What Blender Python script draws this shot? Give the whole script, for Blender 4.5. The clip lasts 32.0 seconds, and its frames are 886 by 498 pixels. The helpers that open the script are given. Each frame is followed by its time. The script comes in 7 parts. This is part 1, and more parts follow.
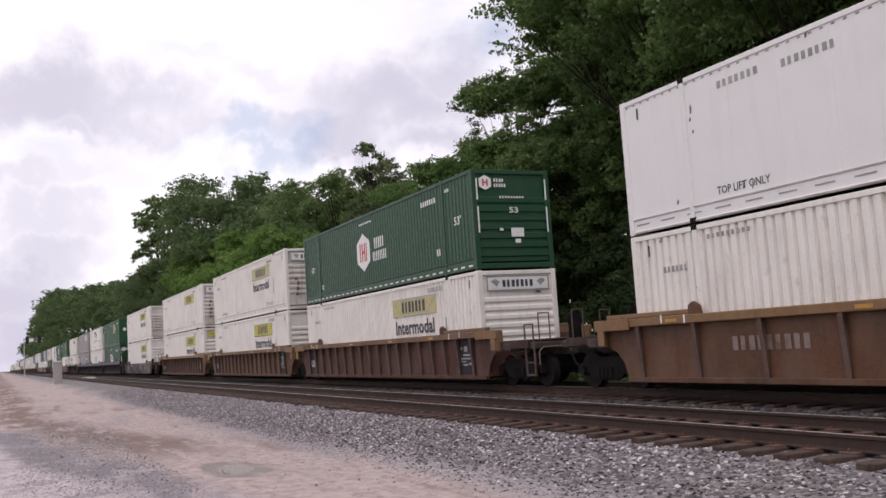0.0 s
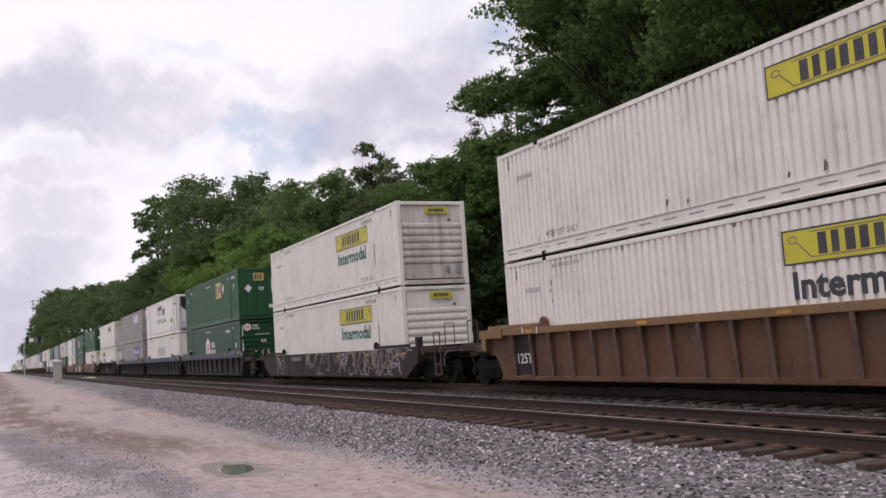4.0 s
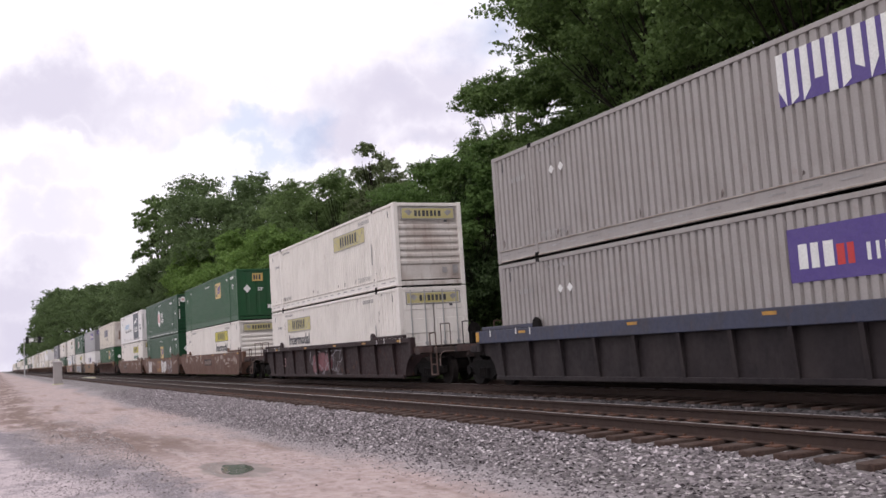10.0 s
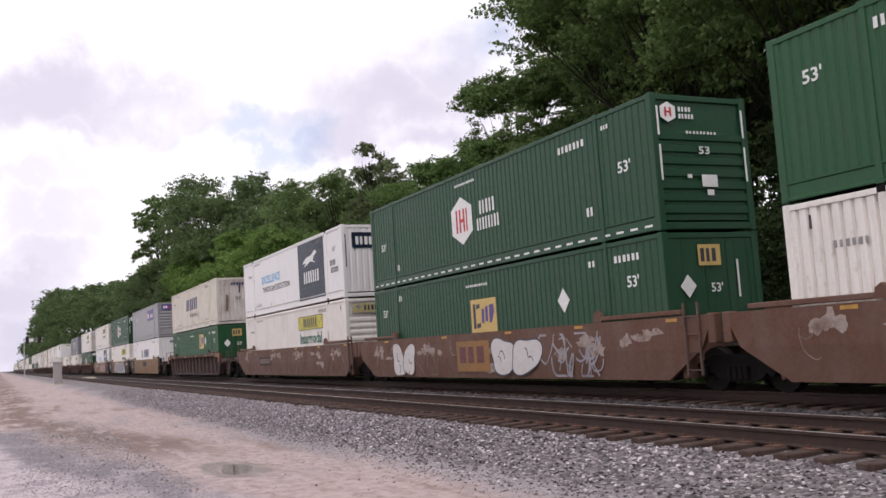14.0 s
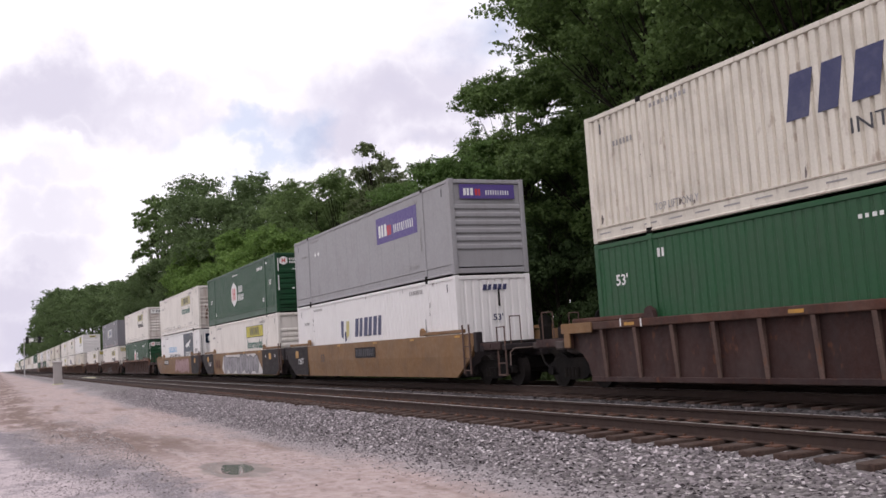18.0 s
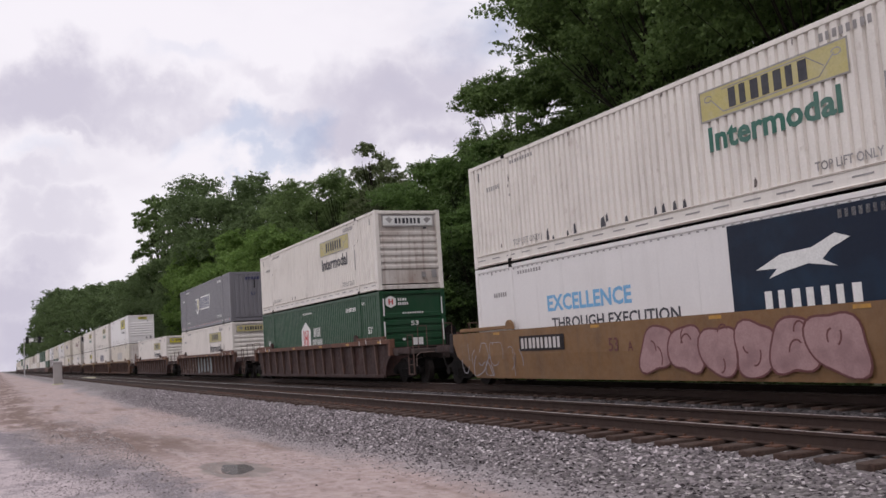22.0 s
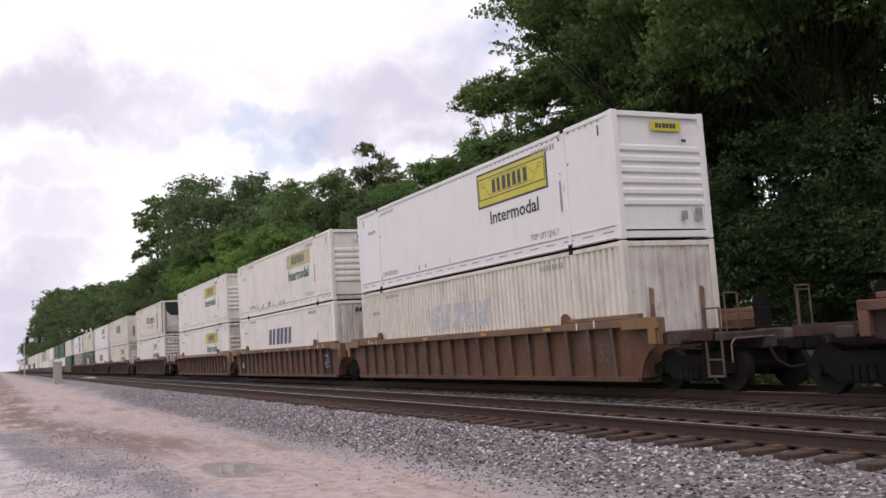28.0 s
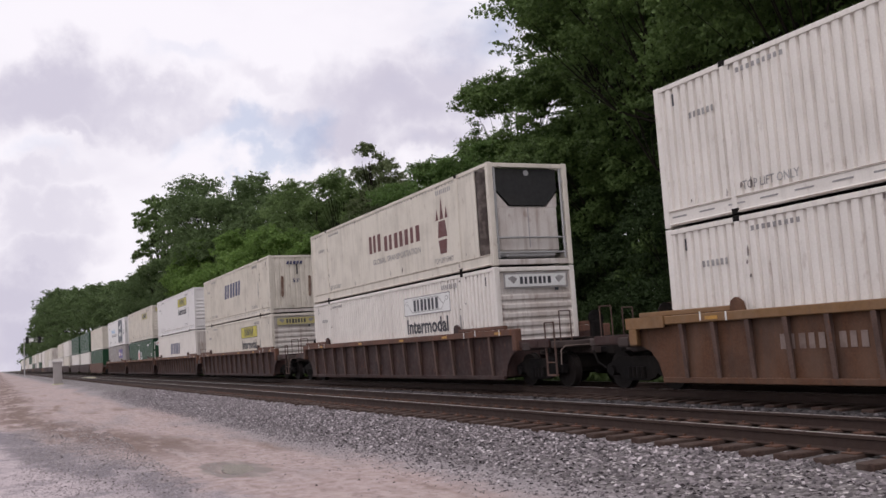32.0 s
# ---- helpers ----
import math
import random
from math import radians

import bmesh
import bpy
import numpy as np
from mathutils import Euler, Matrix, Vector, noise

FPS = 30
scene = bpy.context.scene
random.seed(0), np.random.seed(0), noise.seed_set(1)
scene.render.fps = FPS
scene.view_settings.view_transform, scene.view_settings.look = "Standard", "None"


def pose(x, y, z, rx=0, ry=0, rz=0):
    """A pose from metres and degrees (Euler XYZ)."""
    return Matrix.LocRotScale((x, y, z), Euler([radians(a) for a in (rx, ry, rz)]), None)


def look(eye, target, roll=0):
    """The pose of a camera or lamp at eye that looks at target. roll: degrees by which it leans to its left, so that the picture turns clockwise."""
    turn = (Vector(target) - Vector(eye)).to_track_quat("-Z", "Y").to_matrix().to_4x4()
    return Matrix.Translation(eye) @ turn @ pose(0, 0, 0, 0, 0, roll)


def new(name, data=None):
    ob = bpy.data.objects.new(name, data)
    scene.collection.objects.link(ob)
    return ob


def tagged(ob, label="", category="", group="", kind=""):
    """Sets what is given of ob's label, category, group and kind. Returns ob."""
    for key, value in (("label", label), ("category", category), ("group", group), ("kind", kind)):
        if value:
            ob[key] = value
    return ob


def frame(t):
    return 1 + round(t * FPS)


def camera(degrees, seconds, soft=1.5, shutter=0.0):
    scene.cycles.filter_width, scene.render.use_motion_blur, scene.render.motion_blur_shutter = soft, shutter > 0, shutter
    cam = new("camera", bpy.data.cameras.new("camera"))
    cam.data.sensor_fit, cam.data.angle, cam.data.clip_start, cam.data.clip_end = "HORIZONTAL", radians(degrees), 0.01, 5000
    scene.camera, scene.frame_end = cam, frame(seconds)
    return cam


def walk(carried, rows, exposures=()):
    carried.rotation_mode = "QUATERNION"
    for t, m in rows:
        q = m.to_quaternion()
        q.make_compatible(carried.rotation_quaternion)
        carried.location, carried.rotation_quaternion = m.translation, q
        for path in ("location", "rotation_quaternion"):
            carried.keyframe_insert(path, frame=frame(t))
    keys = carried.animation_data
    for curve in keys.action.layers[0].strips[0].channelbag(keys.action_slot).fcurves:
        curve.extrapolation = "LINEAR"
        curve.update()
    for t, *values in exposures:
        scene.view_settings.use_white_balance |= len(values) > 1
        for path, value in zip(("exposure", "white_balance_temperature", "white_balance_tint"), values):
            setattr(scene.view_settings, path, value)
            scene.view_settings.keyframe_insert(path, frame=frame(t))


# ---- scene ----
cam = camera(50.88, 32.0, soft=1.55)
EYE = (0.0, 0.0, 1.30)          # rail head is z = 0, the track runs along x


def level_view(yaw, pitch, roll):
    """The camera's pose: yaw from the square view of the track, leaning by roll."""
    return Matrix.Translation(EYE) @ pose(0, 0, 0, 0, 0, yaw) @ pose(0, 0, 0, 90 + pitch) @ pose(0, 0, 0, 0, 0, roll)


VIEW = level_view(64.156, 5.698, -3.764)
# the camera's own exposure drifts as pale or dark boxes fill its view
STOPS = (((0, -0.09), (1, 0.07), (2, -0.20), (3, -0.21), (5.6, -0.24), (6.2, -0.09), (7, 0.26), (8, -0.06), (9, -0.09), (10, 0.09), (11, 0.00), (12, -0.09), (13, 0.11), (14, 0.11), (17, 0.09), (18, 0.04), (19, -0.06), (20.4, -0.09), (21, -0.10), (22, -0.36), (23, -0.09), (24, -0.04), (25, 0.00), (28, 0.00), (29, -0.13), (30, -0.25), (31, -0.32), (32, -0.29)))
walk(cam, [(0.0, VIEW), (32.0, VIEW)], exposures=[(t, stops * 0.75, 6430, 20.0) for t, stops in STOPS])

# ---- world and sun ----
SUN_EL, SUN_AZ = radians(58), radians(215)


# single clouds: direction, half width, half height, strength; thin places where the blue shows, and grey undersides
GAPS = (((-0.9421, 0.2463, 0.2273), 0.0576, 0.0273, 0.52), ((-0.9302, 0.3000, 0.2114), 0.0364, 0.0303, 0.52), ((-0.9435, 0.2635, 0.2010), 0.0485, 0.0158, 0.52), ((-0.9385, 0.1623, 0.3048), 0.0485, 0.0121, 0.15), ((-0.9803, 0.0359, 0.1943), 0.0364, 0.0121, 0.15))
GREYS = (((-0.9655, 0.0570, 0.2539), 0.1274, 0.0425, 0.85), ((-0.9639, 0.0368, 0.2637), 0.0789, 0.0364, 0.85), ((-0.9564, 0.1358, 0.2585), 0.0910, 0.0273, 0.65), ((-0.9719, 0.0774, 0.2221), 0.0546, 0.0182, 0.70), ((-0.9499, 0.1904, 0.2478), 0.0546, 0.0182, 0.50), ((-0.8919, 0.3801, 0.2452), 0.1092, 0.0576, 0.90), ((-0.8625, 0.4159, 0.2882), 0.0728, 0.0485, 0.80), ((-0.9140, 0.3420, 0.2183), 0.0667, 0.0303, 0.85), ((-0.8909, 0.4092, 0.1970), 0.0667, 0.0273, 0.85), ((-0.8596, 0.4509, 0.2404), 0.0546, 0.0546, 0.75), ((-0.9207, 0.3078, 0.2399), 0.0485, 0.0243, 0.60), ((-0.9945, 0.0244, 0.1014), 0.0850, 0.0364, 0.70), ((-0.9896, 0.0352, 0.1398), 0.0728, 0.0243, 0.55), ((-0.9990, 0.0184, 0.0412), 0.0728, 0.0425, 0.80), ((-0.9814, 0.0718, 0.1782), 0.0546, 0.0212, 0.35), ((-0.9870, 0.0975, 0.1276), 0.0485, 0.0243, 0.45), ((-0.9161, 0.2726, 0.2941), 0.0728, 0.0182, 0.30), ((-0.8130, 0.4743, 0.3377), 0.0546, 0.0243, 0.45), ((-0.9996, 0.0131, 0.0251), 0.0971, 0.0546, 0.95), ((-0.9970, -0.0155, 0.0754), 0.0910, 0.0485, 0.90), ((-0.9931, 0.0602, 0.1004), 0.0728, 0.0273, 0.60), ((-0.9860, 0.0923, 0.1390), 0.0546, 0.0152, 0.45), ((-0.9857, 0.0204, 0.1671), 0.0607, 0.0182, 0.50))


def make_world():
    w = bpy.data.worlds.new("overcast")
    w.use_nodes = True
    scene.world = w
    n, l = w.node_tree.nodes, w.node_tree.links
    n.clear()
    out = n.new("ShaderNodeOutputWorld")
    sky = n.new("ShaderNodeTexSky")
    sky.sky_type, sky.sun_disc = "NISHITA", False
    sky.sun_elevation, sky.sun_rotation = SUN_EL, SUN_AZ
    sky.dust_density, sky.ozone_density = 2.0, 1.0
    blue = n.new("ShaderNodeBackground")
    blue.inputs[1].default_value = 0.15
    l.new(sky.outputs[0], blue.inputs[0])
    tc = n.new("ShaderNodeTexCoord")
    sep = n.new("ShaderNodeSeparateXYZ")
    l.new(tc.outputs["Generated"], sep.inputs[0])
    # flat cloud deck: the direction divided by its height
    hgt = n.new("ShaderNodeMath")
    hgt.operation = "ADD"
    hgt.inputs[1].default_value = 0.22
    l.new(sep.outputs[2], hgt.inputs[0])
    mx = n.new("ShaderNodeMath")
    mx.operation = "MAXIMUM"
    mx.inputs[1].default_value = 0.06
    l.new(hgt.outputs[0], mx.inputs[0])
    comb = n.new("ShaderNodeCombineXYZ")
    for i in (0, 1):
        d = n.new("ShaderNodeMath")
        d.operation = "DIVIDE"
        l.new(sep.outputs[i], d.inputs[0])
        l.new(mx.outputs[0], d.inputs[1])
        l.new(d.outputs[0], comb.inputs[i])

    def cloud(scale, loc, lo, hi, detail=6.0, rough=0.52):
        mp = n.new("ShaderNodeMapping")
        mp.inputs["Location"].default_value = loc
        l.new(comb.outputs[0], mp.inputs[0])
        t = n.new("ShaderNodeTexNoise")
        t.inputs["Scale"].default_value, t.inputs["Detail"].default_value = scale, detail
        t.inputs["Roughness"].default_value = rough
        l.new(mp.outputs[0], t.inputs["Vector"])
        r = n.new("ShaderNodeMapRange")
        r.interpolation_type = "SMOOTHSTEP"
        r.inputs["From Min"].default_value, r.inputs["From Max"].default_value = lo, hi
        l.new(t.outputs[0], r.inputs["Value"])
        return r.outputs[0]

    # a swirl at two sizes bends and frays the outlines of the single clouds
    def swirled(scale, detail, rough, amount):
        t = n.new("ShaderNodeTexNoise")
        t.inputs["Scale"].default_value, t.inputs["Detail"].default_value = scale, detail
        t.inputs["Roughness"].default_value = rough
        l.new(tc.outputs["Generated"], t.inputs["Vector"])
        off = n.new("ShaderNodeVectorMath")
        off.operation = "MULTIPLY_ADD"
        off.inputs[1].default_value, off.inputs[2].default_value = (amount,) * 3, (-amount / 2,) * 3
        l.new(t.outputs["Color"], off.inputs[0])
        return off.outputs[0]

    def added(a, b):
        q = n.new("ShaderNodeVectorMath")
        l.new(a, q.inputs[0])
        l.new(b, q.inputs[1])
        return q.outputs[0]

    bent = added(added(tc.outputs["Generated"], swirled(7.0, 8.0, 0.55, 0.22)), swirled(30.0, 6.0, 0.6, 0.035))

    def patch(total, way, wide, high, amount):
        """A cloud in one direction, flattened like a drifting deck."""
        sub = n.new("ShaderNodeVectorMath")
        sub.operation = "SUBTRACT"
        sub.inputs[1].default_value = way
        l.new(bent, sub.inputs[0])
        flat_node = n.new("ShaderNodeVectorMath")
        flat_node.operation = "MULTIPLY"
        flat_node.inputs[1].default_value = (1 / wide, 1 / wide, 1 / high)
        l.new(sub.outputs[0], flat_node.inputs[0])
        size = n.new("ShaderNodeVectorMath")
        size.operation = "LENGTH"
        l.new(flat_node.outputs[0], size.inputs[0])
        r = n.new("ShaderNodeMapRange")
        r.interpolation_type = "SMOOTHSTEP"
        r.inputs["From Min"].default_value, r.inputs["From Max"].default_value = 1.35, 0.25
        r.inputs["To Max"].default_value = amount
        l.new(size.outputs["Value"], r.inputs["Value"])
        q = n.new("ShaderNodeMath")
        q.operation = "MAXIMUM"
        l.new(total, q.inputs[0])
        l.new(r.outputs[0], q.inputs[1])
        return q.outputs[0]

    gap = cloud(0.62, (3.4, 1.2, 0.0), 0.40, 0.30)
    for p in GAPS:
        gap = patch(gap, *p)
    cover_node = n.new("ShaderNodeMath")
    cover_node.operation = "SUBTRACT"
    cover_node.inputs[0].default_value = 1.0
    l.new(gap, cover_node.inputs[1])
    cover = cover_node.outputs[0]
    half = n.new("ShaderNodeMath")
    half.operation = "MULTIPLY"
    half.inputs[1].default_value = 0.30
    l.new(cloud(1.6, (0.9, 5.3, 0.0), 0.48, 0.70), half.inputs[0])
    shade = half.outputs[0]
    for p in GREYS:
        shade = patch(shade, *p)
    ramp = n.new("ShaderNodeMix")
    ramp.data_type = "RGBA"
    l.new(shade, ramp.inputs["Factor"])
    ramp.inputs["A"].default_value = (0.985, 0.995, 1.0, 1)
    ramp.inputs["B"].default_value = (0.610, 0.605, 0.690, 1)
    white = n.new("ShaderNodeBackground")
    white.inputs[1].default_value = 1.10
    l.new(ramp.outputs["Result"], white.inputs[0])
    mix = n.new("ShaderNodeMixShader")
    l.new(cover, mix.inputs[0])
    l.new(blue.outputs[0], mix.inputs[1])
    l.new(white.outputs[0], mix.inputs[2])
    l.new(mix.outputs[0], out.inputs[0])


make_world()
sun_data = bpy.data.lights.new("sun", "SUN")
sun_data.energy, sun_data.angle, sun_data.color = 0.8, radians(12), (1.0, 0.96, 0.90)
sun = new("sun", sun_data)
sun.matrix_basis = look((13, -11, 25), (0, 0, 0))


# ---- materials ----
def ramp_nodes(m):
    m.use_nodes = True
    return m.node_tree.nodes, m.node_tree.links, m.node_tree.nodes["Principled BSDF"]


def surface(name, base, rough=0.6, metal=0.0, grime=(0.10, 0.07, 0.05), dirt=0.25, scale=1.2, streak=0.25, fine=0.12, bump=0.15, rust=0.0, sheen=0.5, dust=0.0, dust_colour=(0.24, 0.185, 0.165)):
    """Painted or bare surface with large stains, downward streaks, fine grain, specks of rust and pale road dust."""
    m = bpy.data.materials.new(name)
    n, l, p = ramp_nodes(m)
    tc = n.new("ShaderNodeTexCoord")
    info = n.new("ShaderNodeObjectInfo")
    k = n.new("ShaderNodeMath")
    k.operation = "MULTIPLY"
    k.inputs[1].default_value = 37.0
    l.new(info.outputs["Random"], k.inputs[0])
    add = n.new("ShaderNodeVectorMath")
    add.operation = "ADD"
    l.new(tc.outputs["Object"], add.inputs[0])
    l.new(k.outputs[0], add.inputs[1])

    def noise_at(sc, vec_scale=(1, 1, 1), detail=4.0):
        mp = n.new("ShaderNodeMapping")
        mp.inputs["Scale"].default_value = vec_scale
        l.new(add.outputs[0], mp.inputs[0])
        t = n.new("ShaderNodeTexNoise")
        t.inputs["Scale"].default_value, t.inputs["Detail"].default_value = sc, detail
        l.new(mp.outputs[0], t.inputs["Vector"])
        return t.outputs[0]

    def ranged(sock, lo, hi, a, b):
        r = n.new("ShaderNodeMapRange")
        r.inputs["From Min"].default_value, r.inputs["From Max"].default_value = lo, hi
        r.inputs["To Min"].default_value, r.inputs["To Max"].default_value = a, b
        l.new(sock, r.inputs["Value"])
        return r.outputs[0]

    def mixed(fac, a, b):
        x = n.new("ShaderNodeMix")
        x.data_type = "RGBA"
        l.new(fac, x.inputs["Factor"])
        for s, v in (("A", a), ("B", b)):
            if isinstance(v, tuple):
                x.inputs[s].default_value = (*v, 1)
            else:
                l.new(v, x.inputs[s])
        return x.outputs["Result"]

    grain = noise_at(28.0)
    c = mixed(ranged(grain, 0.3, 0.7, 0, 1), tuple(v * (1 - fine) for v in base), tuple(min(1, v * (1 + fine * 0.6)) for v in base))
    c = mixed(ranged(noise_at(scale), 0.45, 0.75, 0, dirt), c, grime)
    if streak:
        c = mixed(ranged(noise_at(3.5, (1.6, 1.6, 0.16)), 0.50, 0.78, 0, streak), c, grime)
    if rust:
        c = mixed(ranged(noise_at(6.0, (1, 1, 0.5), 8.0), 0.62, 0.72, 0, rust), c, (0.16, 0.06, 0.025))
    if dust:
        c = mixed(ranged(noise_at(1.7, (1, 1, 0.55), 6.0), 0.44, 0.62, 0, dust), c, dust_colour)
    l.new(c, p.inputs["Base Color"])
    l.new(ranged(noise_at(9.0), 0.3, 0.7, max(0.05, rough - 0.1), min(1, rough + 0.12)), p.inputs["Roughness"])
    p.inputs["Metallic"].default_value = metal
    p.inputs["Specular IOR Level"].default_value = sheen
    if bump:
        b = n.new("ShaderNodeBump")
        b.inputs["Strength"].default_value, b.inputs["Distance"].default_value = bump, 0.01
        l.new(noise_at(14.0), b.inputs["Height"])
        l.new(b.outputs[0], p.inputs["Normal"])
    return m


WHITE = surface("white_paint", (0.760, 0.718, 0.675), 0.5, dirt=0.14, streak=0.17, scale=0.8, fine=0.05, rust=0.22)
DIRTYEND = surface("dirty_white_paint", (0.60, 0.56, 0.53), 0.6, grime=(0.22, 0.135, 0.095), dirt=0.55, streak=0.65, scale=0.9, fine=0.08, rust=0.35)
SCUFFRECESS = surface("dark_scuff_and_recess", (0.10, 0.080, 0.075), 0.8, grime=(0.35, 0.30, 0.28), dirt=0.7, streak=0.3, scale=5.0, bump=0.0)
CLEAN = surface("clean_white_paint", (0.722, 0.700, 0.698), 0.42, dirt=0.05, streak=0.05, fine=0.03)
CREAM = surface("weathered_cream_paint", (0.665, 0.615, 0.540), 0.6, dirt=0.22, streak=0.22, fine=0.06, rust=0.35)
HUBGREEN = surface("dark_green_paint", (0.0070, 0.0540, 0.0215), 0.45, grime=(0.035, 0.060, 0.040), dirt=0.3, streak=0.25, fine=0.12, sheen=0.35)
EMPGREEN = surface("mid_green_paint", (0.0120, 0.0740, 0.0270), 0.5, grime=(0.04, 0.065, 0.04), dirt=0.3, streak=0.3, fine=0.12, sheen=0.35)
GREY = surface("light_grey_paint", (0.288, 0.281, 0.296), 0.5, dirt=0.12, streak=0.12, fine=0.06)
WARMGREY = surface("warm_grey_paint", (0.318, 0.294, 0.286), 0.55, dirt=0.16, streak=0.16, fine=0.06, rust=0.12)
SLATE = surface("slate_grey_paint", (0.1845, 0.1800, 0.2025), 0.5, grime=(0.12, 0.11, 0.11), dirt=0.12, streak=0.10)
BROWN = surface("weathered_brown_paint", (0.082, 0.034, 0.023), 0.75, grime=(0.046, 0.032, 0.029), dirt=0.65, streak=0.65, scale=0.9, fine=0.25, rust=0.45, sheen=0.25, dust=0.4, dust_colour=(0.130, 0.080, 0.066))
ORANGE = surface("faded_orange_brown_paint", (0.112, 0.050, 0.026), 0.7, grime=(0.056, 0.036, 0.029), dirt=0.65, streak=0.65, scale=0.9, fine=0.25, rust=0.45, sheen=0.3, dust=0.4, dust_colour=(0.155, 0.094, 0.066))
RUSTED = surface("rust_brown_paint", (0.112, 0.049, 0.030), 0.8, grime=(0.140, 0.088, 0.070), dirt=0.5, streak=0.35, scale=1.1, fine=0.22, rust=0.5, dust=0.3, dust_colour=(0.165, 0.105, 0.085))
MAROON = surface("dark_maroon_paint", (0.0300, 0.0170, 0.0180), 0.7, grime=(0.05, 0.04, 0.04), dirt=0.4, streak=0.3, rust=0.3, sheen=0.25)
PLUM = surface("plum_brown_paint", (0.043, 0.0190, 0.0160), 0.7, grime=(0.030, 0.023, 0.024), dirt=0.65, streak=0.6, scale=0.9, fine=0.24, rust=0.45, sheen=0.25, dust=0.4, dust_colour=(0.076, 0.051, 0.048))
TAN = surface("ochre_yellow_paint", (0.200, 0.104, 0.040), 0.65, grime=(0.105, 0.062, 0.038), dirt=0.5, streak=0.4, rust=0.35, dust=0.3, dust_colour=(0.23, 0.14, 0.075))
TANWORN = surface("worn_ochre_brown_paint", (0.185, 0.108, 0.062), 0.7, grime=(0.085, 0.052, 0.040), dirt=0.75, streak=0.4, scale=1.1, fine=0.2, rust=0.4, sheen=0.3)
RUSTCHORD = surface("rusty_chord_paint", (0.145, 0.072, 0.050), 0.75, grime=(0.060, 0.040, 0.036), dirt=0.75, streak=0.4, scale=1.1, fine=0.2, rust=0.6, sheen=0.25)
BLACKCAR = surface("sooty_black_paint", (0.022, 0.0175, 0.0195), 0.7, grime=(0.055, 0.044, 0.044), dirt=0.45, streak=0.35, sheen=0.2, dust=0.2, dust_colour=(0.060, 0.048, 0.047))
BLUECAR = surface("faded_blue_paint", (0.038, 0.043, 0.078), 0.6, grime=(0.042, 0.036, 0.040), dirt=0.75, streak=0.45, scale=1.4, rust=0.25)
# dusty steel that also carries the ribs' pale highlight in its colour
RIBWEARLIT = surface("dusty_highlit_steel", (0.125, 0.080, 0.066), 0.8, grime=(0.050, 0.033, 0.030), dirt=0.8, scale=1.6, streak=0.6, fine=0.2, rust=0.5, sheen=0.25)
IRON = surface("grimy_iron", (0.0096, 0.0084, 0.0084), 0.8, grime=(0.03, 0.024, 0.02), dirt=0.5, streak=0.0, sheen=0.1)
WHEEL = surface("wheel_steel", (0.016, 0.0135, 0.013), 0.7, grime=(0.02, 0.015, 0.013), dirt=0.5, streak=0.0, sheen=0.1)
RAILRUST = surface("rail_rust", (0.0450, 0.0276, 0.0228), 0.75, grime=(0.06, 0.04, 0.03), dirt=0.5, streak=0.0, scale=4, sheen=0.25)
RAILTOP = surface("rail_running_surface", (0.62, 0.59, 0.585), 0.30, metal=0.7, grime=(0.3, 0.22, 0.18), dirt=0.25, streak=0.0, bump=0.0)
TIE = surface("creosoted_timber", (0.062, 0.038, 0.030), 0.9, grime=(0.10, 0.076, 0.066), dirt=0.7, scale=3.0, streak=0.0, fine=0.35, bump=0.5, sheen=0.25)
PLATE = surface("rusty_plate", (0.0990, 0.0428, 0.0248), 0.85, grime=(0.1, 0.06, 0.04), dirt=0.4, streak=0.0)
YELLOW = surface("sign_yellow", (0.545, 0.480, 0.030), 0.5, dirt=0.14, streak=0.12, fine=0.04, bump=0.0)
FADEDYEL = surface("faded_sign_yellow", (0.48, 0.42, 0.17), 0.6, grime=(0.5, 0.47, 0.4), dirt=0.4, streak=0.3, fine=0.1, bump=0.0)
EMPYEL = surface("pale_sign_yellow", (0.56, 0.39, 0.125), 0.5, dirt=0.15, streak=0.15, fine=0.04, bump=0.0)
REFLECT = surface("yellow_reflector", (0.50, 0.255, 0.035), 0.5, grime=(0.12, 0.08, 0.06), dirt=0.55, scale=4.0, streak=0.2, bump=0.0)
INK = surface("dark_lettering", (0.035, 0.035, 0.045), 0.6, grime=(0.3, 0.3, 0.3), dirt=0.12, streak=0.1, bump=0.0)
FADEINK = surface("faded_lettering", (0.25, 0.235, 0.235), 0.6, grime=(0.6, 0.6, 0.6), dirt=0.4, streak=0.3, bump=0.0)
TEAL = surface("green_lettering", (0.0202, 0.1224, 0.0900), 0.6, grime=(0.35, 0.4, 0.38), dirt=0.15, streak=0.1, bump=0.0)
NAVY = surface("navy_lettering", (0.030, 0.034, 0.105), 0.5, grime=(0.3, 0.3, 0.35), dirt=0.12, streak=0.1, bump=0.0)
PURPLE = surface("purple_panel", (0.075, 0.045, 0.215), 0.5, grime=(0.3, 0.28, 0.35), dirt=0.08, streak=0.06, bump=0.0)
RED = surface("red_mark", (0.50, 0.035, 0.035), 0.5, dirt=0.08, streak=0.0, bump=0.0)
MARKWHITE = surface("white_marking", (0.74, 0.74, 0.73), 0.55, dirt=0.12, streak=0.08, bump=0.0)
NIGHT = surface("night_blue_panel", (0.007, 0.014, 0.032), 0.4, grime=(0.02, 0.07, 0.13), dirt=0.25, streak=0.0, bump=0.0, sheen=0.2)
SKYBLUE = surface("sky_blue_lettering", (0.16, 0.40, 0.66), 0.5, dirt=0.05, streak=0.0, bump=0.0)
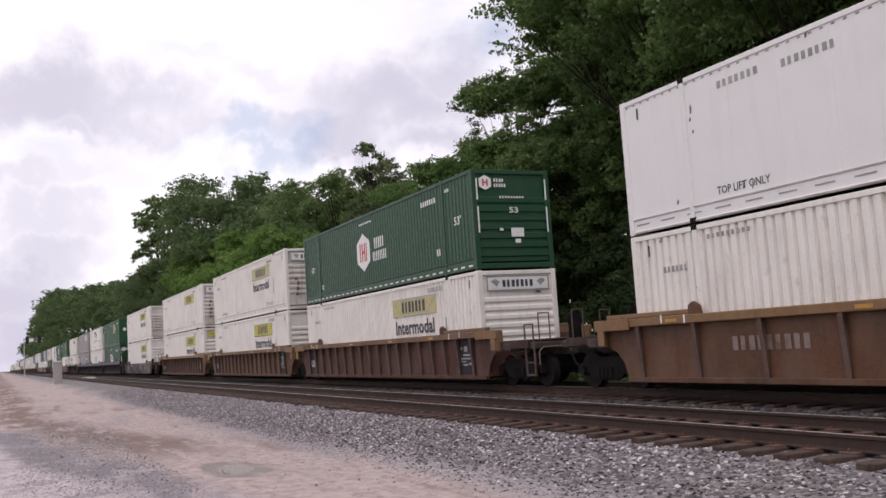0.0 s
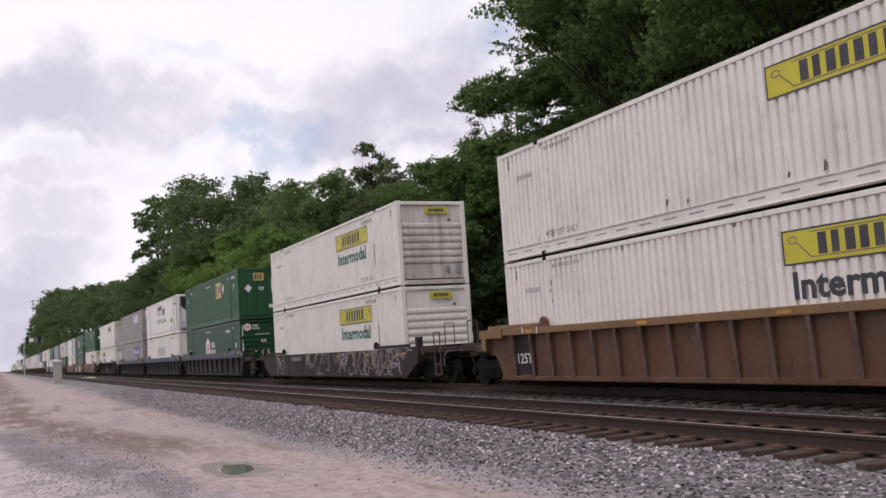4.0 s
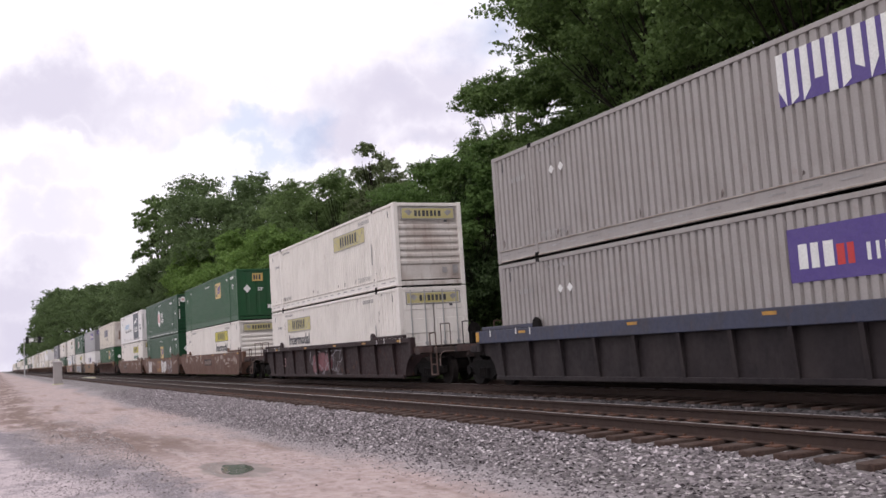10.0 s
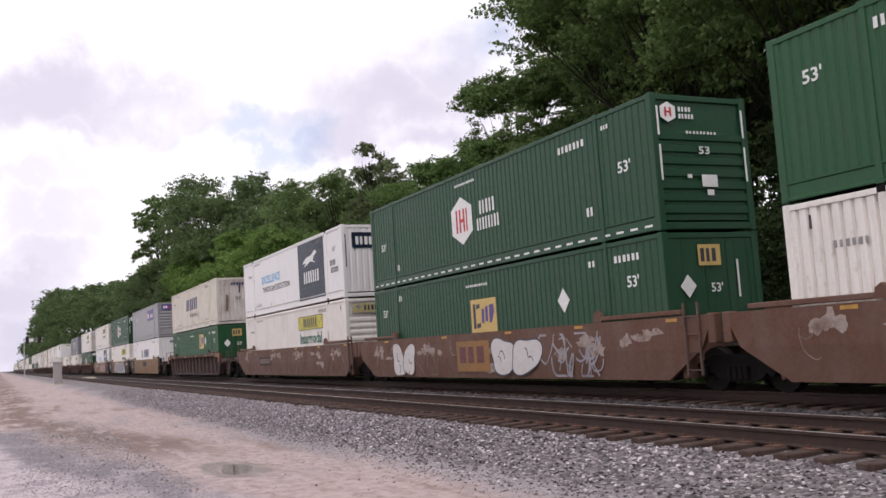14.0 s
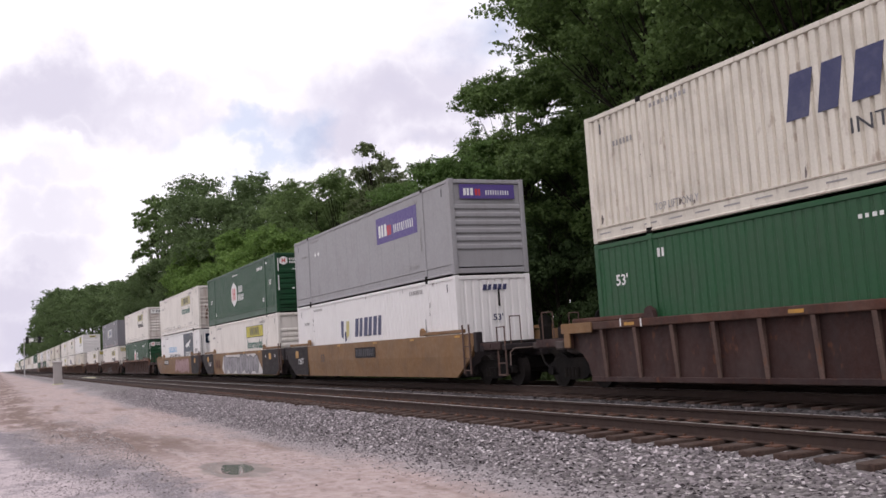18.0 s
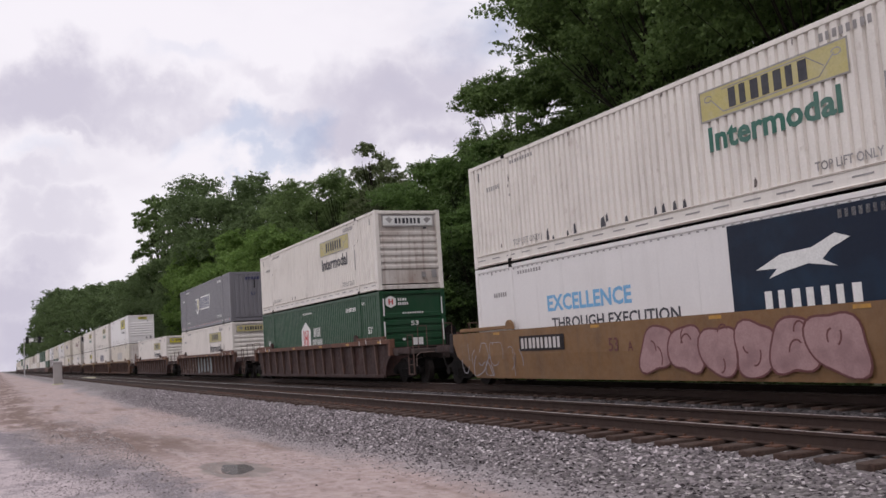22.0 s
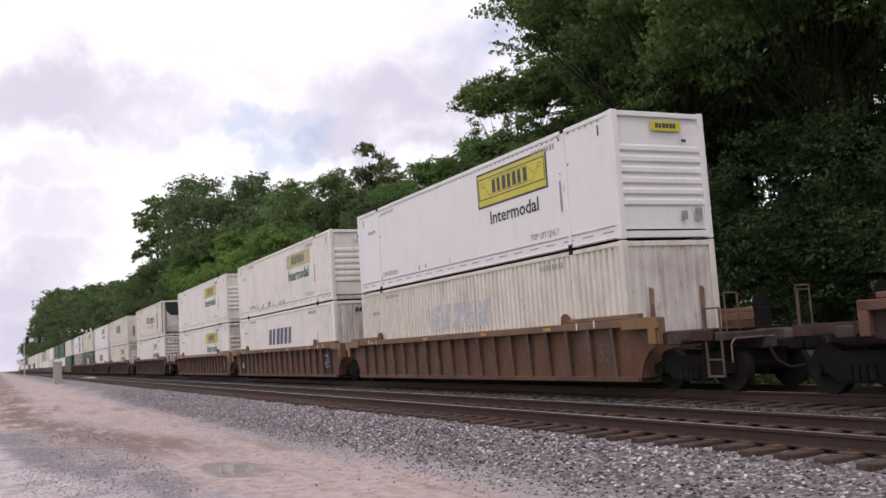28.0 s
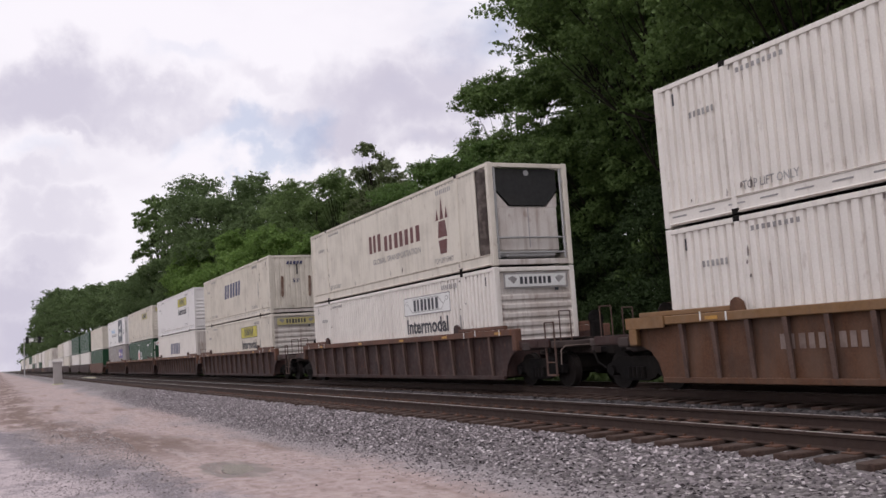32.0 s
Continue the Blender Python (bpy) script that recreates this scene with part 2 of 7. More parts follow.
BURGUNDY = surface("burgundy_lettering", (0.12, 0.035, 0.035), 0.6, dirt=0.1, streak=0.0, bump=0.0)
FADERED = surface("faded_red_mark", (0.155, 0.045, 0.035), 0.7, grime=(0.115, 0.062, 0.045), dirt=0.8, scale=3.0, streak=0.4, bump=0.0)
LIME = surface("lime_mark", (0.20, 0.36, 0.045), 0.5, dirt=0.05, streak=0.0, bump=0.0)
PALEBLUE = surface("pale_blue_spray", (0.16, 0.185, 0.195), 0.6, dirt=0.2, streak=0.1, bump=0.0)
PINK = surface("pink_spray", (0.36, 0.22, 0.22), 0.6, grime=(0.16, 0.08, 0.09), dirt=0.6, scale=2.2, streak=0.2, bump=0.0)
HOTPINK = surface("magenta_spray", (0.17, 0.045, 0.06), 0.6, dirt=0.3, streak=0.1, bump=0.0)
SPRAYGREY = surface("grey_spray", (0.30, 0.28, 0.30), 0.6, grime=(0.09, 0.085, 0.10), dirt=0.75, scale=2.2, streak=0.2, bump=0.0)
SPRAYWHITE = surface("white_spray", (0.58, 0.55, 0.54), 0.6, dirt=0.2, streak=0.1, bump=0.0)
WORN = surface("worn_paint", (0.22, 0.165, 0.145), 0.7, grime=(0.10, 0.06, 0.045), dirt=0.85, streak=0.4, scale=3.0, bump=0.0)
FLAKED = surface("flaked_pale_paint", (0.33, 0.265, 0.235), 0.75, grime=(0.125, 0.062, 0.042), dirt=0.95, scale=4.5, streak=0.5, fine=0.2, bump=0.0)
SOOTSILL = surface("sooty_rusted_sill", (0.045, 0.030, 0.027), 0.85, grime=(0.16, 0.13, 0.12), dirt=0.4, streak=0.0)
FADEORANGE = surface("faded_orange_panel", (0.26, 0.125, 0.035), 0.65, grime=(0.14, 0.085, 0.05), dirt=0.45, streak=0.3, rust=0.2, bump=0.0)
TAR = surface("dark_grille", (0.012, 0.012, 0.013), 0.6, dirt=0.1, streak=0.0)
RUSTSTREAK = surface("rust_stain", (0.15, 0.085, 0.06), 0.85, grime=(0.40, 0.30, 0.24), dirt=0.65, streak=0.5, scale=4.0)
RAILGRIME = surface("rail_grime", (0.30, 0.235, 0.185), 0.8, grime=(0.62, 0.57, 0.52), dirt=0.9, scale=1.8, streak=0.5, fine=0.2, bump=0.0)
REMNANT = surface("faded_name_remnant", (0.40, 0.40, 0.41), 0.6, grime=(0.66, 0.63, 0.58), dirt=0.95, streak=0.8, scale=2.6, bump=0.0)
CONCRETE = surface("pale_concrete", (0.50, 0.47, 0.34), 0.85, dirt=0.3, streak=0.1)
GALV = surface("galvanised_steel", (0.45, 0.45, 0.46), 0.45, metal=0.6, dirt=0.2, streak=0.1)
BARK = surface("bark", (0.022, 0.018, 0.014), 0.95, grime=(0.03, 0.03, 0.02), dirt=0.5, scale=3, streak=0.4, fine=0.3, bump=0.8, sheen=0.1)


def leaf_material(name, dark, light, glow=0.38):
    m = bpy.data.materials.new(name)
    n, l, p = ramp_nodes(m)
    geo = n.new("ShaderNodeNewGeometry")
    tc = n.new("ShaderNodeTexCoord")
    t = n.new("ShaderNodeTexNoise")
    t.inputs["Scale"].default_value, t.inputs["Detail"].default_value = 0.35, 3
    l.new(tc.outputs["Object"], t.inputs["Vector"])
    a = n.new("ShaderNodeMath")
    a.operation = "MULTIPLY_ADD"
    a.inputs[1].default_value, a.inputs[2].default_value = 0.55, -0.05
    l.new(geo.outputs["Random Per Island"], a.inputs[0])
    s = n.new("ShaderNodeMath")
    s.operation = "MULTIPLY_ADD"
    s.inputs[1].default_value = 0.9
    l.new(t.outputs[0], s.inputs[0])
    l.new(a.outputs[0], s.inputs[2])
    x = n.new("ShaderNodeMix")
    x.data_type = "RGBA"
    l.new(s.outputs[0], x.inputs["Factor"])
    x.inputs["A"].default_value, x.inputs["B"].default_value = (*dark, 1), (*light, 1)
    l.new(x.outputs["Result"], p.inputs["Base Color"])
    p.inputs["Roughness"].default_value = 0.65
    p.inputs["Specular IOR Level"].default_value = 0.25
    tr = n.new("ShaderNodeBsdfTranslucent")
    l.new(x.outputs["Result"], tr.inputs[0])
    mx = n.new("ShaderNodeMixShader")
    mx.inputs[0].default_value = glow
    l.new(p.outputs[0], mx.inputs[1])
    l.new(tr.outputs[0], mx.inputs[2])
    l.new(mx.outputs[0], n["Material Output"].inputs[0])
    return m


LEAF = leaf_material("leaves", (0.034, 0.064, 0.022), (0.158, 0.238, 0.075), 0.40)
# darker copy of the leaves: shade under the wood put into the colour
SHADELEAF = leaf_material("shade_darkened_leaves", (0.012, 0.026, 0.010), (0.058, 0.096, 0.032), 0.25)
LEAFHILL = leaf_material("dark_leaves", (0.045, 0.074, 0.032), (0.150, 0.216, 0.088), 0.42)
LEAFLIGHT = leaf_material("light_leaves", (0.068, 0.130, 0.033), (0.198, 0.312, 0.080), 0.46)
LEAFMID = leaf_material("roadside_leaves", (0.058, 0.098, 0.036), (0.180, 0.258, 0.094), 0.45)
LEAFPALE = leaf_material("pale_leaves", (0.070, 0.095, 0.045), (0.190, 0.230, 0.110))
LEAFSPREAD = leaf_material("fresh_leaves", (0.042, 0.086, 0.025), (0.145, 0.240, 0.068), 0.42)
WEED = leaf_material("weeds", (0.022, 0.042, 0.013), (0.085, 0.125, 0.038))


def ground_material():
    m = bpy.data.materials.new("gravel_and_dirt")
    n, l, p = ramp_nodes(m)
    tc = n.new("ShaderNodeTexCoord")
    sep = n.new("ShaderNodeSeparateXYZ")
    l.new(tc.outputs["Object"], sep.inputs[0])

    def noise_at(sc, detail=4.0, stretch=(1, 1, 1)):
        mp = n.new("ShaderNodeMapping")
        mp.inputs["Scale"].default_value = stretch
        l.new(tc.outputs["Object"], mp.inputs[0])
        t = n.new("ShaderNodeTexNoise")
        t.inputs["Scale"].default_value, t.inputs["Detail"].default_value = sc, detail
        l.new(mp.outputs[0], t.inputs["Vector"])
        return t.outputs[0]

    def math_node(op, a, b, c=None):
        q = n.new("ShaderNodeMath")
        q.operation = op
        for i, v in enumerate((a, b, c)):
            if v is None:
                continue
            if isinstance(v, (int, float)):
                q.inputs[i].default_value = v
            else:
                l.new(v, q.inputs[i])
        return q.outputs[0]

    def step(v, lo, hi):
        r = n.new("ShaderNodeMapRange")
        r.interpolation_type = "SMOOTHSTEP"
        r.inputs["From Min"].default_value, r.inputs["From Max"].default_value = lo, hi
        l.new(v, r.inputs["Value"])
        return r.outputs[0]

    def mixed(fac, a, b):
        x = n.new("ShaderNodeMix")
        x.data_type = "RGBA"
        l.new(fac, x.inputs["Factor"])
        for s, v in (("A", a), ("B", b)):
            if isinstance(v, tuple):
                x.inputs[s].default_value = (*v, 1)
            else:
                l.new(v, x.inputs[s])
        return x.outputs["Result"]

    big, mid = noise_at(0.35, 5.0, (0.35, 1, 1)), noise_at(2.2, 5.0)
    wob = math_node("MULTIPLY_ADD", big, 2.6, math_node("MULTIPLY", mid, 0.9))
    yy = math_node("ADD", sep.outputs[1], math_node("SUBTRACT", wob, 1.75))
    # stones: cells of two sizes
    vor = n.new("ShaderNodeTexVoronoi")
    vor.inputs["Scale"].default_value = 17.0
    l.new(tc.outputs["Object"], vor.inputs["Vector"])
    vor2 = n.new("ShaderNodeTexVoronoi")
    vor2.inputs["Scale"].default_value = 42.0
    l.new(tc.outputs["Object"], vor2.inputs["Vector"])
    hue = n.new("ShaderNodeSeparateColor")
    l.new(vor.outputs["Color"], hue.inputs[0])
    stone = mixed(hue.outputs[0], (0.11, 0.098, 0.098), (0.26, 0.235, 0.236))
    stone = mixed(step(hue.outputs[1], 0.86, 0.98), stone, (0.55, 0.51, 0.50))
    stone = mixed(step(vor.outputs["Distance"], 0.45, 0.85), stone, (0.07, 0.06, 0.058))
    hue2 = n.new("ShaderNodeSeparateColor")
    l.new(vor2.outputs["Color"], hue2.inputs[0])
    chips = mixed(hue2.outputs[0], (0.195, 0.172, 0.176), (0.345, 0.310, 0.316))
    tan = mixed(step(noise_at(5.0, 6.0), 0.35, 0.65), (0.350, 0.264, 0.246), (0.445, 0.352, 0.340))
    tan = mixed(step(noise_at(0.9, 6.0, (0.25, 1.6, 1)), 0.52, 0.72), tan, (0.225, 0.155, 0.125))
    tan = mixed(math_node("MULTIPLY", step(hue2.outputs[1], 0.90, 0.97), 0.5), tan, (0.22, 0.2, 0.19))
    # wet ring round the puddle, in a shape of its own
    dx = math_node("MULTIPLY", math_node("ADD", sep.outputs[0], 14.55), 0.62)
    dy = math_node("MULTIPLY", math_node("SUBTRACT", sep.outputs[1], 3.27), 1.75)
    rr = math_node("ADD", math_node("SQRT", math_node("ADD", math_node("MULTIPLY", dx, dx), math_node("MULTIPLY", dy, dy)), 0.0), math_node("MULTIPLY", math_node("SUBTRACT", mid, 0.5), 0.5))
    tan = mixed(math_node("SUBTRACT", 1.0, step(rr, 0.72, 0.90)), tan, (0.235, 0.200, 0.185))
    # bands that run slantwise along the dirt road: pale grit, coarse grey gravel, brown ruts, tan road
    slant = math_node("MAXIMUM", math_node("MULTIPLY", math_node("ADD", sep.outputs[0], 25.0), 0.14), -1.3)
    uu = math_node("ADD", math_node("SUBTRACT", sep.outputs[1], slant), math_node("ADD", math_node("MULTIPLY", math_node("SUBTRACT", big, 0.5), 1.6), math_node("MULTIPLY", math_node("SUBTRACT", mid, 0.5), 1.1)))
    tan = mixed(math_node("MULTIPLY", step(noise_at(0.8, 7.0, (0.4, 1.2, 1)), 0.50, 0.66), 0.55), tan, chips)
    rut = math_node("MULTIPLY", step(uu, 0.9, 1.7), math_node("SUBTRACT", 1.0, step(uu, 2.3, 3.5)))
    rut = math_node("MULTIPLY", rut, math_node("SUBTRACT", 1.0, step(sep.outputs[0], -21.0, -15.0)))
    tan = mixed(math_node("MULTIPLY", rut, step(noise_at(1.3, 9.0, (0.35, 1.3, 1)), 0.40, 0.50)), tan, (0.172, 0.114, 0.094))
    tan = mixed(math_node("MULTIPLY", step(noise_at(7.0, 8.0, (0.5, 1.2, 1)), 0.52, 0.66), 0.55), tan, (0.215, 0.155, 0.135))
    tan = mixed(math_node("MULTIPLY", step(noise_at(2.6, 9.0, (0.3, 1.6, 1)), 0.50, 0.74), 0.45), tan, (0.46, 0.375, 0.345))
    coarse = mixed(hue2.outputs[0], (0.100, 0.088, 0.098), (0.300, 0.266, 0.286))
    grit = mixed(hue2.outputs[0], (0.365, 0.306, 0.316), (0.570, 0.490, 0.505))
    grit = mixed(math_node("MULTIPLY", step(noise_at(1.6, 7.0), 0.48, 0.62), 0.6), grit, coarse)
    near = mixed(step(uu, -0.45, 0.15), grit, coarse)
    near = mixed(math_node("MULTIPLY", step(noise_at(1.1, 7.0, (0.5, 1, 1)), 0.50, 0.64), 0.6), near, grit)
    near = mixed(step(uu, 0.55, 1.15), near, tan)
    near = mixed(step(yy, 4.5, 5.5), near, chips)
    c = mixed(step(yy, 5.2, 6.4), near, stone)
    soil = mixed(step(mid, 0.4, 0.6), (0.05, 0.06, 0.025), (0.09, 0.075, 0.05))
    c = mixed(step(yy, 16.6, 17.8), c, soil)
    grass = mixed(step(mid, 0.35, 0.65), (0.07, 0.095, 0.03), (0.13, 0.14, 0.06))
    c = mixed(math_node("SUBTRACT", 1.0, step(yy, -7.0, -4.0)), c, grass)
    # shade round train and rails, put into the ballast colour between and beside them
    bed_shade = math_node("MULTIPLY", step(yy, 7.9, 9.0), math_node("SUBTRACT", 1.0, step(yy, 16.0, 16.8)))
    c = mixed(math_node("MULTIPLY", bed_shade, 0.86), c, (0.018, 0.0145, 0.014))
    l.new(c, p.inputs["Base Color"])
    p.inputs["Roughness"].default_value = 0.92
    b = n.new("ShaderNodeBump")
    b.inputs["Strength"].default_value, b.inputs["Distance"].default_value = 0.8, 0.03
    l.new(math_node("ADD", math_node("MULTIPLY", math_node("SUBTRACT", 1.0, vor.outputs["Distance"]), math_node("MULTIPLY", step(yy, 5.0, 6.2), 1.0)), math_node("MULTIPLY", noise_at(11.0, 6.0), 0.5)), b.inputs["Height"])
    l.new(b.outputs[0], p.inputs["Normal"])
    return m


def stone_material(name, k, pale=0.0):
    m = bpy.data.materials.new(name)
    n, l, p = ramp_nodes(m)
    geo = n.new("ShaderNodeNewGeometry")
    r = n.new("ShaderNodeValToRGB")
    r.color_ramp.elements[0].color = (0.057, 0.048, 0.051, 1)
    r.color_ramp.elements[1].color = (0.68, 0.62, 0.635, 1)
    e = r.color_ramp.elements.new(0.55)
    e.color = (0.190, 0.165, 0.174, 1)
    e = r.color_ramp.elements.new(0.90)
    e.color = (0.352, 0.310, 0.323, 1)
    for e in r.color_ramp.elements:
        e.color = (*(v * k * (1 - pale) + pale * w for v, w in zip(e.color[:3], (0.36, 0.315, 0.31))), 1)
    l.new(geo.outputs["Random Per Island"], r.inputs[0])
    l.new(r.outputs[0], p.inputs["Base Color"])
    p.inputs["Roughness"].default_value = 0.85
    return m


def water_material():
    m = bpy.data.materials.new("muddy_water")
    n, l, p = ramp_nodes(m)
    p.inputs["Base Color"].default_value = (0.16, 0.145, 0.13, 1)
    p.inputs["Roughness"].default_value = 0.06
    t = n.new("ShaderNodeTexNoise")
    t.inputs["Scale"].default_value = 9.0
    b = n.new("ShaderNodeBump")
    b.inputs["Strength"].default_value, b.inputs["Distance"].default_value = 0.02, 0.01
    l.new(t.outputs[0], b.inputs["Height"])
    l.new(b.outputs[0], p.inputs["Normal"])
    return m


GROUND, STONE, WATER = ground_material(), stone_material("crushed_stone", 0.92), water_material()
# stones between the tracks, coloured dark for the shade by the train
SHADESTONE = stone_material("shade_dark_crushed_stone", 0.30)
CHIPSTONE = stone_material("pale_stone_chips", 1.0, 0.5)


# ---- building tools ----
class Shape:
    """Collects vertices and faces of one mesh."""

    def __init__(self):
        self.v, self.f, self.mi = [], [], []

    def add(self, verts, faces, mi=0):
        o = len(self.v)
        self.v += [tuple(v) for v in verts]
        self.f += [tuple(i + o for i in f) for f in faces]
        self.mi += [mi] * len(faces)
        return self

    def box(self, x0, x1, y0, y1, z0, z1, c=0.0, mi=0):
        """A box, with its edges chamfered by c."""
        if c <= 0:
            v = [(x, y, z) for x in (x0, x1) for y in (y0, y1) for z in (z0, z1)]
            return self.add(v, [(0, 1, 3, 2), (4, 6, 7, 5), (0, 4, 5, 1), (2, 3, 7, 6), (0, 2, 6, 4), (1, 5, 7, 3)], mi)
        v, idx = [], {}
        lo, hi = (x0, y0, z0), (x1, y1, z1)
        for sx in (0, 1):
            for sy in (0, 1):
                for sz in (0, 1):
                    s = (sx, sy, sz)
                    for a in range(3):
                        q = [(hi[k] if s[k] else lo[k]) if k == a else ((hi[k] - c) if s[k] else (lo[k] + c)) for k in range(3)]
                        idx[(s, a)] = len(v)
                        v.append(q)
        f = []
        for a in range(3):
            b, d = (a + 1) % 3, (a + 2) % 3
            for sa in (0, 1):
                ring = []
                for sb, sd in ((0, 0), (1, 0), (1, 1), (0, 1)):
                    s = [0, 0, 0]
                    s[a], s[b], s[d] = sa, sb, sd
                    ring.append(idx[(tuple(s), a)])
                f.append(ring if sa else ring[::-1])
            for sb in (0, 1):
                for sd in (0, 1):
                    s0, s1 = [0, 0, 0], [0, 0, 0]
                    s0[b] = s1[b] = sb
                    s0[d] = s1[d] = sd
                    s1[a] = 1
                    s0, s1 = tuple(s0), tuple(s1)
                    q = [idx[(s0, b)], idx[(s1, b)], idx[(s1, d)], idx[(s0, d)]]
                    f.append(q if sb == sd else q[::-1])
        for sx in (0, 1):
            for sy in (0, 1):
                for sz in (0, 1):
                    s = (sx, sy, sz)
                    q = [idx[(s, 0)], idx[(s, 1)], idx[(s, 2)]]
                    f.append(q if (sx + sy + sz) % 2 else q[::-1])
        return self.add(v, f, mi)

    def prism(self, poly, axis, a, b, mi=0):
        """Extrudes a polygon along an axis: its two coordinates are those of the other axes, in order."""
        def at(p, s):
            q = list(p)
            q.insert(axis, s)
            return q
        k = len(poly)
        v = [at(p, a) for p in poly] + [at(p, b) for p in poly]
        f = [tuple(range(k)), tuple(range(2 * k - 1, k - 1, -1))]
        f += [(i, (i + 1) % k, k + (i + 1) % k, k + i) for i in range(k)]
        return self.add(v, f, mi)

    def tube(self, p, q, r, k=8, r2=None, mi=0):
        p, q = Vector(p), Vector(q)
        d = (q - p).normalized()
        u = d.orthogonal().normalized()
        w = d.cross(u)
        r2 = r if r2 is None else r2
        v = [p + (u * math.cos(t) + w * math.sin(t)) * r for t in (2 * math.pi * i / k for i in range(k))]
        v += [q + (u * math.cos(t) + w * math.sin(t)) * r2 for t in (2 * math.pi * i / k for i in range(k))]
        return self.add(v, [tuple(range(k - 1, -1, -1)), tuple(range(k, 2 * k))] + [(i, (i + 1) % k, k + (i + 1) % k, k + i) for i in range(k)], mi)

    def mesh(self, name, *mats):
        me = bpy.data.meshes.new(name)
        me.from_pydata(self.v, [], self.f)
        for m in mats:
            me.materials.append(m)
        if len(mats) > 1:
            me.polygons.foreach_set("material_index", self.mi)
        bm = bmesh.new()
        bm.from_mesh(me)
        bmesh.ops.recalc_face_normals(bm, faces=bm.faces)
        bm.to_mesh(me)
        bm.free()
        me.update()
        return me


KEPT = {}


def kept(key, make, *mats):
    """One mesh for all parts that look alike."""
    k = (key, tuple(m.name for m in mats))
    if k not in KEPT:
        KEPT[k] = make().mesh(str(key if isinstance(key, str) else key[0]), *mats)
    return KEPT[k]


def part(name, me, parent, m=None, label=""):
    ob = new(name, me)
    ob.parent = parent
    if m is not None:
        ob.matrix_basis = m
    if label:
        ob["label"] = label
    return ob


def lettering_mesh(text, width, height, mat, bold=0.012):
    """Raised letters in the built-in font, scaled to a width and height, in the plane x, y."""
    key = ("lettering", text, round(width, 2), round(height, 2), mat.name)
    if key not in KEPT:
        cu = bpy.data.curves.new("lettering", "FONT")
        cu.body, cu.resolution_u, cu.offset = text, 2, bold
        ob = bpy.data.objects.new("lettering", cu)
        scene.collection.objects.link(ob)
        dg = bpy.context.evaluated_depsgraph_get()
        me = bpy.data.meshes.new_from_object(ob.evaluated_get(dg))
        bpy.data.objects.remove(ob)
        bpy.data.curves.remove(cu)
        co = np.empty(len(me.vertices) * 3)
        me.vertices.foreach_get("co", co)
        co = co.reshape(-1, 3)
        lo, hi = co.min(0), co.max(0)
        co[:, 0] = (co[:, 0] - lo[0]) / (hi[0] - lo[0]) * width
        co[:, 1] = (co[:, 1] - lo[1]) / (hi[1] - lo[1]) * height
        co[:, 2] = 0
        me.vertices.foreach_set("co", co.ravel())
        me.materials.clear()
        me.materials.append(mat)
        me.update()
        KEPT[key] = me
    return KEPT[key]


def flat(polys, depth=0.004):
    """Thin raised marks from polygons in the plane x, y."""
    s = Shape()
    for poly in polys:
        s.prism(poly, 2, 0.0, depth)
    return s


def block_polys(n, width, height, fill=0.66, slant=0.0, hollow=True):
    """A row of n plain letter-sized bars."""
    out, step = [], width / n
    for i in range(n):
        x = i * step
        w = step * fill * (0.92, 0.78, 0.98, 0.86)[i % 4]
        out.append([(x, 0), (x + w, 0), (x + w + slant * height, height), (x + slant * height, height)])
    return out


def ribbon(pts, w):
    """A brush stroke of width w along a line of points, as small quads."""
    out = []
    for (xa, za), (xb, zb) in zip(pts, pts[1:]):
        d = math.hypot(xb - xa, zb - za) or 1.0
        nx, nz = -(zb - za) / d * w / 2, (xb - xa) / d * w / 2
        out.append([(xa - nx, za - nz), (xb - nx, zb - nz), (xb + nx, zb + nz), (xa + nx, za + nz)])
    return out


# ---- ground, track bed ----
def bed_height(y):
    """Height of the ground across the track."""
    pts = ((-3000, -0.42), (4.8, -0.42), (5.6, -0.385), (7.2, -0.285), (7.8, -0.260), (8.4, -0.225), (16.3, -0.235), (18.2, -0.75), (20.5, -0.70), (3000, -0.30))
    for (a, za), (b, zb) in zip(pts, pts[1:]):
        if y <= b:
            return za + (zb - za) * (y - a) / (b - a)
    return -0.3


def make_ground():
    xs = [-2600, -1800, -1200, -800, -550, -400, -300, -230, -180, -140, -110, -90, -75] + [-62 + 0.5 * i for i in range(125)] + [3, 8, 20, 60, 150, 400, 1000, 2600]
    ys = [-2600, -1000, -400, -150, -60, -25, -12, -7, -4, -2] + [-1 + 0.35 * i for i in range(30)] + [9.6, 10.4, 11.6, 12.6, 13.6, 14.6, 15.5, 16.3, 17.2, 18.2, 19.3, 20.5, 24, 30, 45, 80, 200, 600, 2600]
    v, f = [], []
    for x in xs:
        for y in ys:
            z = bed_height(y)
            if -62 <= x <= 2 and -1 <= y < 8:
                z += 0.035 * noise.noise((x * 0.7, y * 0.9, 0)) + 0.02 * noise.noise((x * 0.2, y * 2.1, 3))
                r = math.hypot((x + 14.55) * 0.62, (y - 3.27) * 1.75)
                z -= 0.05 * max(0.0, 1 - r / 0.9)
            v.append((x, y, z))
    k = len(ys)
    for i in range(len(xs) - 1):
        for j in range(k - 1):
            a = i * k + j
            f.append((a, a + k, a + k + 1, a + 1))
    s = Shape()
    s.add(v, f)
    me = s.mesh("ground", GROUND)
    me.shade_smooth()
    return tagged(new("ground", me), "grey gravel and tan dirt ground beside the railway", "ground", kind="structure")


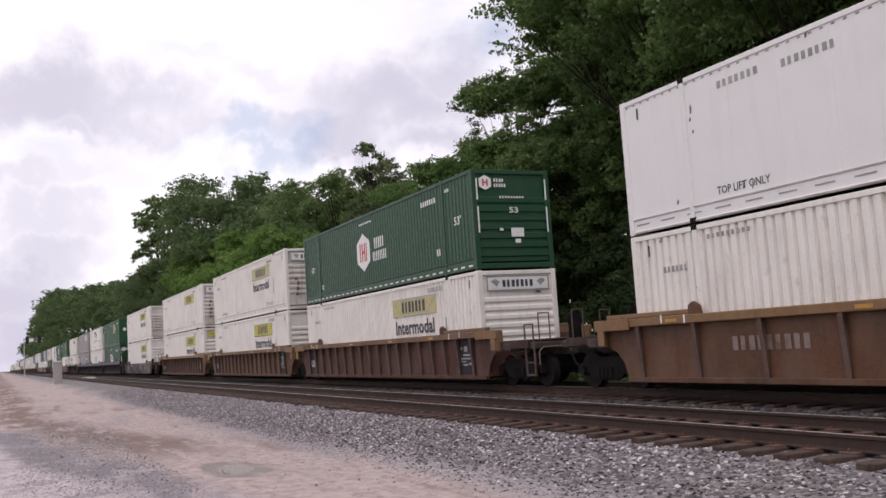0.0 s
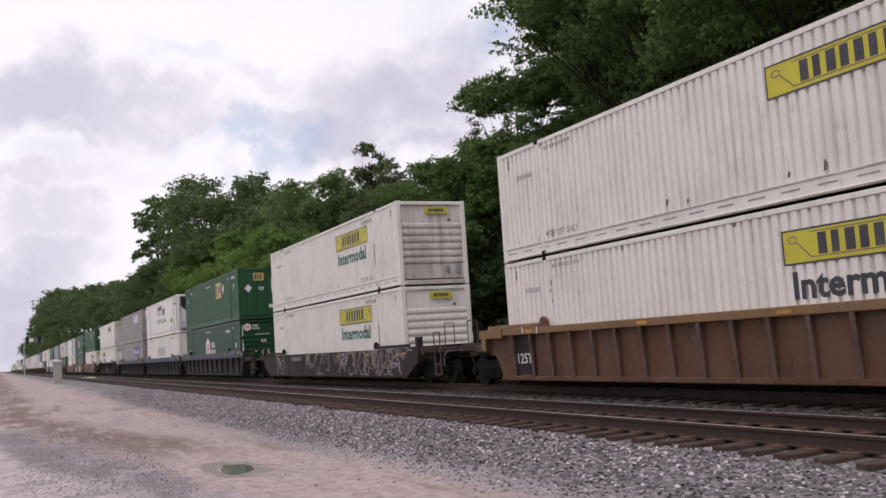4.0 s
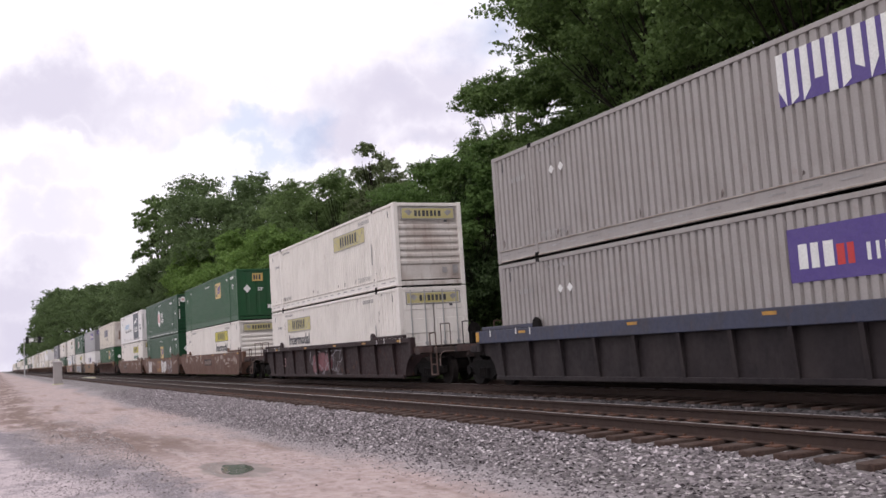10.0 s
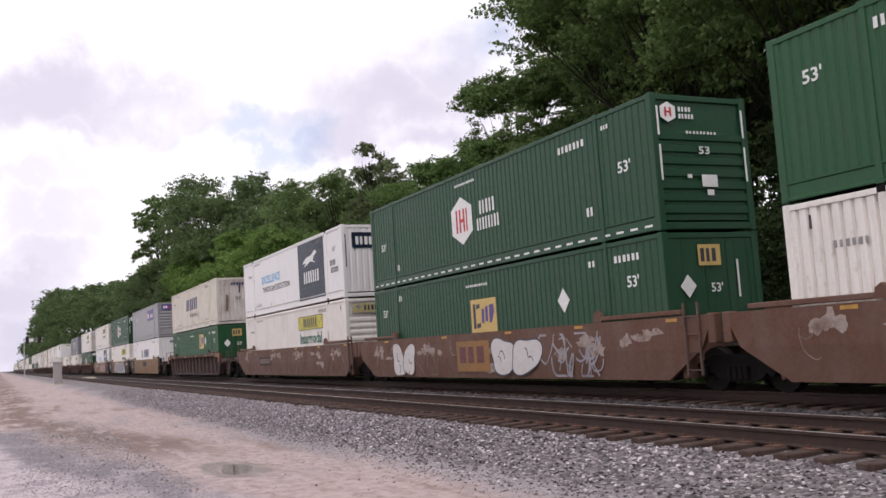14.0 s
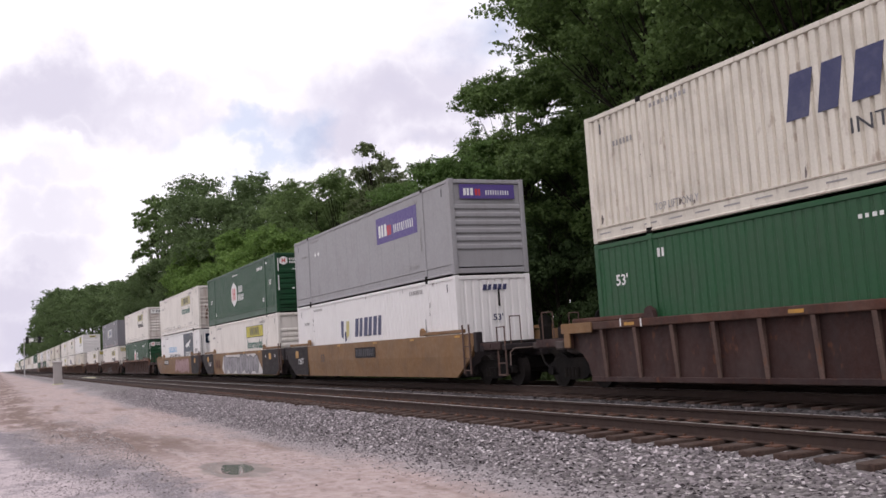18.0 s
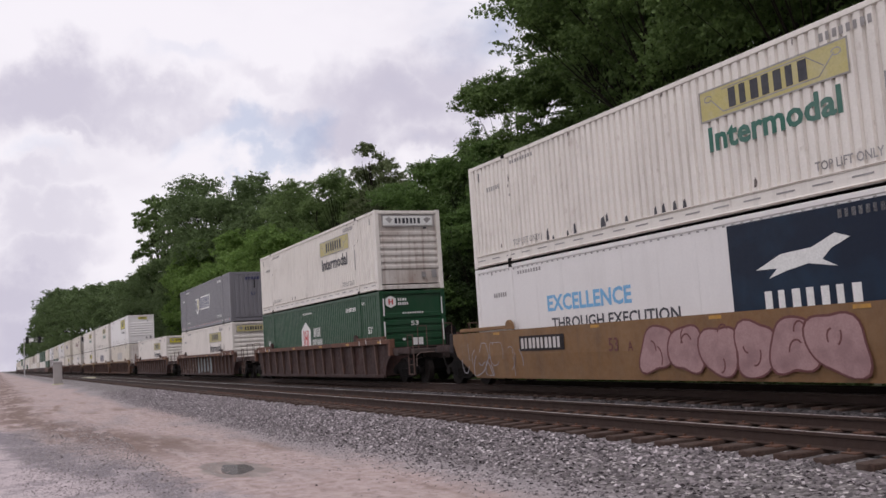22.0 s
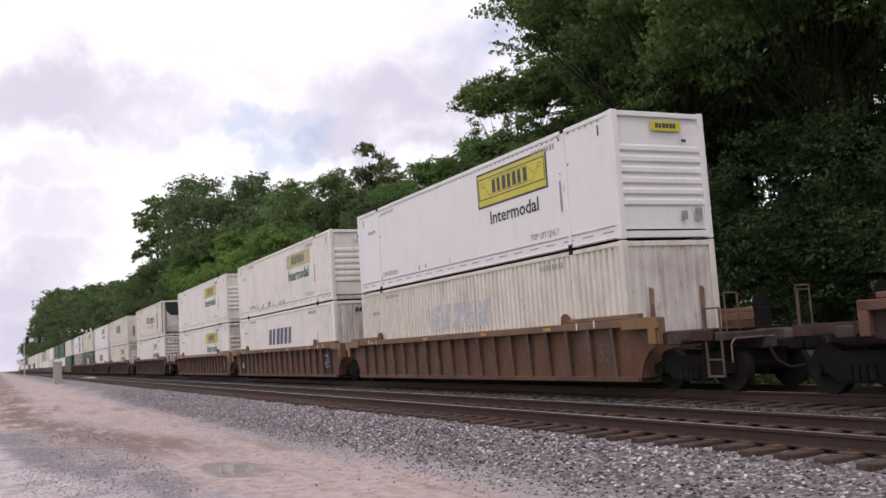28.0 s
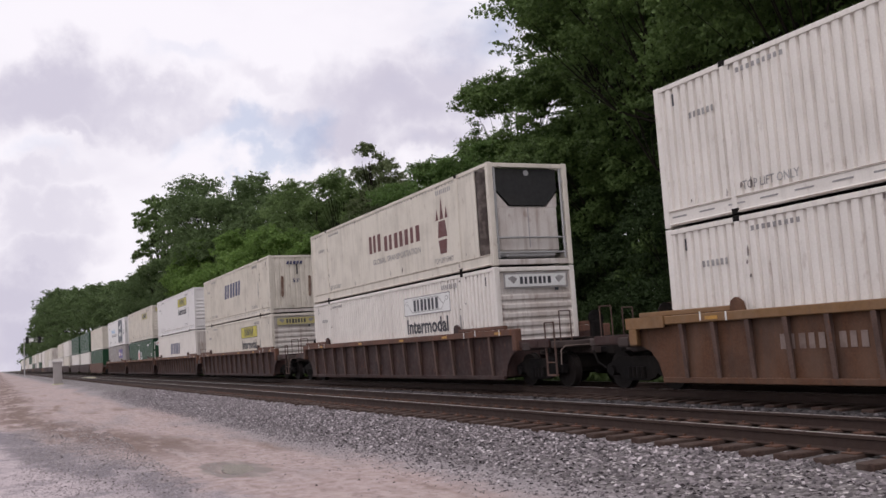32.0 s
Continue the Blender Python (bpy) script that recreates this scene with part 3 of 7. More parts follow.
def ground_z(x, y):
    z = bed_height(y)
    if -62 <= x <= 2 and -1 <= y < 8:
        z += 0.035 * noise.noise((x * 0.7, y * 0.9, 0)) + 0.02 * noise.noise((x * 0.2, y * 2.1, 3))
    return z


def scatter_stones(name, count, x0, x1, y0, y1, size, seed, label, mat=None, soft=0.0):
    """Loose angular stones lying on the ground, as one object."""
    rng = np.random.default_rng(seed)
    base = np.array([(-1, 0.1, 0), (1, -0.1, 0), (0.1, -1, 0), (-0.1, 1, 0), (0, 0, -0.8), (0.15, -0.1, 0.8)], float)
    tris = np.array([(5, 0, 2), (5, 2, 1), (5, 1, 3), (5, 3, 0)])
    u = rng.random(count)
    x = x0 + (x1 - x0) * (u ** 0.62) * (0.62 + 0.60 * rng.random(count))
    y = y0 + (y1 - y0) * rng.random(count) ** 0.85
    y += soft * rng.normal(size=count) * np.clip((y0 + 0.9 - y) / 0.9, 0, 1)
    z = np.array([ground_z(a, b) for a, b in zip(x, y)])
    sc = size * (0.5 + rng.random((count, 1)) ** 1.6 * 1.0)
    if soft:
        sc = sc * np.clip(0.40 + (y - y0) / 2.2, 0.35, 1.0)[:, None]
    v = base[None] * (0.65 + 0.6 * rng.random((count, 6, 1))) * sc[:, None] * np.array([1, 0.85, 0.75])
    a = rng.random(count) * 6.283
    t = (rng.random(count) - 0.5) * 1.6
    ca, sa, ct, st = np.cos(a), np.sin(a), np.cos(t), np.sin(t)
    y1r = v[:, :, 1] * ct[:, None] - v[:, :, 2] * st[:, None]
    z1r = v[:, :, 1] * st[:, None] + v[:, :, 2] * ct[:, None]
    xr = v[:, :, 0] * ca[:, None] - y1r * sa[:, None]
    yr = v[:, :, 0] * sa[:, None] + y1r * ca[:, None]
    vv = np.stack([xr + x[:, None], yr + y[:, None], z1r + (z + sc[:, 0] * 0.25)[:, None]], -1).reshape(-1, 3)
    ff = (tris[None] + (np.arange(count) * 6)[:, None, None]).reshape(-1, 3)
    me = bpy.data.meshes.new(name)
    me.vertices.add(len(vv))
    me.vertices.foreach_set("co", vv.ravel())
    me.loops.add(ff.size)
    me.loops.foreach_set("vertex_index", ff.ravel())
    me.polygons.add(len(ff))
    me.polygons.foreach_set("loop_start", np.arange(0, ff.size, 3))
    me.update(calc_edges=True)
    me.materials.append(mat or STONE)
    return tagged(new(name, me), label, "stones", kind="stuff")


NEAR_Y, TRAIN_Y = 9.2, 13.585
RAILS = ((NEAR_Y, "near"), (TRAIN_Y, "far"))


def make_tracks():
    prof = [(-0.07, -0.180), (0.07, -0.180), (0.07, -0.168), (0.012, -0.150), (0.010, -0.050), (0.036, -0.038), (0.037, -0.008), (0.030, 0.0), (-0.030, 0.0), (-0.037, -0.008), (-0.036, -0.038), (-0.010, -0.050), (-0.012, -0.150), (-0.07, -0.168)]
    for yc, which in RAILS:
        track = tagged(new("railway_track"), "straight railway track of rusty rails on timber ties", "railway track", group="parallel tracks", kind="structure")
        track.location = (0, yc, 0)
        for side in (-1, 1):
            s = Shape()
            s.prism([(p[0] + side * 0.7535, p[1]) for p in prof], 0, -1500, 260)
            for i, f in enumerate(s.f):
                if all(abs(s.v[j][2]) < 1e-6 for j in f):
                    s.mi[i] = 1
            part("rail", s.mesh("rail", RAILRUST, RAILTOP), track, label="rusty steel rail with a worn bright top")
        # ties: the nearest stretch piece by piece, the rest as one
        rnd = random.Random(5 if which == "near" else 6)
        tie_meshes = [kept(("tie", k), lambda: Shape().box(-0.115, 0.115, -1.36 + rnd.uniform(-0.04, 0.04), 1.36, -0.36, -0.182, 0.012), TIE) for k in range(5)]
        plate = kept("tie_plate", lambda: Shape().box(-0.095, 0.095, -0.19, 0.19, -0.182, -0.166, 0.004).box(-0.07, -0.04, -0.115, -0.085, -0.168, -0.135).box(0.04, 0.07, 0.085, 0.115, -0.168, -0.135), PLATE)
        x, n = 6.0, 0
        rest = Shape()
        while x > -480:
            x -= 0.533 + rnd.uniform(-0.02, 0.02)
            if n < 150:
                tie = part("tie", tie_meshes[n % 5], track, pose(x, rnd.uniform(-0.05, 0.05), rnd.uniform(-0.006, 0.004), 0, 0, rnd.uniform(-1.2, 1.2)))
                if which == "near" and x > -42:
                    for side in (-1, 1):
                        part("tie_plate", plate, tie, pose(0, side * 0.7535, 0))
            else:
                rest.box(x - 0.115, x + 0.115, -1.36, 1.36, -0.36, -0.182)
            n += 1
        far = part("far_ties", rest.mesh("far_ties", TIE), track)
        far["kind"] = "stuff"


def make_puddle():
    rnd = random.Random(4)
    pts = []
    for i in range(40):
        a = 2 * math.pi * i / 40
        r = 1 + 0.22 * noise.noise((math.cos(a) * 1.3, math.sin(a) * 1.3, 7)) + 0.10 * noise.noise((math.cos(a) * 4, math.sin(a) * 4, 2))
        pts.append((-14.5 + 1.10 * r * math.cos(a) - 0.12 * math.sin(a), 3.33 + 0.25 * r * math.sin(a) - 0.05 * math.cos(a)))
    z = ground_z(-14.5, 3.33) - 0.013
    s = Shape().prism(pts, 2, z - 0.02, z)
    tagged(new("puddle", s.mesh("puddle", WATER)), "small muddy rain puddle in the dirt road", "puddle", kind="structure")


# ---- trees ----
def leaf_cloud(centres, radii, counts, size, rng, flatten=0.75, shell=0.0, corners=4):
    """Leaves in clumps, turned mostly outwards and upwards: diamonds, or triangles for those far off."""
    idx = np.repeat(np.arange(len(centres)), counts)
    k = len(idx)
    d = rng.normal(size=(k, 3))
    d /= np.linalg.norm(d, axis=1)[:, None]
    d[:, 2] = np.where(d[:, 2] < -0.45, -d[:, 2] * 0.6, d[:, 2])
    r = radii[idx] * (shell + (1 - shell) * np.minimum(1.05, np.abs(rng.normal(size=k)) * 0.60))
    pos = centres[idx] + d * r[:, None] * np.array([1, 1, flatten])
    nrm = d * (0.75 + 0.5 * shell) + rng.normal(size=(k, 3)) * (0.75 - 0.25 * shell) + np.array([0, -0.1, 0.55])
    nrm /= np.linalg.norm(nrm, axis=1)[:, None]
    t = np.cross(nrm, rng.normal(size=(k, 3)))
    t /= np.linalg.norm(t, axis=1)[:, None]
    b = np.cross(nrm, t)
    s = size * (0.6 + 0.8 * rng.random(k))[:, None]
    if corners == 3:
        return np.stack([pos - t * s * 0.9, pos + t * s * 0.6 + b * s * 0.75, pos + t * s * 0.6 - b * s * 0.75], 1).reshape(-1, 3)
    return np.stack([pos - t * s, pos + b * s * 0.55 + nrm * s * 0.12, pos + t * s, pos - b * s * 0.55 + nrm * s * 0.12], 1).reshape(-1, 3)


def leaf_mesh(name, v, mat, corners=4):
    q = len(v) // corners
    me = bpy.data.meshes.new(name)
    me.vertices.add(len(v))
    me.vertices.foreach_set("co", v.ravel())
    me.loops.add(q * corners)
    me.loops.foreach_set("vertex_index", np.arange(q * corners))
    me.polygons.add(q)
    me.polygons.foreach_set("loop_start", np.arange(0, q * corners, corners))
    me.update(calc_edges=True)
    me.materials.append(mat)
    return me


def tree_meshes(seed, height, radius, leaves, size, mat, low=0.22, airy=0.0, layered=0.0, corners=3):
    """Trunk with limbs, and a crown of leaf clumps with gaps and an uneven outline."""
    rng = np.random.default_rng(seed)
    rnd = random.Random(seed)
    wood = Shape()
    r0 = 0.013 * height + 0.05
    knots = [Vector((0, 0, -0.3))]
    for i in range(1, 7):
        knots.append(Vector((rnd.uniform(-1, 1) * 0.03 * height * i / 6, rnd.uniform(-1, 1) * 0.03 * height * i / 6, height * 0.80 * i / 6)))
    for i in range(6):
        wood.tube(knots[i], knots[i + 1], r0 * (1 - i / 7), 8, r0 * (1 - (i + 1) / 7))
    cz, rz = height * (low + 1) / 2, height * (1 - low) / 2
    # boughs: a few great lobes make the outline, clumps cover each of them
    lobes = []
    for i in range(int(13 + radius + max(0.0, rz / radius - 1.2) * 14)):
        a, u = 2.39996 * i + rnd.uniform(-0.5, 0.5), rnd.uniform(-0.8, 0.86)
        w = math.sqrt(1 - abs(u) ** 2.2) * rnd.uniform(0.45, 0.72)
        lobes.append((Vector((math.cos(a) * w * radius, math.sin(a) * w * radius, cz + u * rz * 0.84)), rnd.uniform(0.26, 0.42) * (0.72 if u > 0.6 else 1.0)))
    cs, rs = [], []
    for k, (c, g) in enumerate(lobes):
        if airy and rnd.random() < airy * 0.35:
            continue
        n = int(9 + 26 * g)
        for i in range(n):
            d = Vector((rnd.gauss(0, 1), rnd.gauss(0, 1), rnd.gauss(0, 0.9))).normalized()
            if d.z < -0.55:
                d.z *= -0.5
            p = c + Vector((d.x, d.y, d.z * (0.80 - 0.45 * layered))) * (g * radius * rnd.uniform(0.6, 1.08))
            p.z = min(p.z, height * 0.985)
            cs.append(p)
            rs.append(radius * rnd.uniform(0.085, 0.165) * (1 - airy * 0.2))
        base = knots[min(5, max(1, int(c.z / (height * 0.80) * 6 * 0.72)))]
        midp = (base + c) / 2 + Vector((0, 0, -0.04 * height))
        rb = r0 * 0.24
        wood.tube(base, midp, rb, 5, rb * 0.6)
        wood.tube(midp, c, rb * 0.6, 5, 0.02)
        for i in range(3):
            wood.tube(midp, cs[-1 - i], rb * 0.4, 4, 0.01)
    cs, rs = np.array([tuple(c) for c in cs]), np.array(rs)
    # grow the crown out to its full height and breadth
    top, out = (cs[:, 2] + rs * 0.9).max(), np.percentile(np.hypot(cs[:, 0], cs[:, 1]) + rs * 0.8, 96)
    grow = np.array([radius / out, radius / out, 1.0])
    cs = cs * grow
    cs[:, 2] = low * height + (cs[:, 2] - low * height) * (height - low * height) / (top - low * height)
    rs = rs * max(1.0, radius / out) * 1.08
    # each clump is a bunch of smaller tufts
    tufts = 6
    d = rng.normal(size=(len(cs) * tufts, 3))
    d /= np.linalg.norm(d, axis=1)[:, None]
    tc, tr = np.repeat(cs, tufts, 0), np.repeat(rs, tufts)
    tc = tc + d * (tr * (0.5 + 0.45 * rng.random(len(tr))))[:, None] * np.array([1.0, 1.0, 0.75 - 0.35 * layered])
    tr = tr * (0.34 + 0.26 * rng.random(len(tr)))
    cnt = np.maximum(2, (leaves * 0.84 * tr ** 2 / (tr ** 2).sum())).astype(int)
    v = leaf_cloud(tc, tr, cnt, size, rng, 0.8 - 0.3 * layered, 0.2, corners)
    # the dense heart of each bough
    heart = np.maximum(3, (leaves * 0.16 * (1 - airy) * rs ** 2 / (rs ** 2).sum())).astype(int)
    v = np.concatenate([v, leaf_cloud(cs, rs * 0.9, heart, size * 1.35, rng, corners=corners)])
    return wood.mesh("trunk", BARK), leaf_mesh("crown", v, mat, corners)


TREE_KINDS = {}


def plant(kind, x, y, height, turn, label, group="wood along the track", name="tree"):
    """A tree of one of the built kinds, scaled to a height."""
    trunk, crown, h = TREE_KINDS[kind]
    t = tagged(new(name), label, "tree" if name == "tree" else "bush", group=group)
    k = height / h
    t.matrix_basis = Matrix.Translation((x, y, bed_height(y) - 0.02)) @ pose(0, 0, 0, 0, 0, turn) @ Matrix.Diagonal((k, k, k, 1))
    part("trunk", trunk, t)
    part("crown", crown, t)
    return t


def make_wood():
    def kind(key, seed, h, r, leaves, size, mat, **kw):
        TREE_KINDS[key] = (*tree_meshes(seed, h, r, leaves, size, mat, **kw), h)
    kind("big_a", 11, 25, 8.6, 170000, 0.104, LEAF, low=0.05)
    kind("big_b", 12, 25, 8.2, 120000, 0.110, LEAF, low=0.06)
    kind("canopy", 14, 27, 9.0, 64000, 0.108, LEAF, low=0.24)
    kind("under_a", 15, 12, 5.0, 34000, 0.076, SHADELEAF, low=0.03)
    kind("under_b", 16, 11, 4.6, 32000, 0.076, SHADELEAF, low=0.03)
    kind("hill_a", 21, 26, 7.6, 32000, 0.145, LEAFHILL, low=0.10)
    kind("hill_b", 22, 25, 7.0, 30000, 0.145, LEAFHILL, low=0.10)
    kind("mid_a", 24, 20, 5.4, 34000, 0.108, LEAFMID, low=0.12, airy=0.25)
    kind("mid_b", 25, 20, 5.0, 32000, 0.108, LEAFMID, low=0.10, airy=0.3)
    kind("slim", 31, 20, 2.7, 9000, 0.115, LEAFPALE, low=0.30, airy=0.2)
    kind("airy", 35, 27, 5.4, 12000, 0.19, LEAFMID, low=0.42, airy=0.85)
    kind("spread", 44, 15, 5.6, 36000, 0.095, LEAFSPREAD, low=0.12, layered=0.8)
    kind("light", 41, 12, 4.4, 30000, 0.098, LEAFLIGHT, low=0.03)
    kind("light_b", 42, 12, 4.0, 28000, 0.098, LEAFLIGHT, low=0.02)
    kind("far_a", 51, 24, 7.4, 11000, 0.26, LEAFHILL, low=0.05)
    kind("far_b", 52, 24, 7.0, 10000, 0.26, LEAFHILL, low=0.05)
    rnd = random.Random(3)

    def row(label, *trees):
        for k, x, y, h in trees:
            plant(k, x, y, h, rnd.uniform(0, 360), label)
    row("tall leafy deciduous tree with a dense dark green crown", ("big_a", -43.6, 34, 24.6), ("big_b", -55.4, 33.5, 22.0), ("big_b", -50.0, 38, 23.5), ("under_a", -51.5, 31.5, 14.5), ("canopy", -42, 41, 28), ("canopy", -53, 46, 26))
    # high crowns added over the wood, partly out of view, to darken it
    row("added tall tree, partly out of view, that shades the wood below", ("canopy", -35, 31, 29), ("canopy", -25, 30, 29), ("canopy", -15, 30, 29), ("canopy", -6, 29, 29), ("canopy", -29, 40, 32), ("canopy", -17, 39, 32))
    row("understorey tree at the wood's edge, leaves coloured dark for shade", ("under_a", -39, 33, 11), ("under_b", -30, 36, 12), ("under_a", -22, 34, 11), ("under_b", -46, 29.5, 10.5), ("under_a", -14, 35, 11), ("under_b", -35, 42, 13), ("under_a", -26, 43, 14), ("under_b", -52, 27, 8.5), ("under_a", -41, 31, 7.5), ("under_b", -33, 34, 8), ("under_a", -26, 32.5, 8), ("under_b", -24.5, 27.2, 9.5), ("under_a", -18, 26.5, 8.5), ("under_b", -29.5, 31, 11), ("under_a", -21.5, 29.5, 12), ("under_b", -17.5, 32, 11.5), ("under_a", -35.5, 30, 9))
    row("spreading green tree with layered boughs", ("spread", -51.5, 27.5, 14.7), ("spread", -58, 27.5, 14.6), ("spread", -65, 29, 15.5), ("spread", -56, 25, 10.2))
    row("slender pale green tree with a thin open top", ("slim", -75, 30, 20.0), ("slim", -72.5, 30.5, 18.2))
    row("ragged leafy tree in the roadside wood", ("mid_a", -70, 31, 15.4), ("mid_b", -78, 31, 18.0), ("mid_a", -84, 30, 19.3), ("mid_b", -91, 30, 20.4), ("mid_a", -98, 30, 20.6), ("mid_b", -103.5, 30.5, 20.5), ("mid_b", -88, 34, 19.0), ("mid_a", -96, 34, 19.5), ("mid_a", -106, 36, 19.5), ("mid_b", -80, 36, 18))
    row("broad dark green deciduous tree standing above the wood", ("hill_b", -111, 27.5, 24.4), ("hill_a", -119, 27, 26.0), ("hill_b", -128, 27, 27.5), ("hill_a", -137, 27.5, 28.4), ("hill_b", -123, 32, 26.5), ("hill_a", -148, 28.5, 22), ("hill_b", -160, 28, 21))
    row("tall open-crowned tree with sky between its limbs", ("airy", -154.5, 24.6, 29.6), ("airy", -162.5, 25.0, 28.2))
    row("young tree with lighter green leaves at the wood's edge", ("light", -57, 23.5, 9.6), ("light_b", -63, 23.5, 10.4), ("light", -70, 23.5, 11.4), ("light_b", -76.5, 23.5, 12.6), ("light", -83, 23.5, 13.8), ("light_b", -90, 23.5, 14.9), ("light", -98, 24, 15.6), ("light_b", -107, 24, 15.9), ("light", -117, 24.5, 17.2), ("light_b", -128, 24.5, 16.5))
    row("leafy tree in the shade of the taller wood", ("hill_b", -136, 24, 16.4), ("hill_a", -147, 24, 17.0), ("hill_b", -158, 24, 18.5), ("hill_a", -169, 24, 19.6), ("hill_b", -180, 24.5, 20.2))
    row("distant leafy tree in the line along the track", *(("far_a" if i % 2 else "far_b", x, y, h) for i, (x, y, h) in enumerate(((-193, 26, 20), (-206, 26.5, 20.6), (-220, 27, 21.4), (-236, 27.5, 22.4), (-254, 28, 23.6), (-272, 28, 24.8), (-292, 28, 26.6), (-314, 27.5, 27.8), (-338, 27, 29.6), (-364, 26.5, 31.2), (-392, 26, 33), (-424, 26, 35.4), (-458, 26, 37.6), (-494, 26, 38.6), (-532, 26, 37.6), (-572, 26, 35), (-640, 27, 27), (-720, 27, 27), (-810, 27, 28), (-920, 27, 29), (-1060, 27, 30)))))
    plant("far_b", -330, -5.0, 9.0, 30, "distant dark bush on the open side of the track", "far bushes", "bush")
    plant("far_a", -430, -8.0, 11.0, 130, "distant dark bush on the open side of the track", "far bushes", "bush")
    # undergrowth below the trees, and the dense wood behind
    rng = np.random.default_rng(8)
    n = 1800
    u = rng.random(n)
    x = -58 - 360 * u ** 1.8
    c = np.stack([x, 18.6 + 5.0 * rng.random(n), np.zeros(n)], 1)
    c[:, 2] = -0.6 + 2.3 * rng.random(n) ** 1.4 * (0.6 + 0.8 * np.sin(x * 0.35) ** 2)
    low = np.stack([4 - 66 * rng.random(700), 16.9 + 3.4 * rng.random(700), -0.55 + 0.55 * rng.random(700)], 1)
    c, n = np.concatenate([c, low]), n + 700
    v = leaf_cloud(c, 0.5 + 0.6 * rng.random(n), np.full(n, 34), 0.13, rng, corners=3)
    tagged(new("undergrowth", leaf_mesh("undergrowth", v, WEED, 3)), "tangled green undergrowth at the wood's edge", "undergrowth", kind="stuff")
    n = 5400
    x = 15 - 240 * rng.random(n) ** 1.4
    c = np.stack([x, 45 + 9 * rng.random(n), 0.5 + np.where(x > -68, 32, 20) * rng.random(n)], 1)
    v = leaf_cloud(c, 1.5 + 1.2 * rng.random(n), np.full(n, 26), 0.42, rng, corners=3)
    tagged(new("deep_wood", leaf_mesh("deep_wood", v, LEAF, 3)), "dense dark foliage deep in the wood", "wood", kind="stuff")


# ---- trackside things ----
def make_trackside():
    box = tagged(new("equipment_cabinet"), "pale grey trackside equipment cabinet beside the track", "cabinet")
    box.location = (-100, 5.4, bed_height(5.4))
    part("base", Shape().box(-0.5, 0.5, -0.5, 0.5, -0.05, 0.12, 0.02).mesh("base", CONCRETE), box)
    part("body", Shape().box(-0.4, 0.4, -0.4, 0.4, 0.12, 2.15, 0.03).mesh("body", WARMGREY), box)
    part("roof", Shape().prism([(-0.46, 2.15), (0.46, 2.15), (0.46, 2.22), (0, 2.34), (-0.46, 2.22)], 1, -0.46, 0.46).mesh("roof", WARMGREY), box)
    part("door", Shape().box(0.4, 0.425, -0.33, 0.33, 0.22, 2.05, 0.01).mesh("door", WARMGREY), box)
    sig = tagged(new("signal_gantry"), "far railway signal cantilever with heads over the tracks", "signal")
    sig.location = (-262, 6.4, bed_height(6.4))
    part("mast", Shape().tube((0, 0, -0.1), (0, 0, 9.6), 0.16, 10, 0.12).mesh("mast", GALV), sig)
    arm = Shape()
    for z in (8.6, 9.5):
        arm.tube((0, 0, z), (0, 4.6, z), 0.06, 6)
    for i in range(8):
        arm.tube((0, 0.575 * i, 8.6 if i % 2 else 9.5), (0, 0.575 * (i + 1), 9.5 if i % 2 else 8.6), 0.035, 5)
    part("arm", arm.mesh("arm", GALV), sig)
    for y in (0.7, 3.6):
        head = part("signal_head", Shape().box(0.1, 0.35, y - 0.35, y + 0.35, 8.2, 9.9, 0.04).mesh("signal_head", TAR), sig)
        for i in range(3):
            part("lens_hood", Shape().tube((0.35, y, 8.5 + 0.5 * i), (0.6, y, 8.5 + 0.5 * i), 0.17, 10).mesh("lens_hood", TAR), head)
    part("number_board", Shape().box(0.2, 0.24, 1.2, 2.2, 8.7, 9.4, 0.01).mesh("number_board", MARKWHITE), sig, label="white board")
    cross = tagged(new("crossing_panels"), "pale concrete crossing panels laid between the rails", "crossing", kind="structure")
    cross.location = (-112, NEAR_Y, 0)
    for i in range(3):
        part("panel", kept("panel", lambda: Shape().box(-0.75, 0.75, -0.62, 0.62, -0.17, -0.015, 0.02), CONCRETE), cross, pose(i * 1.56 - 1.56, 0, 0))


make_ground()
scatter_stones("ballast_stones", 84000, -5.0, -50.0, 4.85, 7.95, 0.031, 21, "loose grey crushed-stone ballast on the shoulder of the track", None, 0.40)
scatter_stones("crib_stones", 9000, -2.5, -40.0, 10.6, 12.1, 0.038, 22, "dark ballast stones between the two tracks", SHADESTONE)
scatter_stones("gravel_chips", 15000, -7.0, -30.0, -0.4, 2.5, 0.016, 23, "small grey gravel chips on the yard surface", CHIPSTONE, 0.4)
scatter_stones("road_chips", 1100, -7.0, -34.0, 2.3, 5.2, 0.016, 24, "scattered small stones on the dirt road", CHIPSTONE)
make_puddle()
make_trackside()


# ---- shipping containers ----
LENGTH, WIDTH, HEIGHT = 16.154, 2.591, 2.896
LIFT = 6.06                     # the lifting posts stand at the forty-foot marks
HX, HY = LENGTH / 2, WIDTH / 2


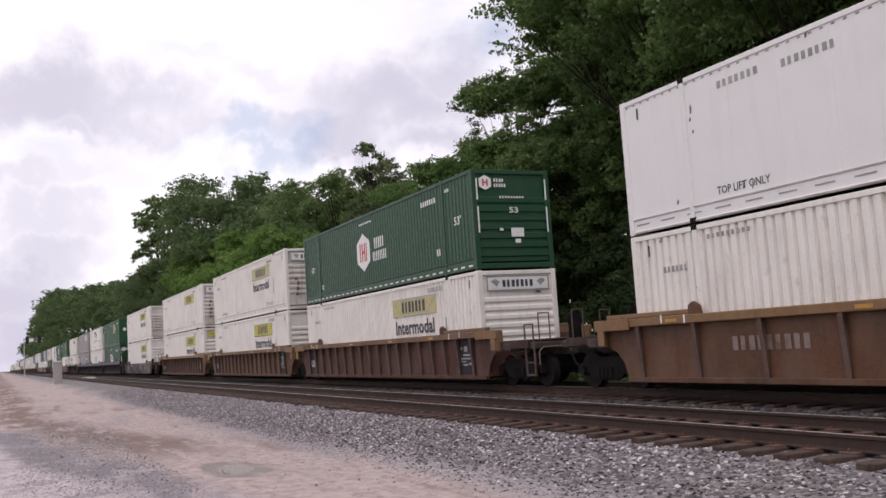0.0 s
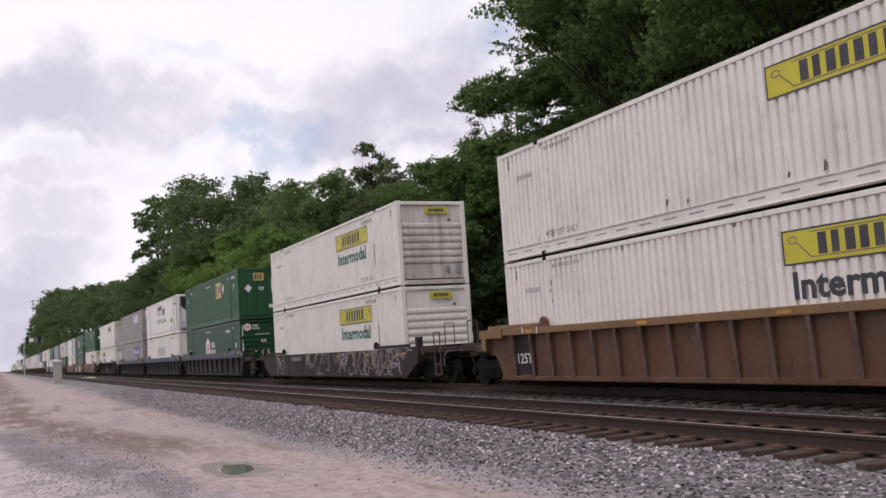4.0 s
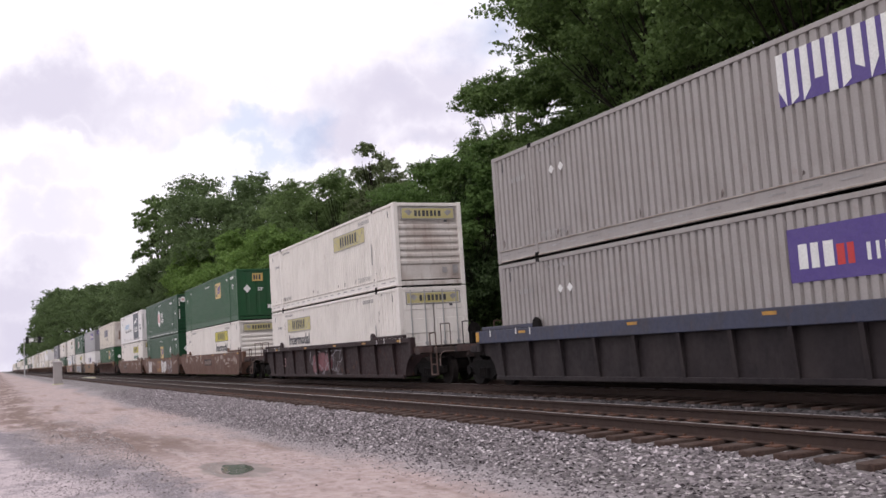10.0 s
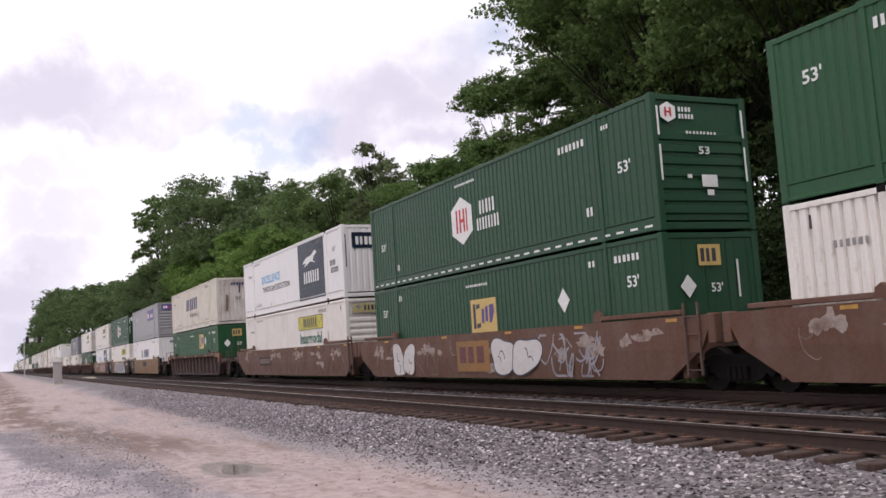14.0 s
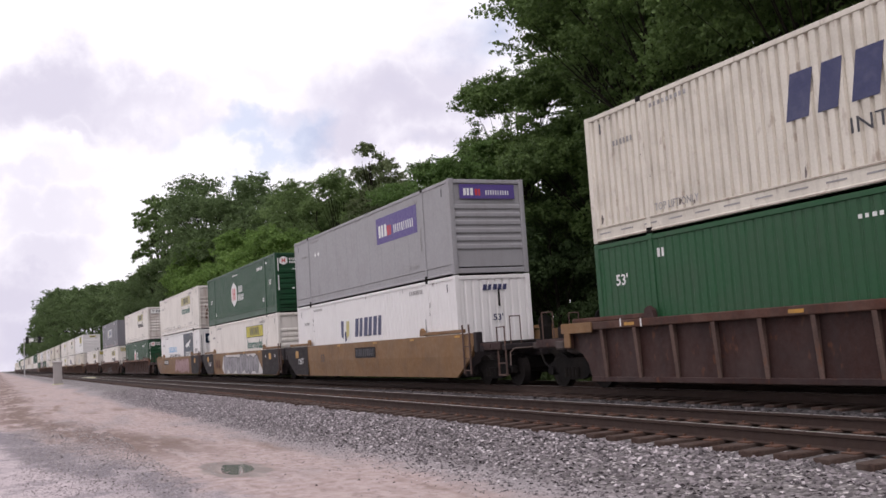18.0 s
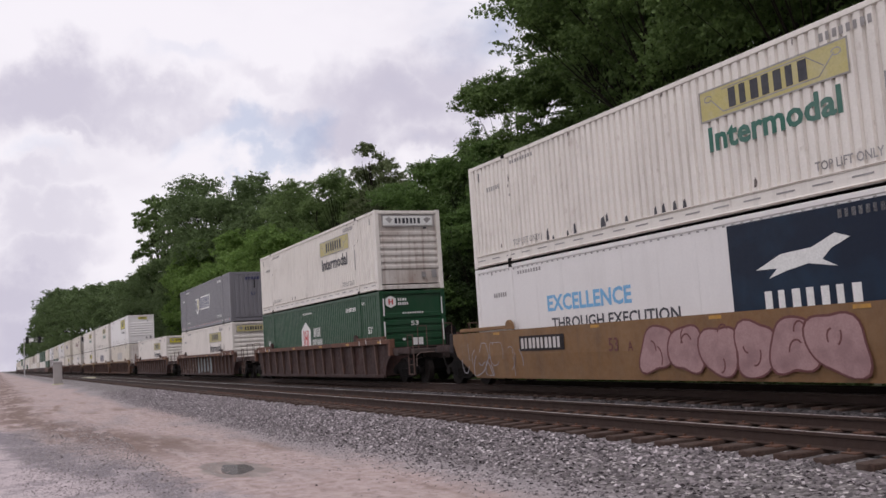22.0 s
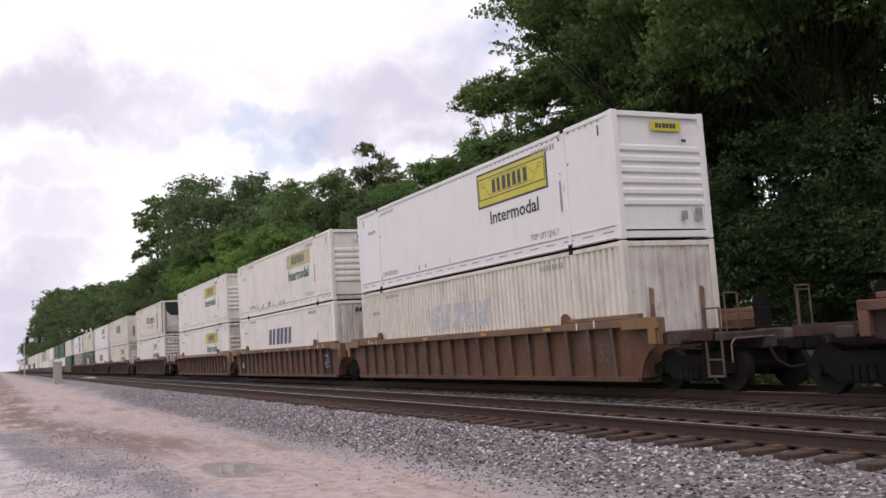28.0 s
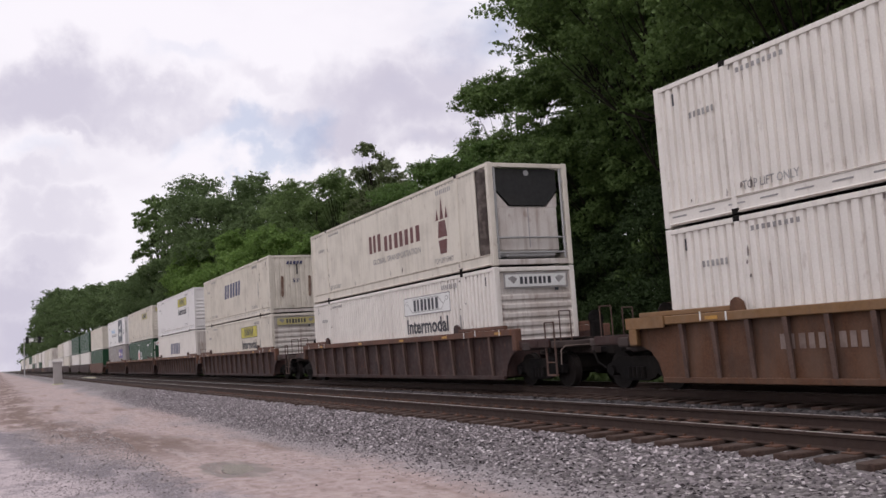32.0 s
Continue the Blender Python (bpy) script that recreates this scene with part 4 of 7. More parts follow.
def side_wall(style, back=0.0, front=0.0):
    """One long wall, its outside facing -y at y = 0: ribs, shallow ribs or plain plates."""
    s = Shape()
    z0, z1 = 0.335, HEIGHT - 0.11
    bays = ((-HX + 0.13 + back, -LIFT - 0.06), (-LIFT + 0.06, LIFT - 0.06), (LIFT + 0.06, HX - 0.13 - front))
    pitch, depth = {"ribs": (0.226, 0.058), "shallow": (0.226, 0.018), "plain": (1.22, 0.006)}[style]
    for a, b in bays:
        n = max(1, round((b - a) / pitch))
        w = (b - a) / n
        xs = []
        for i in range(n):
            x = a + i * w
            if style == "plain":
                xs += [(x, 0.0), (x + w - 0.03, 0.0), (x + w - 0.022, depth), (x + w - 0.008, depth)]
            else:
                xs += [(x, 0.0), (x + w * 0.58, 0.0), (x + w * 0.67, depth), (x + w * 0.90, depth)]
        xs.append((b, 0.0))
        v = [(x, y, z) for x, y in xs for z in (z0, z1)]
        s.add(v, [(2 * i, 2 * i + 2, 2 * i + 3, 2 * i + 1) for i in range(len(xs) - 1)])
        s.box(a, b, 0.056, 0.07, z0, z1)
    return s


def end_wall(style):
    """The wall at the leading end, its outside facing +x at x = 0."""
    s = Shape()
    w, z0, z1 = HY - 0.12, 0.22, HEIGHT - 0.12
    s.box(-0.07, -0.05, -w, w, z0, z1)
    if style == "louvred":
        zs = [(z0, -0.045)]
        for i in range(6):
            z = 0.72 + i * 0.245
            zs += [(z, -0.045), (z + 0.05, 0.0), (z + 0.14, 0.0), (z + 0.19, -0.045)]
        zs += [(2.25, -0.045), (z1, -0.045)]
        v = [(x, y, z) for z, x in zs for y in (-w, w)]
        s.add(v, [(2 * i, 2 * i + 1, 2 * i + 3, 2 * i + 2) for i in range(len(zs) - 1)])
    elif style == "banded":
        zs = [(z0, -0.045)]
        for i in range(7):
            z = 0.34 + i * 0.26
            zs += [(z, -0.045), (z + 0.03, 0.0), (z + 0.17, 0.0), (z + 0.20, -0.045)]
        zs += [(2.2, -0.045), (z1, -0.045)]
        v = [(x, y, z) for z, x in zs for y in (-w, w)]
        s.add(v, [(2 * i, 2 * i + 1, 2 * i + 3, 2 * i + 2) for i in range(len(zs) - 1)])
    else:
        n = {"ribbed": 9, "flat": 4}.get(style, 2)
        ys = []
        for i in range(n):
            a, st = -w + i * 2 * w / n, 2 * w / n
            d = -0.035 if style == "ribbed" else -0.012
            ys += [(a, 0.0), (a + st * 0.6, 0.0), (a + st * 0.7, d), (a + st * 0.9, d)]
        ys.append((w, 0.0))
        v = [(x, y, z) for y, x in ys for z in (z0, z1)]
        s.add(v, [(2 * i, 2 * i + 2, 2 * i + 3, 2 * i + 1) for i in range(len(ys) - 1)])
    return s


def door_leaf(sign):
    s = Shape().box(-0.06, -0.02, 0.02 * sign, (HY - 0.12) * sign, 0.22, HEIGHT - 0.12, 0.008) if sign > 0 else Shape().box(-0.06, -0.02, -(HY - 0.12), -0.02, 0.22, HEIGHT - 0.12, 0.008)
    for i in range(3):
        z = 0.5 + i * 0.8
        a, b = sorted((0.10 * sign, (HY - 0.22) * sign))
        s.box(-0.02, 0.0, a, b, z, z + 0.5, 0.01)
    return s


RECESS = 0.022                  # the wall stands back behind posts and rails


def rail_shape():
    """Bottom rail of a container, outside facing -y at y = 0: a channel with a flange above and below."""
    prof = [(0.0, 0.03), (0.12, 0.03), (0.12, 0.345), (0.0, 0.345), (0.0, 0.315), (RECESS, 0.295), (RECESS, 0.085), (0.0, 0.065)]
    return Shape().prism(prof, 0, -HX + 0.1, HX - 0.1)


def placed(face, x, z, off=0.004):
    """The pose of a flat mark: x along the wall (from its rear, or across the end), z up."""
    if face == "side":
        return pose(x - HX, -HY + RECESS - off, z, 90, 0, 0)
    return pose(HX + off, x, z, 90, 0, 90)


def hexagon(cx, cz, rx, rz):
    return [(cx - rx, cz - rz * 0.52), (cx, cz - rz), (cx + rx, cz - rz * 0.52), (cx + rx, cz + rz * 0.52), (cx, cz + rz), (cx - rx, cz + rz * 0.52)]


def mark(box, name, key, polys, mat, face, x, z, off=0.004, label=""):
    if len(polys) > 1 and max(q[1] for p in polys for q in p) - min(q[1] for p in polys for q in p) >= 0.22:
        for i, p in enumerate(polys):
            ob = part(name, kept((name, key, i), lambda: flat([p]), mat), box, placed(face, x, z, off), label)
        return ob
    ob = part(name, kept((name, key), lambda: flat(polys), mat), box, placed(face, x, z, off), label)
    if len(polys) > 1:
        ob["kind"] = "stuff"
    return ob


def rect(w, h):
    return [[(0, 0), (w, 0), (w, h), (0, h)]]


def words(box, text, x, z, w, h, mat, face="side", bold=0.012, off=0.006, name="lettering"):
    return part(name, lettering_mesh(text, w, h, mat, bold), box, placed(face, x, z, off))


def small_marks(box, x, z, w, h, n, mat, face="side"):
    return mark(box, "number_mark", (n, round(w, 2), round(h, 2)), block_polys(n, w, h, 0.62, 0, False), mat, face, x, z)


def haulier_sign(box, yellow, text=None, textmat=INK, x=9.75, z=1.86, end=FADEDYEL, small_end=False, tall=False):
    """Yellow panel with dark bars for the name, and the word below it."""
    if tall:
        mark(box, "sign_backing", "haulier", rect(3.7, 0.98), INK, "side", x - 0.1, z - 0.22, 0.002)
        mark(box, "sign_panel", "haulier_tall", rect(3.56, 0.86), yellow, "side", x - 0.03, z - 0.16, 0.006, "yellow name panel with a dark frame")
    mark(box, "sign_panel", "haulier", rect(3.5, 0.60), yellow, "side", x, z, label="yellow name panel") if not tall else None
    edge = [[(0, 0), (3.5, 0), (3.5, 0.03), (0, 0.03)], [(0, 0.57), (3.5, 0.57), (3.5, 0.60), (0, 0.60)], [(0, 0.03), (0.03, 0.03), (0.03, 0.57), (0, 0.57)], [(3.47, 0.03), (3.5, 0.03), (3.5, 0.57), (3.47, 0.57)]]
    mark(box, "sign_border", "haulier", edge, INK if yellow is YELLOW else FADEINK, "side", x, z, 0.008)
    mark(box, "name_bar", "haulier", block_polys(7, 1.95, 0.36, 0.70), INK, "side", x + 0.78, z + 0.13, 0.009)
    ring = [(0.24 + 0.10 * math.cos(a), 0.42 + 0.06 * math.sin(a)) for a in (0.7 * i for i in range(9))]
    inner = [(0.30, 0.40), (0.62, 0.10), (2.88, 0.10), (3.22, 0.42)]
    scrolls = ribbon(ring, 0.022) + ribbon(inner, 0.022) + ribbon([(0.62, 0.52), (2.62, 0.52), (3.0, 0.26)], 0.02) + ribbon([(3.5 - x, z) for x, z in ring], 0.022)
    part("sign_scroll", kept("sign_scroll", lambda: flat(scrolls), WORN if yellow is YELLOW else FADEINK), box, placed("side", x, z, 0.0065))["kind"] = "stuff"
    if text:
        words(box, text, x + 0.16, z - 0.60, 3.12, 0.48, textmat, bold=0.03) if not tall else words(box, text, x + 0.55, z - 0.72, 2.55, 0.36, textmat, bold=0.02)
    if end is not None:
        if small_end:
            mark(box, "end_sign", "small", rect(0.85, 0.22), end, "end", -0.25, 2.45)
            mark(box, "end_name_bar", "small", block_polys(6, 0.6, 0.11, 0.9), INK, "end", -0.12, 2.51, 0.009)
        else:
            mark(box, "end_sign", "wide", rect(1.95, 0.34), end, "end", -0.98, 2.33)
            for k, fr in enumerate((rect(2.06, 0.035), rect(0.035, 0.42))):
                for a, b in (((-1.03, 2.28), (-1.03, 2.68)), ((-1.03, 2.28), (1.0, 2.28)))[k]:
                    mark(box, "sign_frame", k, fr, FADEINK, "end", a, b, 0.007)
            for y in (-0.94, 0.62):
                mark(box, "sign_scroll", ("end", y < 0), [[(0.04, 0.24), (0.2, 0.30), (0.34, 0.22), (0.22, 0.08)] if y < 0 else [(0.0, 0.22), (0.14, 0.30), (0.30, 0.24), (0.12, 0.08)]], FADEINK, "end", y, 2.33, 0.008)
            mark(box, "end_name_bar", "wide", block_polys(7, 1.05, 0.20, 0.70), INK, "end", -0.52, 2.40, 0.009)
        mark(box, "end_label", "a", rect(0.13, 0.07), INK, "end", 0.58, 2.20, 0.02)
        mark(box, "end_patch", "b", rect(0.17, 0.20), FADEINK, "end", 0.42, 0.42)
        mark(box, "end_patch", "c", rect(0.2, 0.3), FADEINK, "end", 0.82, 0.40)


def lift_words(box, mat, left=True, right=True):
    if left:
        words(box, "TOP LIFT ONLY", 2.25, 0.42, 1.35, 0.16, mat)
    if right:
        words(box, "TOP LIFT ONLY", 12.35, 0.42, 1.35, 0.16, mat)
    small_marks(box, 12.7, 2.52, 1.1, 0.14, 8, mat)
    small_marks(box, 1.0, 2.05, 0.75, 0.12, 6, mat)
    small_marks(box, 2.35, 2.58, 1.2, 0.09, 9, mat)


def hub_logo(box, dashes=False, end=True):
    mark(box, "logo_plate", "hexagon", [hexagon(0, 0, 0.66, 0.70)], MARKWHITE, "side", 7.22, 1.50, label="white hexagonal emblem")
    bars = [[(-0.34, -0.34), (-0.24, -0.34), (-0.24, 0.34), (-0.34, 0.34)], [(-0.13, -0.34), (-0.03, -0.34), (-0.03, 0.34), (-0.13, 0.34)], [(-0.03, -0.05), (0.12, -0.05), (0.12, 0.05), (-0.03, 0.05)], [(0.12, -0.34), (0.22, -0.34), (0.22, 0.34), (0.12, 0.34)], [(0.30, -0.34), (0.38, -0.34), (0.38, 0.34), (0.30, 0.34)]]
    mark(box, "logo_bar", "hexagon", bars, RED, "side", 7.20, 1.50, 0.009, "red bars")
    mark(box, "name_bar", "hub_top", block_polys(5, 0.95, 0.38, 0.55), MARKWHITE, "side", 8.35, 1.52)
    mark(box, "name_bar", "hub_low", block_polys(8, 1.35, 0.34, 0.55), MARKWHITE, "side", 8.15, 1.08)
    words(box, "53'", 14.85, 1.42, 0.46, 0.26, MARKWHITE, bold=0.02)
    small_marks(box, 12.55, 2.32, 1.15, 0.16, 7, MARKWHITE)
    small_marks(box, 14.35, 2.50, 0.30, 0.10, 3, MARKWHITE)
    small_marks(box, 6.9, 2.52, 1.3, 0.07, 10, MARKWHITE)
    small_marks(box, 13.55, 0.66, 0.32, 0.2, 2, MARKWHITE)
    small_marks(box, 2.25, 0.50, 0.22, 0.2, 2, MARKWHITE)
    words(box, "53'", 0.90, 1.30, 0.42, 0.24, MARKWHITE, bold=0.02)
    if dashes:
        d = [[(0.5 * i, 0), (0.5 * i + 0.26, 0), (0.5 * i + 0.26, 0.05), (0.5 * i, 0.05)] for i in range(32)]
        mark(box, "reflective_tape", "hub", d, MARKWHITE, "side", 0.12, 0.11, 0.006)
    if end:
        mark(box, "end_logo", "hexagon", [hexagon(0, 0, 0.20, 0.22)], MARKWHITE, "end", -0.86, 2.50)
        mark(box, "end_logo_bar", "hexagon", [[(-0.09, -0.1), (-0.04, -0.1), (-0.04, 0.1), (-0.09, 0.1)], [(0.04, -0.1), (0.09, -0.1), (0.09, 0.1), (0.04, 0.1)], [(-0.04, -0.02), (0.04, -0.02), (0.04, 0.02), (-0.04, 0.02)]], RED, "end", -0.86, 2.50, 0.009)
        mark(box, "end_name_bar", "hub", block_polys(4, 0.36, 0.10, 0.7) + [[(x, z - 0.15) for x, z in p] for p in block_polys(5, 0.42, 0.10, 0.7)], MARKWHITE, "end", -0.58, 2.52)
        words(box, "53", -0.12, 1.62, 0.30, 0.17, MARKWHITE, "end", 0.02)
        small_marks(box, -0.42, 2.05, 0.85, 0.06, 9, MARKWHITE, "end")
        mark(box, "end_plate", "hub", rect(0.42, 0.26), MARKWHITE, "end", -0.10, 0.92)
        mark(box, "end_plate", "hub2", rect(0.18, 0.12), MARKWHITE, "end", 0.02, 0.74)
        mark(box, "end_plate", "hub3", rect(0.12, 0.08), MARKWHITE, "end", -0.48, 1.10)
        for y in (-1.17, 1.12):
            mark(box, "reflective_strip", "hub", rect(0.05, 0.62) + [[(0, -0.95), (0.05, -0.95), (0.05, -0.2), (0, -0.2)]], MARKWHITE, "end", y, 2.0, 0.012)


def rail_logo(box, x=10.2, z=1.56, side=1.5, number=True, diamond=12.25):
    mark(box, "sign_panel", "square", rect(side, 0.94), EMPYEL, "side", x, z, label="pale yellow square emblem")
    mark(box, "emblem_bar", "dark", rect(0.14, 0.70) + [[(0.2, 0.0), (0.44, 0.04), (0.42, 0.16), (0.2, 0.13)], [(0.2, 0.54), (0.42, 0.58), (0.4, 0.70), (0.2, 0.67)]], INK, "side", x + 0.14, z + 0.12, 0.009)
    mark(box, "emblem_bar", "violet", [[(0.0, 0.02), (0.13, 0.0), (0.16, 0.42), (0.02, 0.40)], [(0.22, 0.06), (0.36, 0.04), (0.38, 0.48), (0.24, 0.46)], [(0.45, 0.0), (0.58, 0.02), (0.74, 0.30), (0.72, 0.52), (0.46, 0.50)]], PURPLE, "side", x + 0.64, z + 0.25, 0.009)
    if diamond:
        mark(box, "diamond_placard", "a", [[(0, -0.3), (0.26, 0), (0, 0.3), (-0.26, 0)]], MARKWHITE, "side", diamond, 2.05 if z > 1.4 else 1.75)
    if number:
        words(box, "53'", 14.85, 1.85, 0.42, 0.26, MARKWHITE, bold=0.02)
        small_marks(box, 14.45, 2.42, 0.95, 0.15, 6, MARKWHITE)
        small_marks(box, 13.45, 2.42, 0.32, 0.14, 2, MARKWHITE)
    small_marks(box, 7.2, 2.45, 1.35, 0.07, 10, MARKWHITE)
    small_marks(box, 2.2, 2.40, 0.28, 0.18, 2, MARKWHITE)
    words(box, "53'", 0.72, 1.92, 0.42, 0.25, MARKWHITE, bold=0.02)
    mark(box, "end_sign", "square", rect(0.60, 0.44), EMPYEL, "end", -0.40, 2.18)
    mark(box, "end_name_bar", "square", block_polys(3, 0.46, 0.28, 0.7), INK, "end", -0.34, 2.26, 0.009)
    words(box, "53'", -0.12, 1.62, 0.32, 0.20, MARKWHITE, "end", 0.02)
    mark(box, "diamond_placard", "end", [[(0, -0.24), (0.21, 0), (0, 0.24), (-0.21, 0)]], MARKWHITE, "end", -0.72, 1.76)
    mark(box, "end_plate", "square", rect(0.36, 0.2), MARKWHITE, "end", 0.42, 0.62)
    mark(box, "reflective_strip", "sq", rect(0.05, 0.8), MARKWHITE, "end", 0.62, 1.5)


def parcel_panel(box, x=10.2, z=1.55, faded=False, end=True):
    mark(box, "sign_panel", "parcel", rect(3.55, 0.92), PURPLE, "side", x, z, label="purple name panel")
    if faded:
        mark(box, "peeled_paint", "parcel", [[(0.27 * i, 0.0 if i % 3 else 0.3), (0.27 * i + 0.17, 0.1 * (i % 4)), (0.27 * i + 0.16, 0.92), (0.27 * i, 0.92)] for i in range(13)], MARKWHITE, "side", x, z, 0.009)
    else:
        mark(box, "name_bar", "parcel_a", block_polys(3, 0.80, 0.42, 0.78), MARKWHITE, "side", x + 0.22, z + 0.22, 0.009)
        mark(box, "name_bar", "parcel_b", block_polys(2, 0.42, 0.34, 0.8), RED, "side", x + 1.02, z + 0.22, 0.009)
        mark(box, "name_bar", "parcel_c", block_polys(10, 1.75, 0.28, 0.45), MARKWHITE, "side", x + 1.60, z + 0.24, 0.009)
    if end:
        mark(box, "end_sign", "parcel", rect(1.9, 0.44), PURPLE if not faded else MARKWHITE, "end", -0.95, 2.28)
        if not faded:
            mark(box, "end_name_bar", "parcel_a", block_polys(3, 0.36, 0.22, 0.8), MARKWHITE, "end", -0.82, 2.38, 0.009)
            mark(box, "end_name_bar", "parcel_b", block_polys(2, 0.22, 0.20, 0.8), RED, "end", -0.42, 2.38, 0.009)
            mark(box, "end_name_bar", "parcel_c", block_polys(10, 0.85, 0.14, 0.5), MARKWHITE, "end", -0.06, 2.40, 0.009)
        else:
            words(box, "Ex", -0.38, 2.40, 0.26, 0.18, FADEINK, "end", 0.02)
    for i in (0, 1):
        mark(box, "diamond_placard", "small", [[(0, -0.11), (0.12, 0), (0, 0.11), (-0.12, 0)]], MARKWHITE, "side", 2.95 + 0.42 * i, 2.05)


def swift_bars(box, mat, x=5.95, z=1.38, w=4.2, h=0.80, shield=False, word=False, end=True, emat=NAVY):
    if shield:
        mark(box, "emblem_shield", "a", [[(0, 0.35), (0.55, 0), (1.15, 0.35), (1.2, 1.05), (0, 1.1)]], MARKWHITE, "side", x - 0.35, z - 0.35)
        mark(box, "emblem_bar", "navy", [[(0.08, 0.42), (0.30, 0.30), (0.42, 1.0), (0.1, 1.02)], [(0.5, 0.2), (0.7, 0.25), (0.62, 0.6), (0.45, 0.55)]], NAVY, "side", x - 0.35, z - 0.35, 0.009)
        mark(box, "emblem_bar", "gold", [[(0.62, 0.3), (0.95, 0.4), (1.05, 0.98), (0.72, 0.98)]], FADEDYEL, "side", x - 0.35, z - 0.35, 0.009)
        x, w = x + 1.25, w - 1.5
    if mat is MARKWHITE:
        mark(box, "name_plate", ("slanted", round(w, 2)), [[(-0.1, -0.09), (w * 0.98, -0.09), (w * 0.98 + 0.22 * h + 0.12, h + 0.09), (0.05, h + 0.09)]], MARKWHITE, "side", x, z, 0.002, "white name plate")
        mat = NAVY
    mark(box, "name_bar", ("slanted", round(w, 2), h), block_polys(6, w * 0.98, h, 0.78, 0.22), mat, "side", x, z, label="slanted dark name bars")
    if word:
        words(box, "INTERMODAL", x + 1.3, z - 0.50, 2.95, 0.26, INK, bold=0.0)
    if end:
        mark(box, "end_name_bar", "slanted", block_polys(5, 0.85, 0.17, 0.78, 0.2), emat, "end", -0.38, 2.42)
        mark(box, "door_latch_stain", "a", rect(0.07, 0.5), TAR, "end", 0.12, 1.92)
        words(box, "53'", -0.08, 1.50, 0.34, 0.20, emat, "end", 0.01)


def reefer_end(box, paint, dark_top):
    """Open frame at the leading end with the cooling unit in it."""
    low = 1.62 if dark_top else 1.70
    body = Shape().box(HX - 0.74, HX - 0.16, -0.98, 0.98, 0.40, low - 0.02, 0.05).prism([(-0.98, low - 0.04), (-0.60, low - 0.04), (-0.98, low + 0.36)], 0, HX - 0.74, HX - 0.17).prism([(0.98, low - 0.04), (0.98, low + 0.36), (0.60, low - 0.04)], 0, HX - 0.74, HX - 0.17)
    u = part("cooling_unit", kept(("cooling_unit", dark_top), lambda: body, paint if dark_top else DIRTYEND), box)
    part("grille", kept(("grille", dark_top), lambda: Shape().prism([(-0.58, low), (0.58, low), (0.98, low + 0.42), (0.98, HEIGHT - 0.15), (-0.98, HEIGHT - 0.15), (-0.98, low + 0.42)], 0, HX - 0.74, HX - 0.13), TAR), u, label="black upper grille")
    part("seam", kept(("seam", dark_top), lambda: Shape().box(HX - 0.17, HX - 0.155, -0.012, 0.012, 0.5, low - 0.06), GREY), u)
    part("badge", kept("badge", lambda: Shape().tube((HX - 0.14, 0, HEIGHT - 0.27), (HX - 0.115, 0, HEIGHT - 0.27), 0.085, 12), GALV), u)
    rack = Shape()
    for y in (-HY + 0.22, HY - 0.22):
        rack.tube((HX - 0.06, y, 0.2), (HX - 0.06, y, HEIGHT - 0.1), 0.035, 6)
        for i in range(4):
            rack.box(HX - 0.10, HX - 0.03, min(y, math.copysign(HY - 0.08, y)), max(y, math.copysign(HY - 0.08, y)), 0.55 + i * 0.6, 0.62 + i * 0.6)
    for z in (0.36, 0.78):
        rack.tube((HX - 0.06, -HY + 0.1, z), (HX - 0.06, HY - 0.1, z), 0.03, 6)
    part("guard_frame", kept("guard_frame", lambda: rack, GALV), box)
    part("fuel_tank", kept("fuel_tank", lambda: Shape().box(HX - 0.65, HX - 0.12, -0.8, 0.8, 0.22, 0.40, 0.05), GALV), box)


BOXES = []


def scuffs(box, k):
    """Dark knocks and scrapes along the rails and round the lifting posts."""
    rnd = random.Random(90 + k)
    polys = []
    for i in range(26):
        near = i % 3
        x = rnd.uniform(0.3, 15.7) if near == 0 else rnd.choice((1.95, 2.1, 14.0, 14.15)) + rnd.uniform(-0.12, 0.12) if near == 1 else rnd.choice((0.12, 16.0))
        z = rnd.choice((0.36, 0.38, 0.42, 2.66)) + rnd.uniform(-0.02, 0.06) if near == 0 else rnd.uniform(0.1, 2.7)
        w, h = rnd.uniform(0.02, 0.09), rnd.uniform(0.04, 0.22)
        if near == 2:
            w = min(w, 0.05)
        polys.append([(x, z), (x + w * 0.6, z + 0.01), (x + w, z + h * 0.5), (x + w * 0.5, z + h), (x + 0.01, z + h * 0.7)])
    part("scuffing", kept(("scuffing", k), lambda: flat(polys), SCUFFRECESS), box, placed("side", 0.0, 0.0, 0.005), "dark scuffs")["kind"] = "stuff"


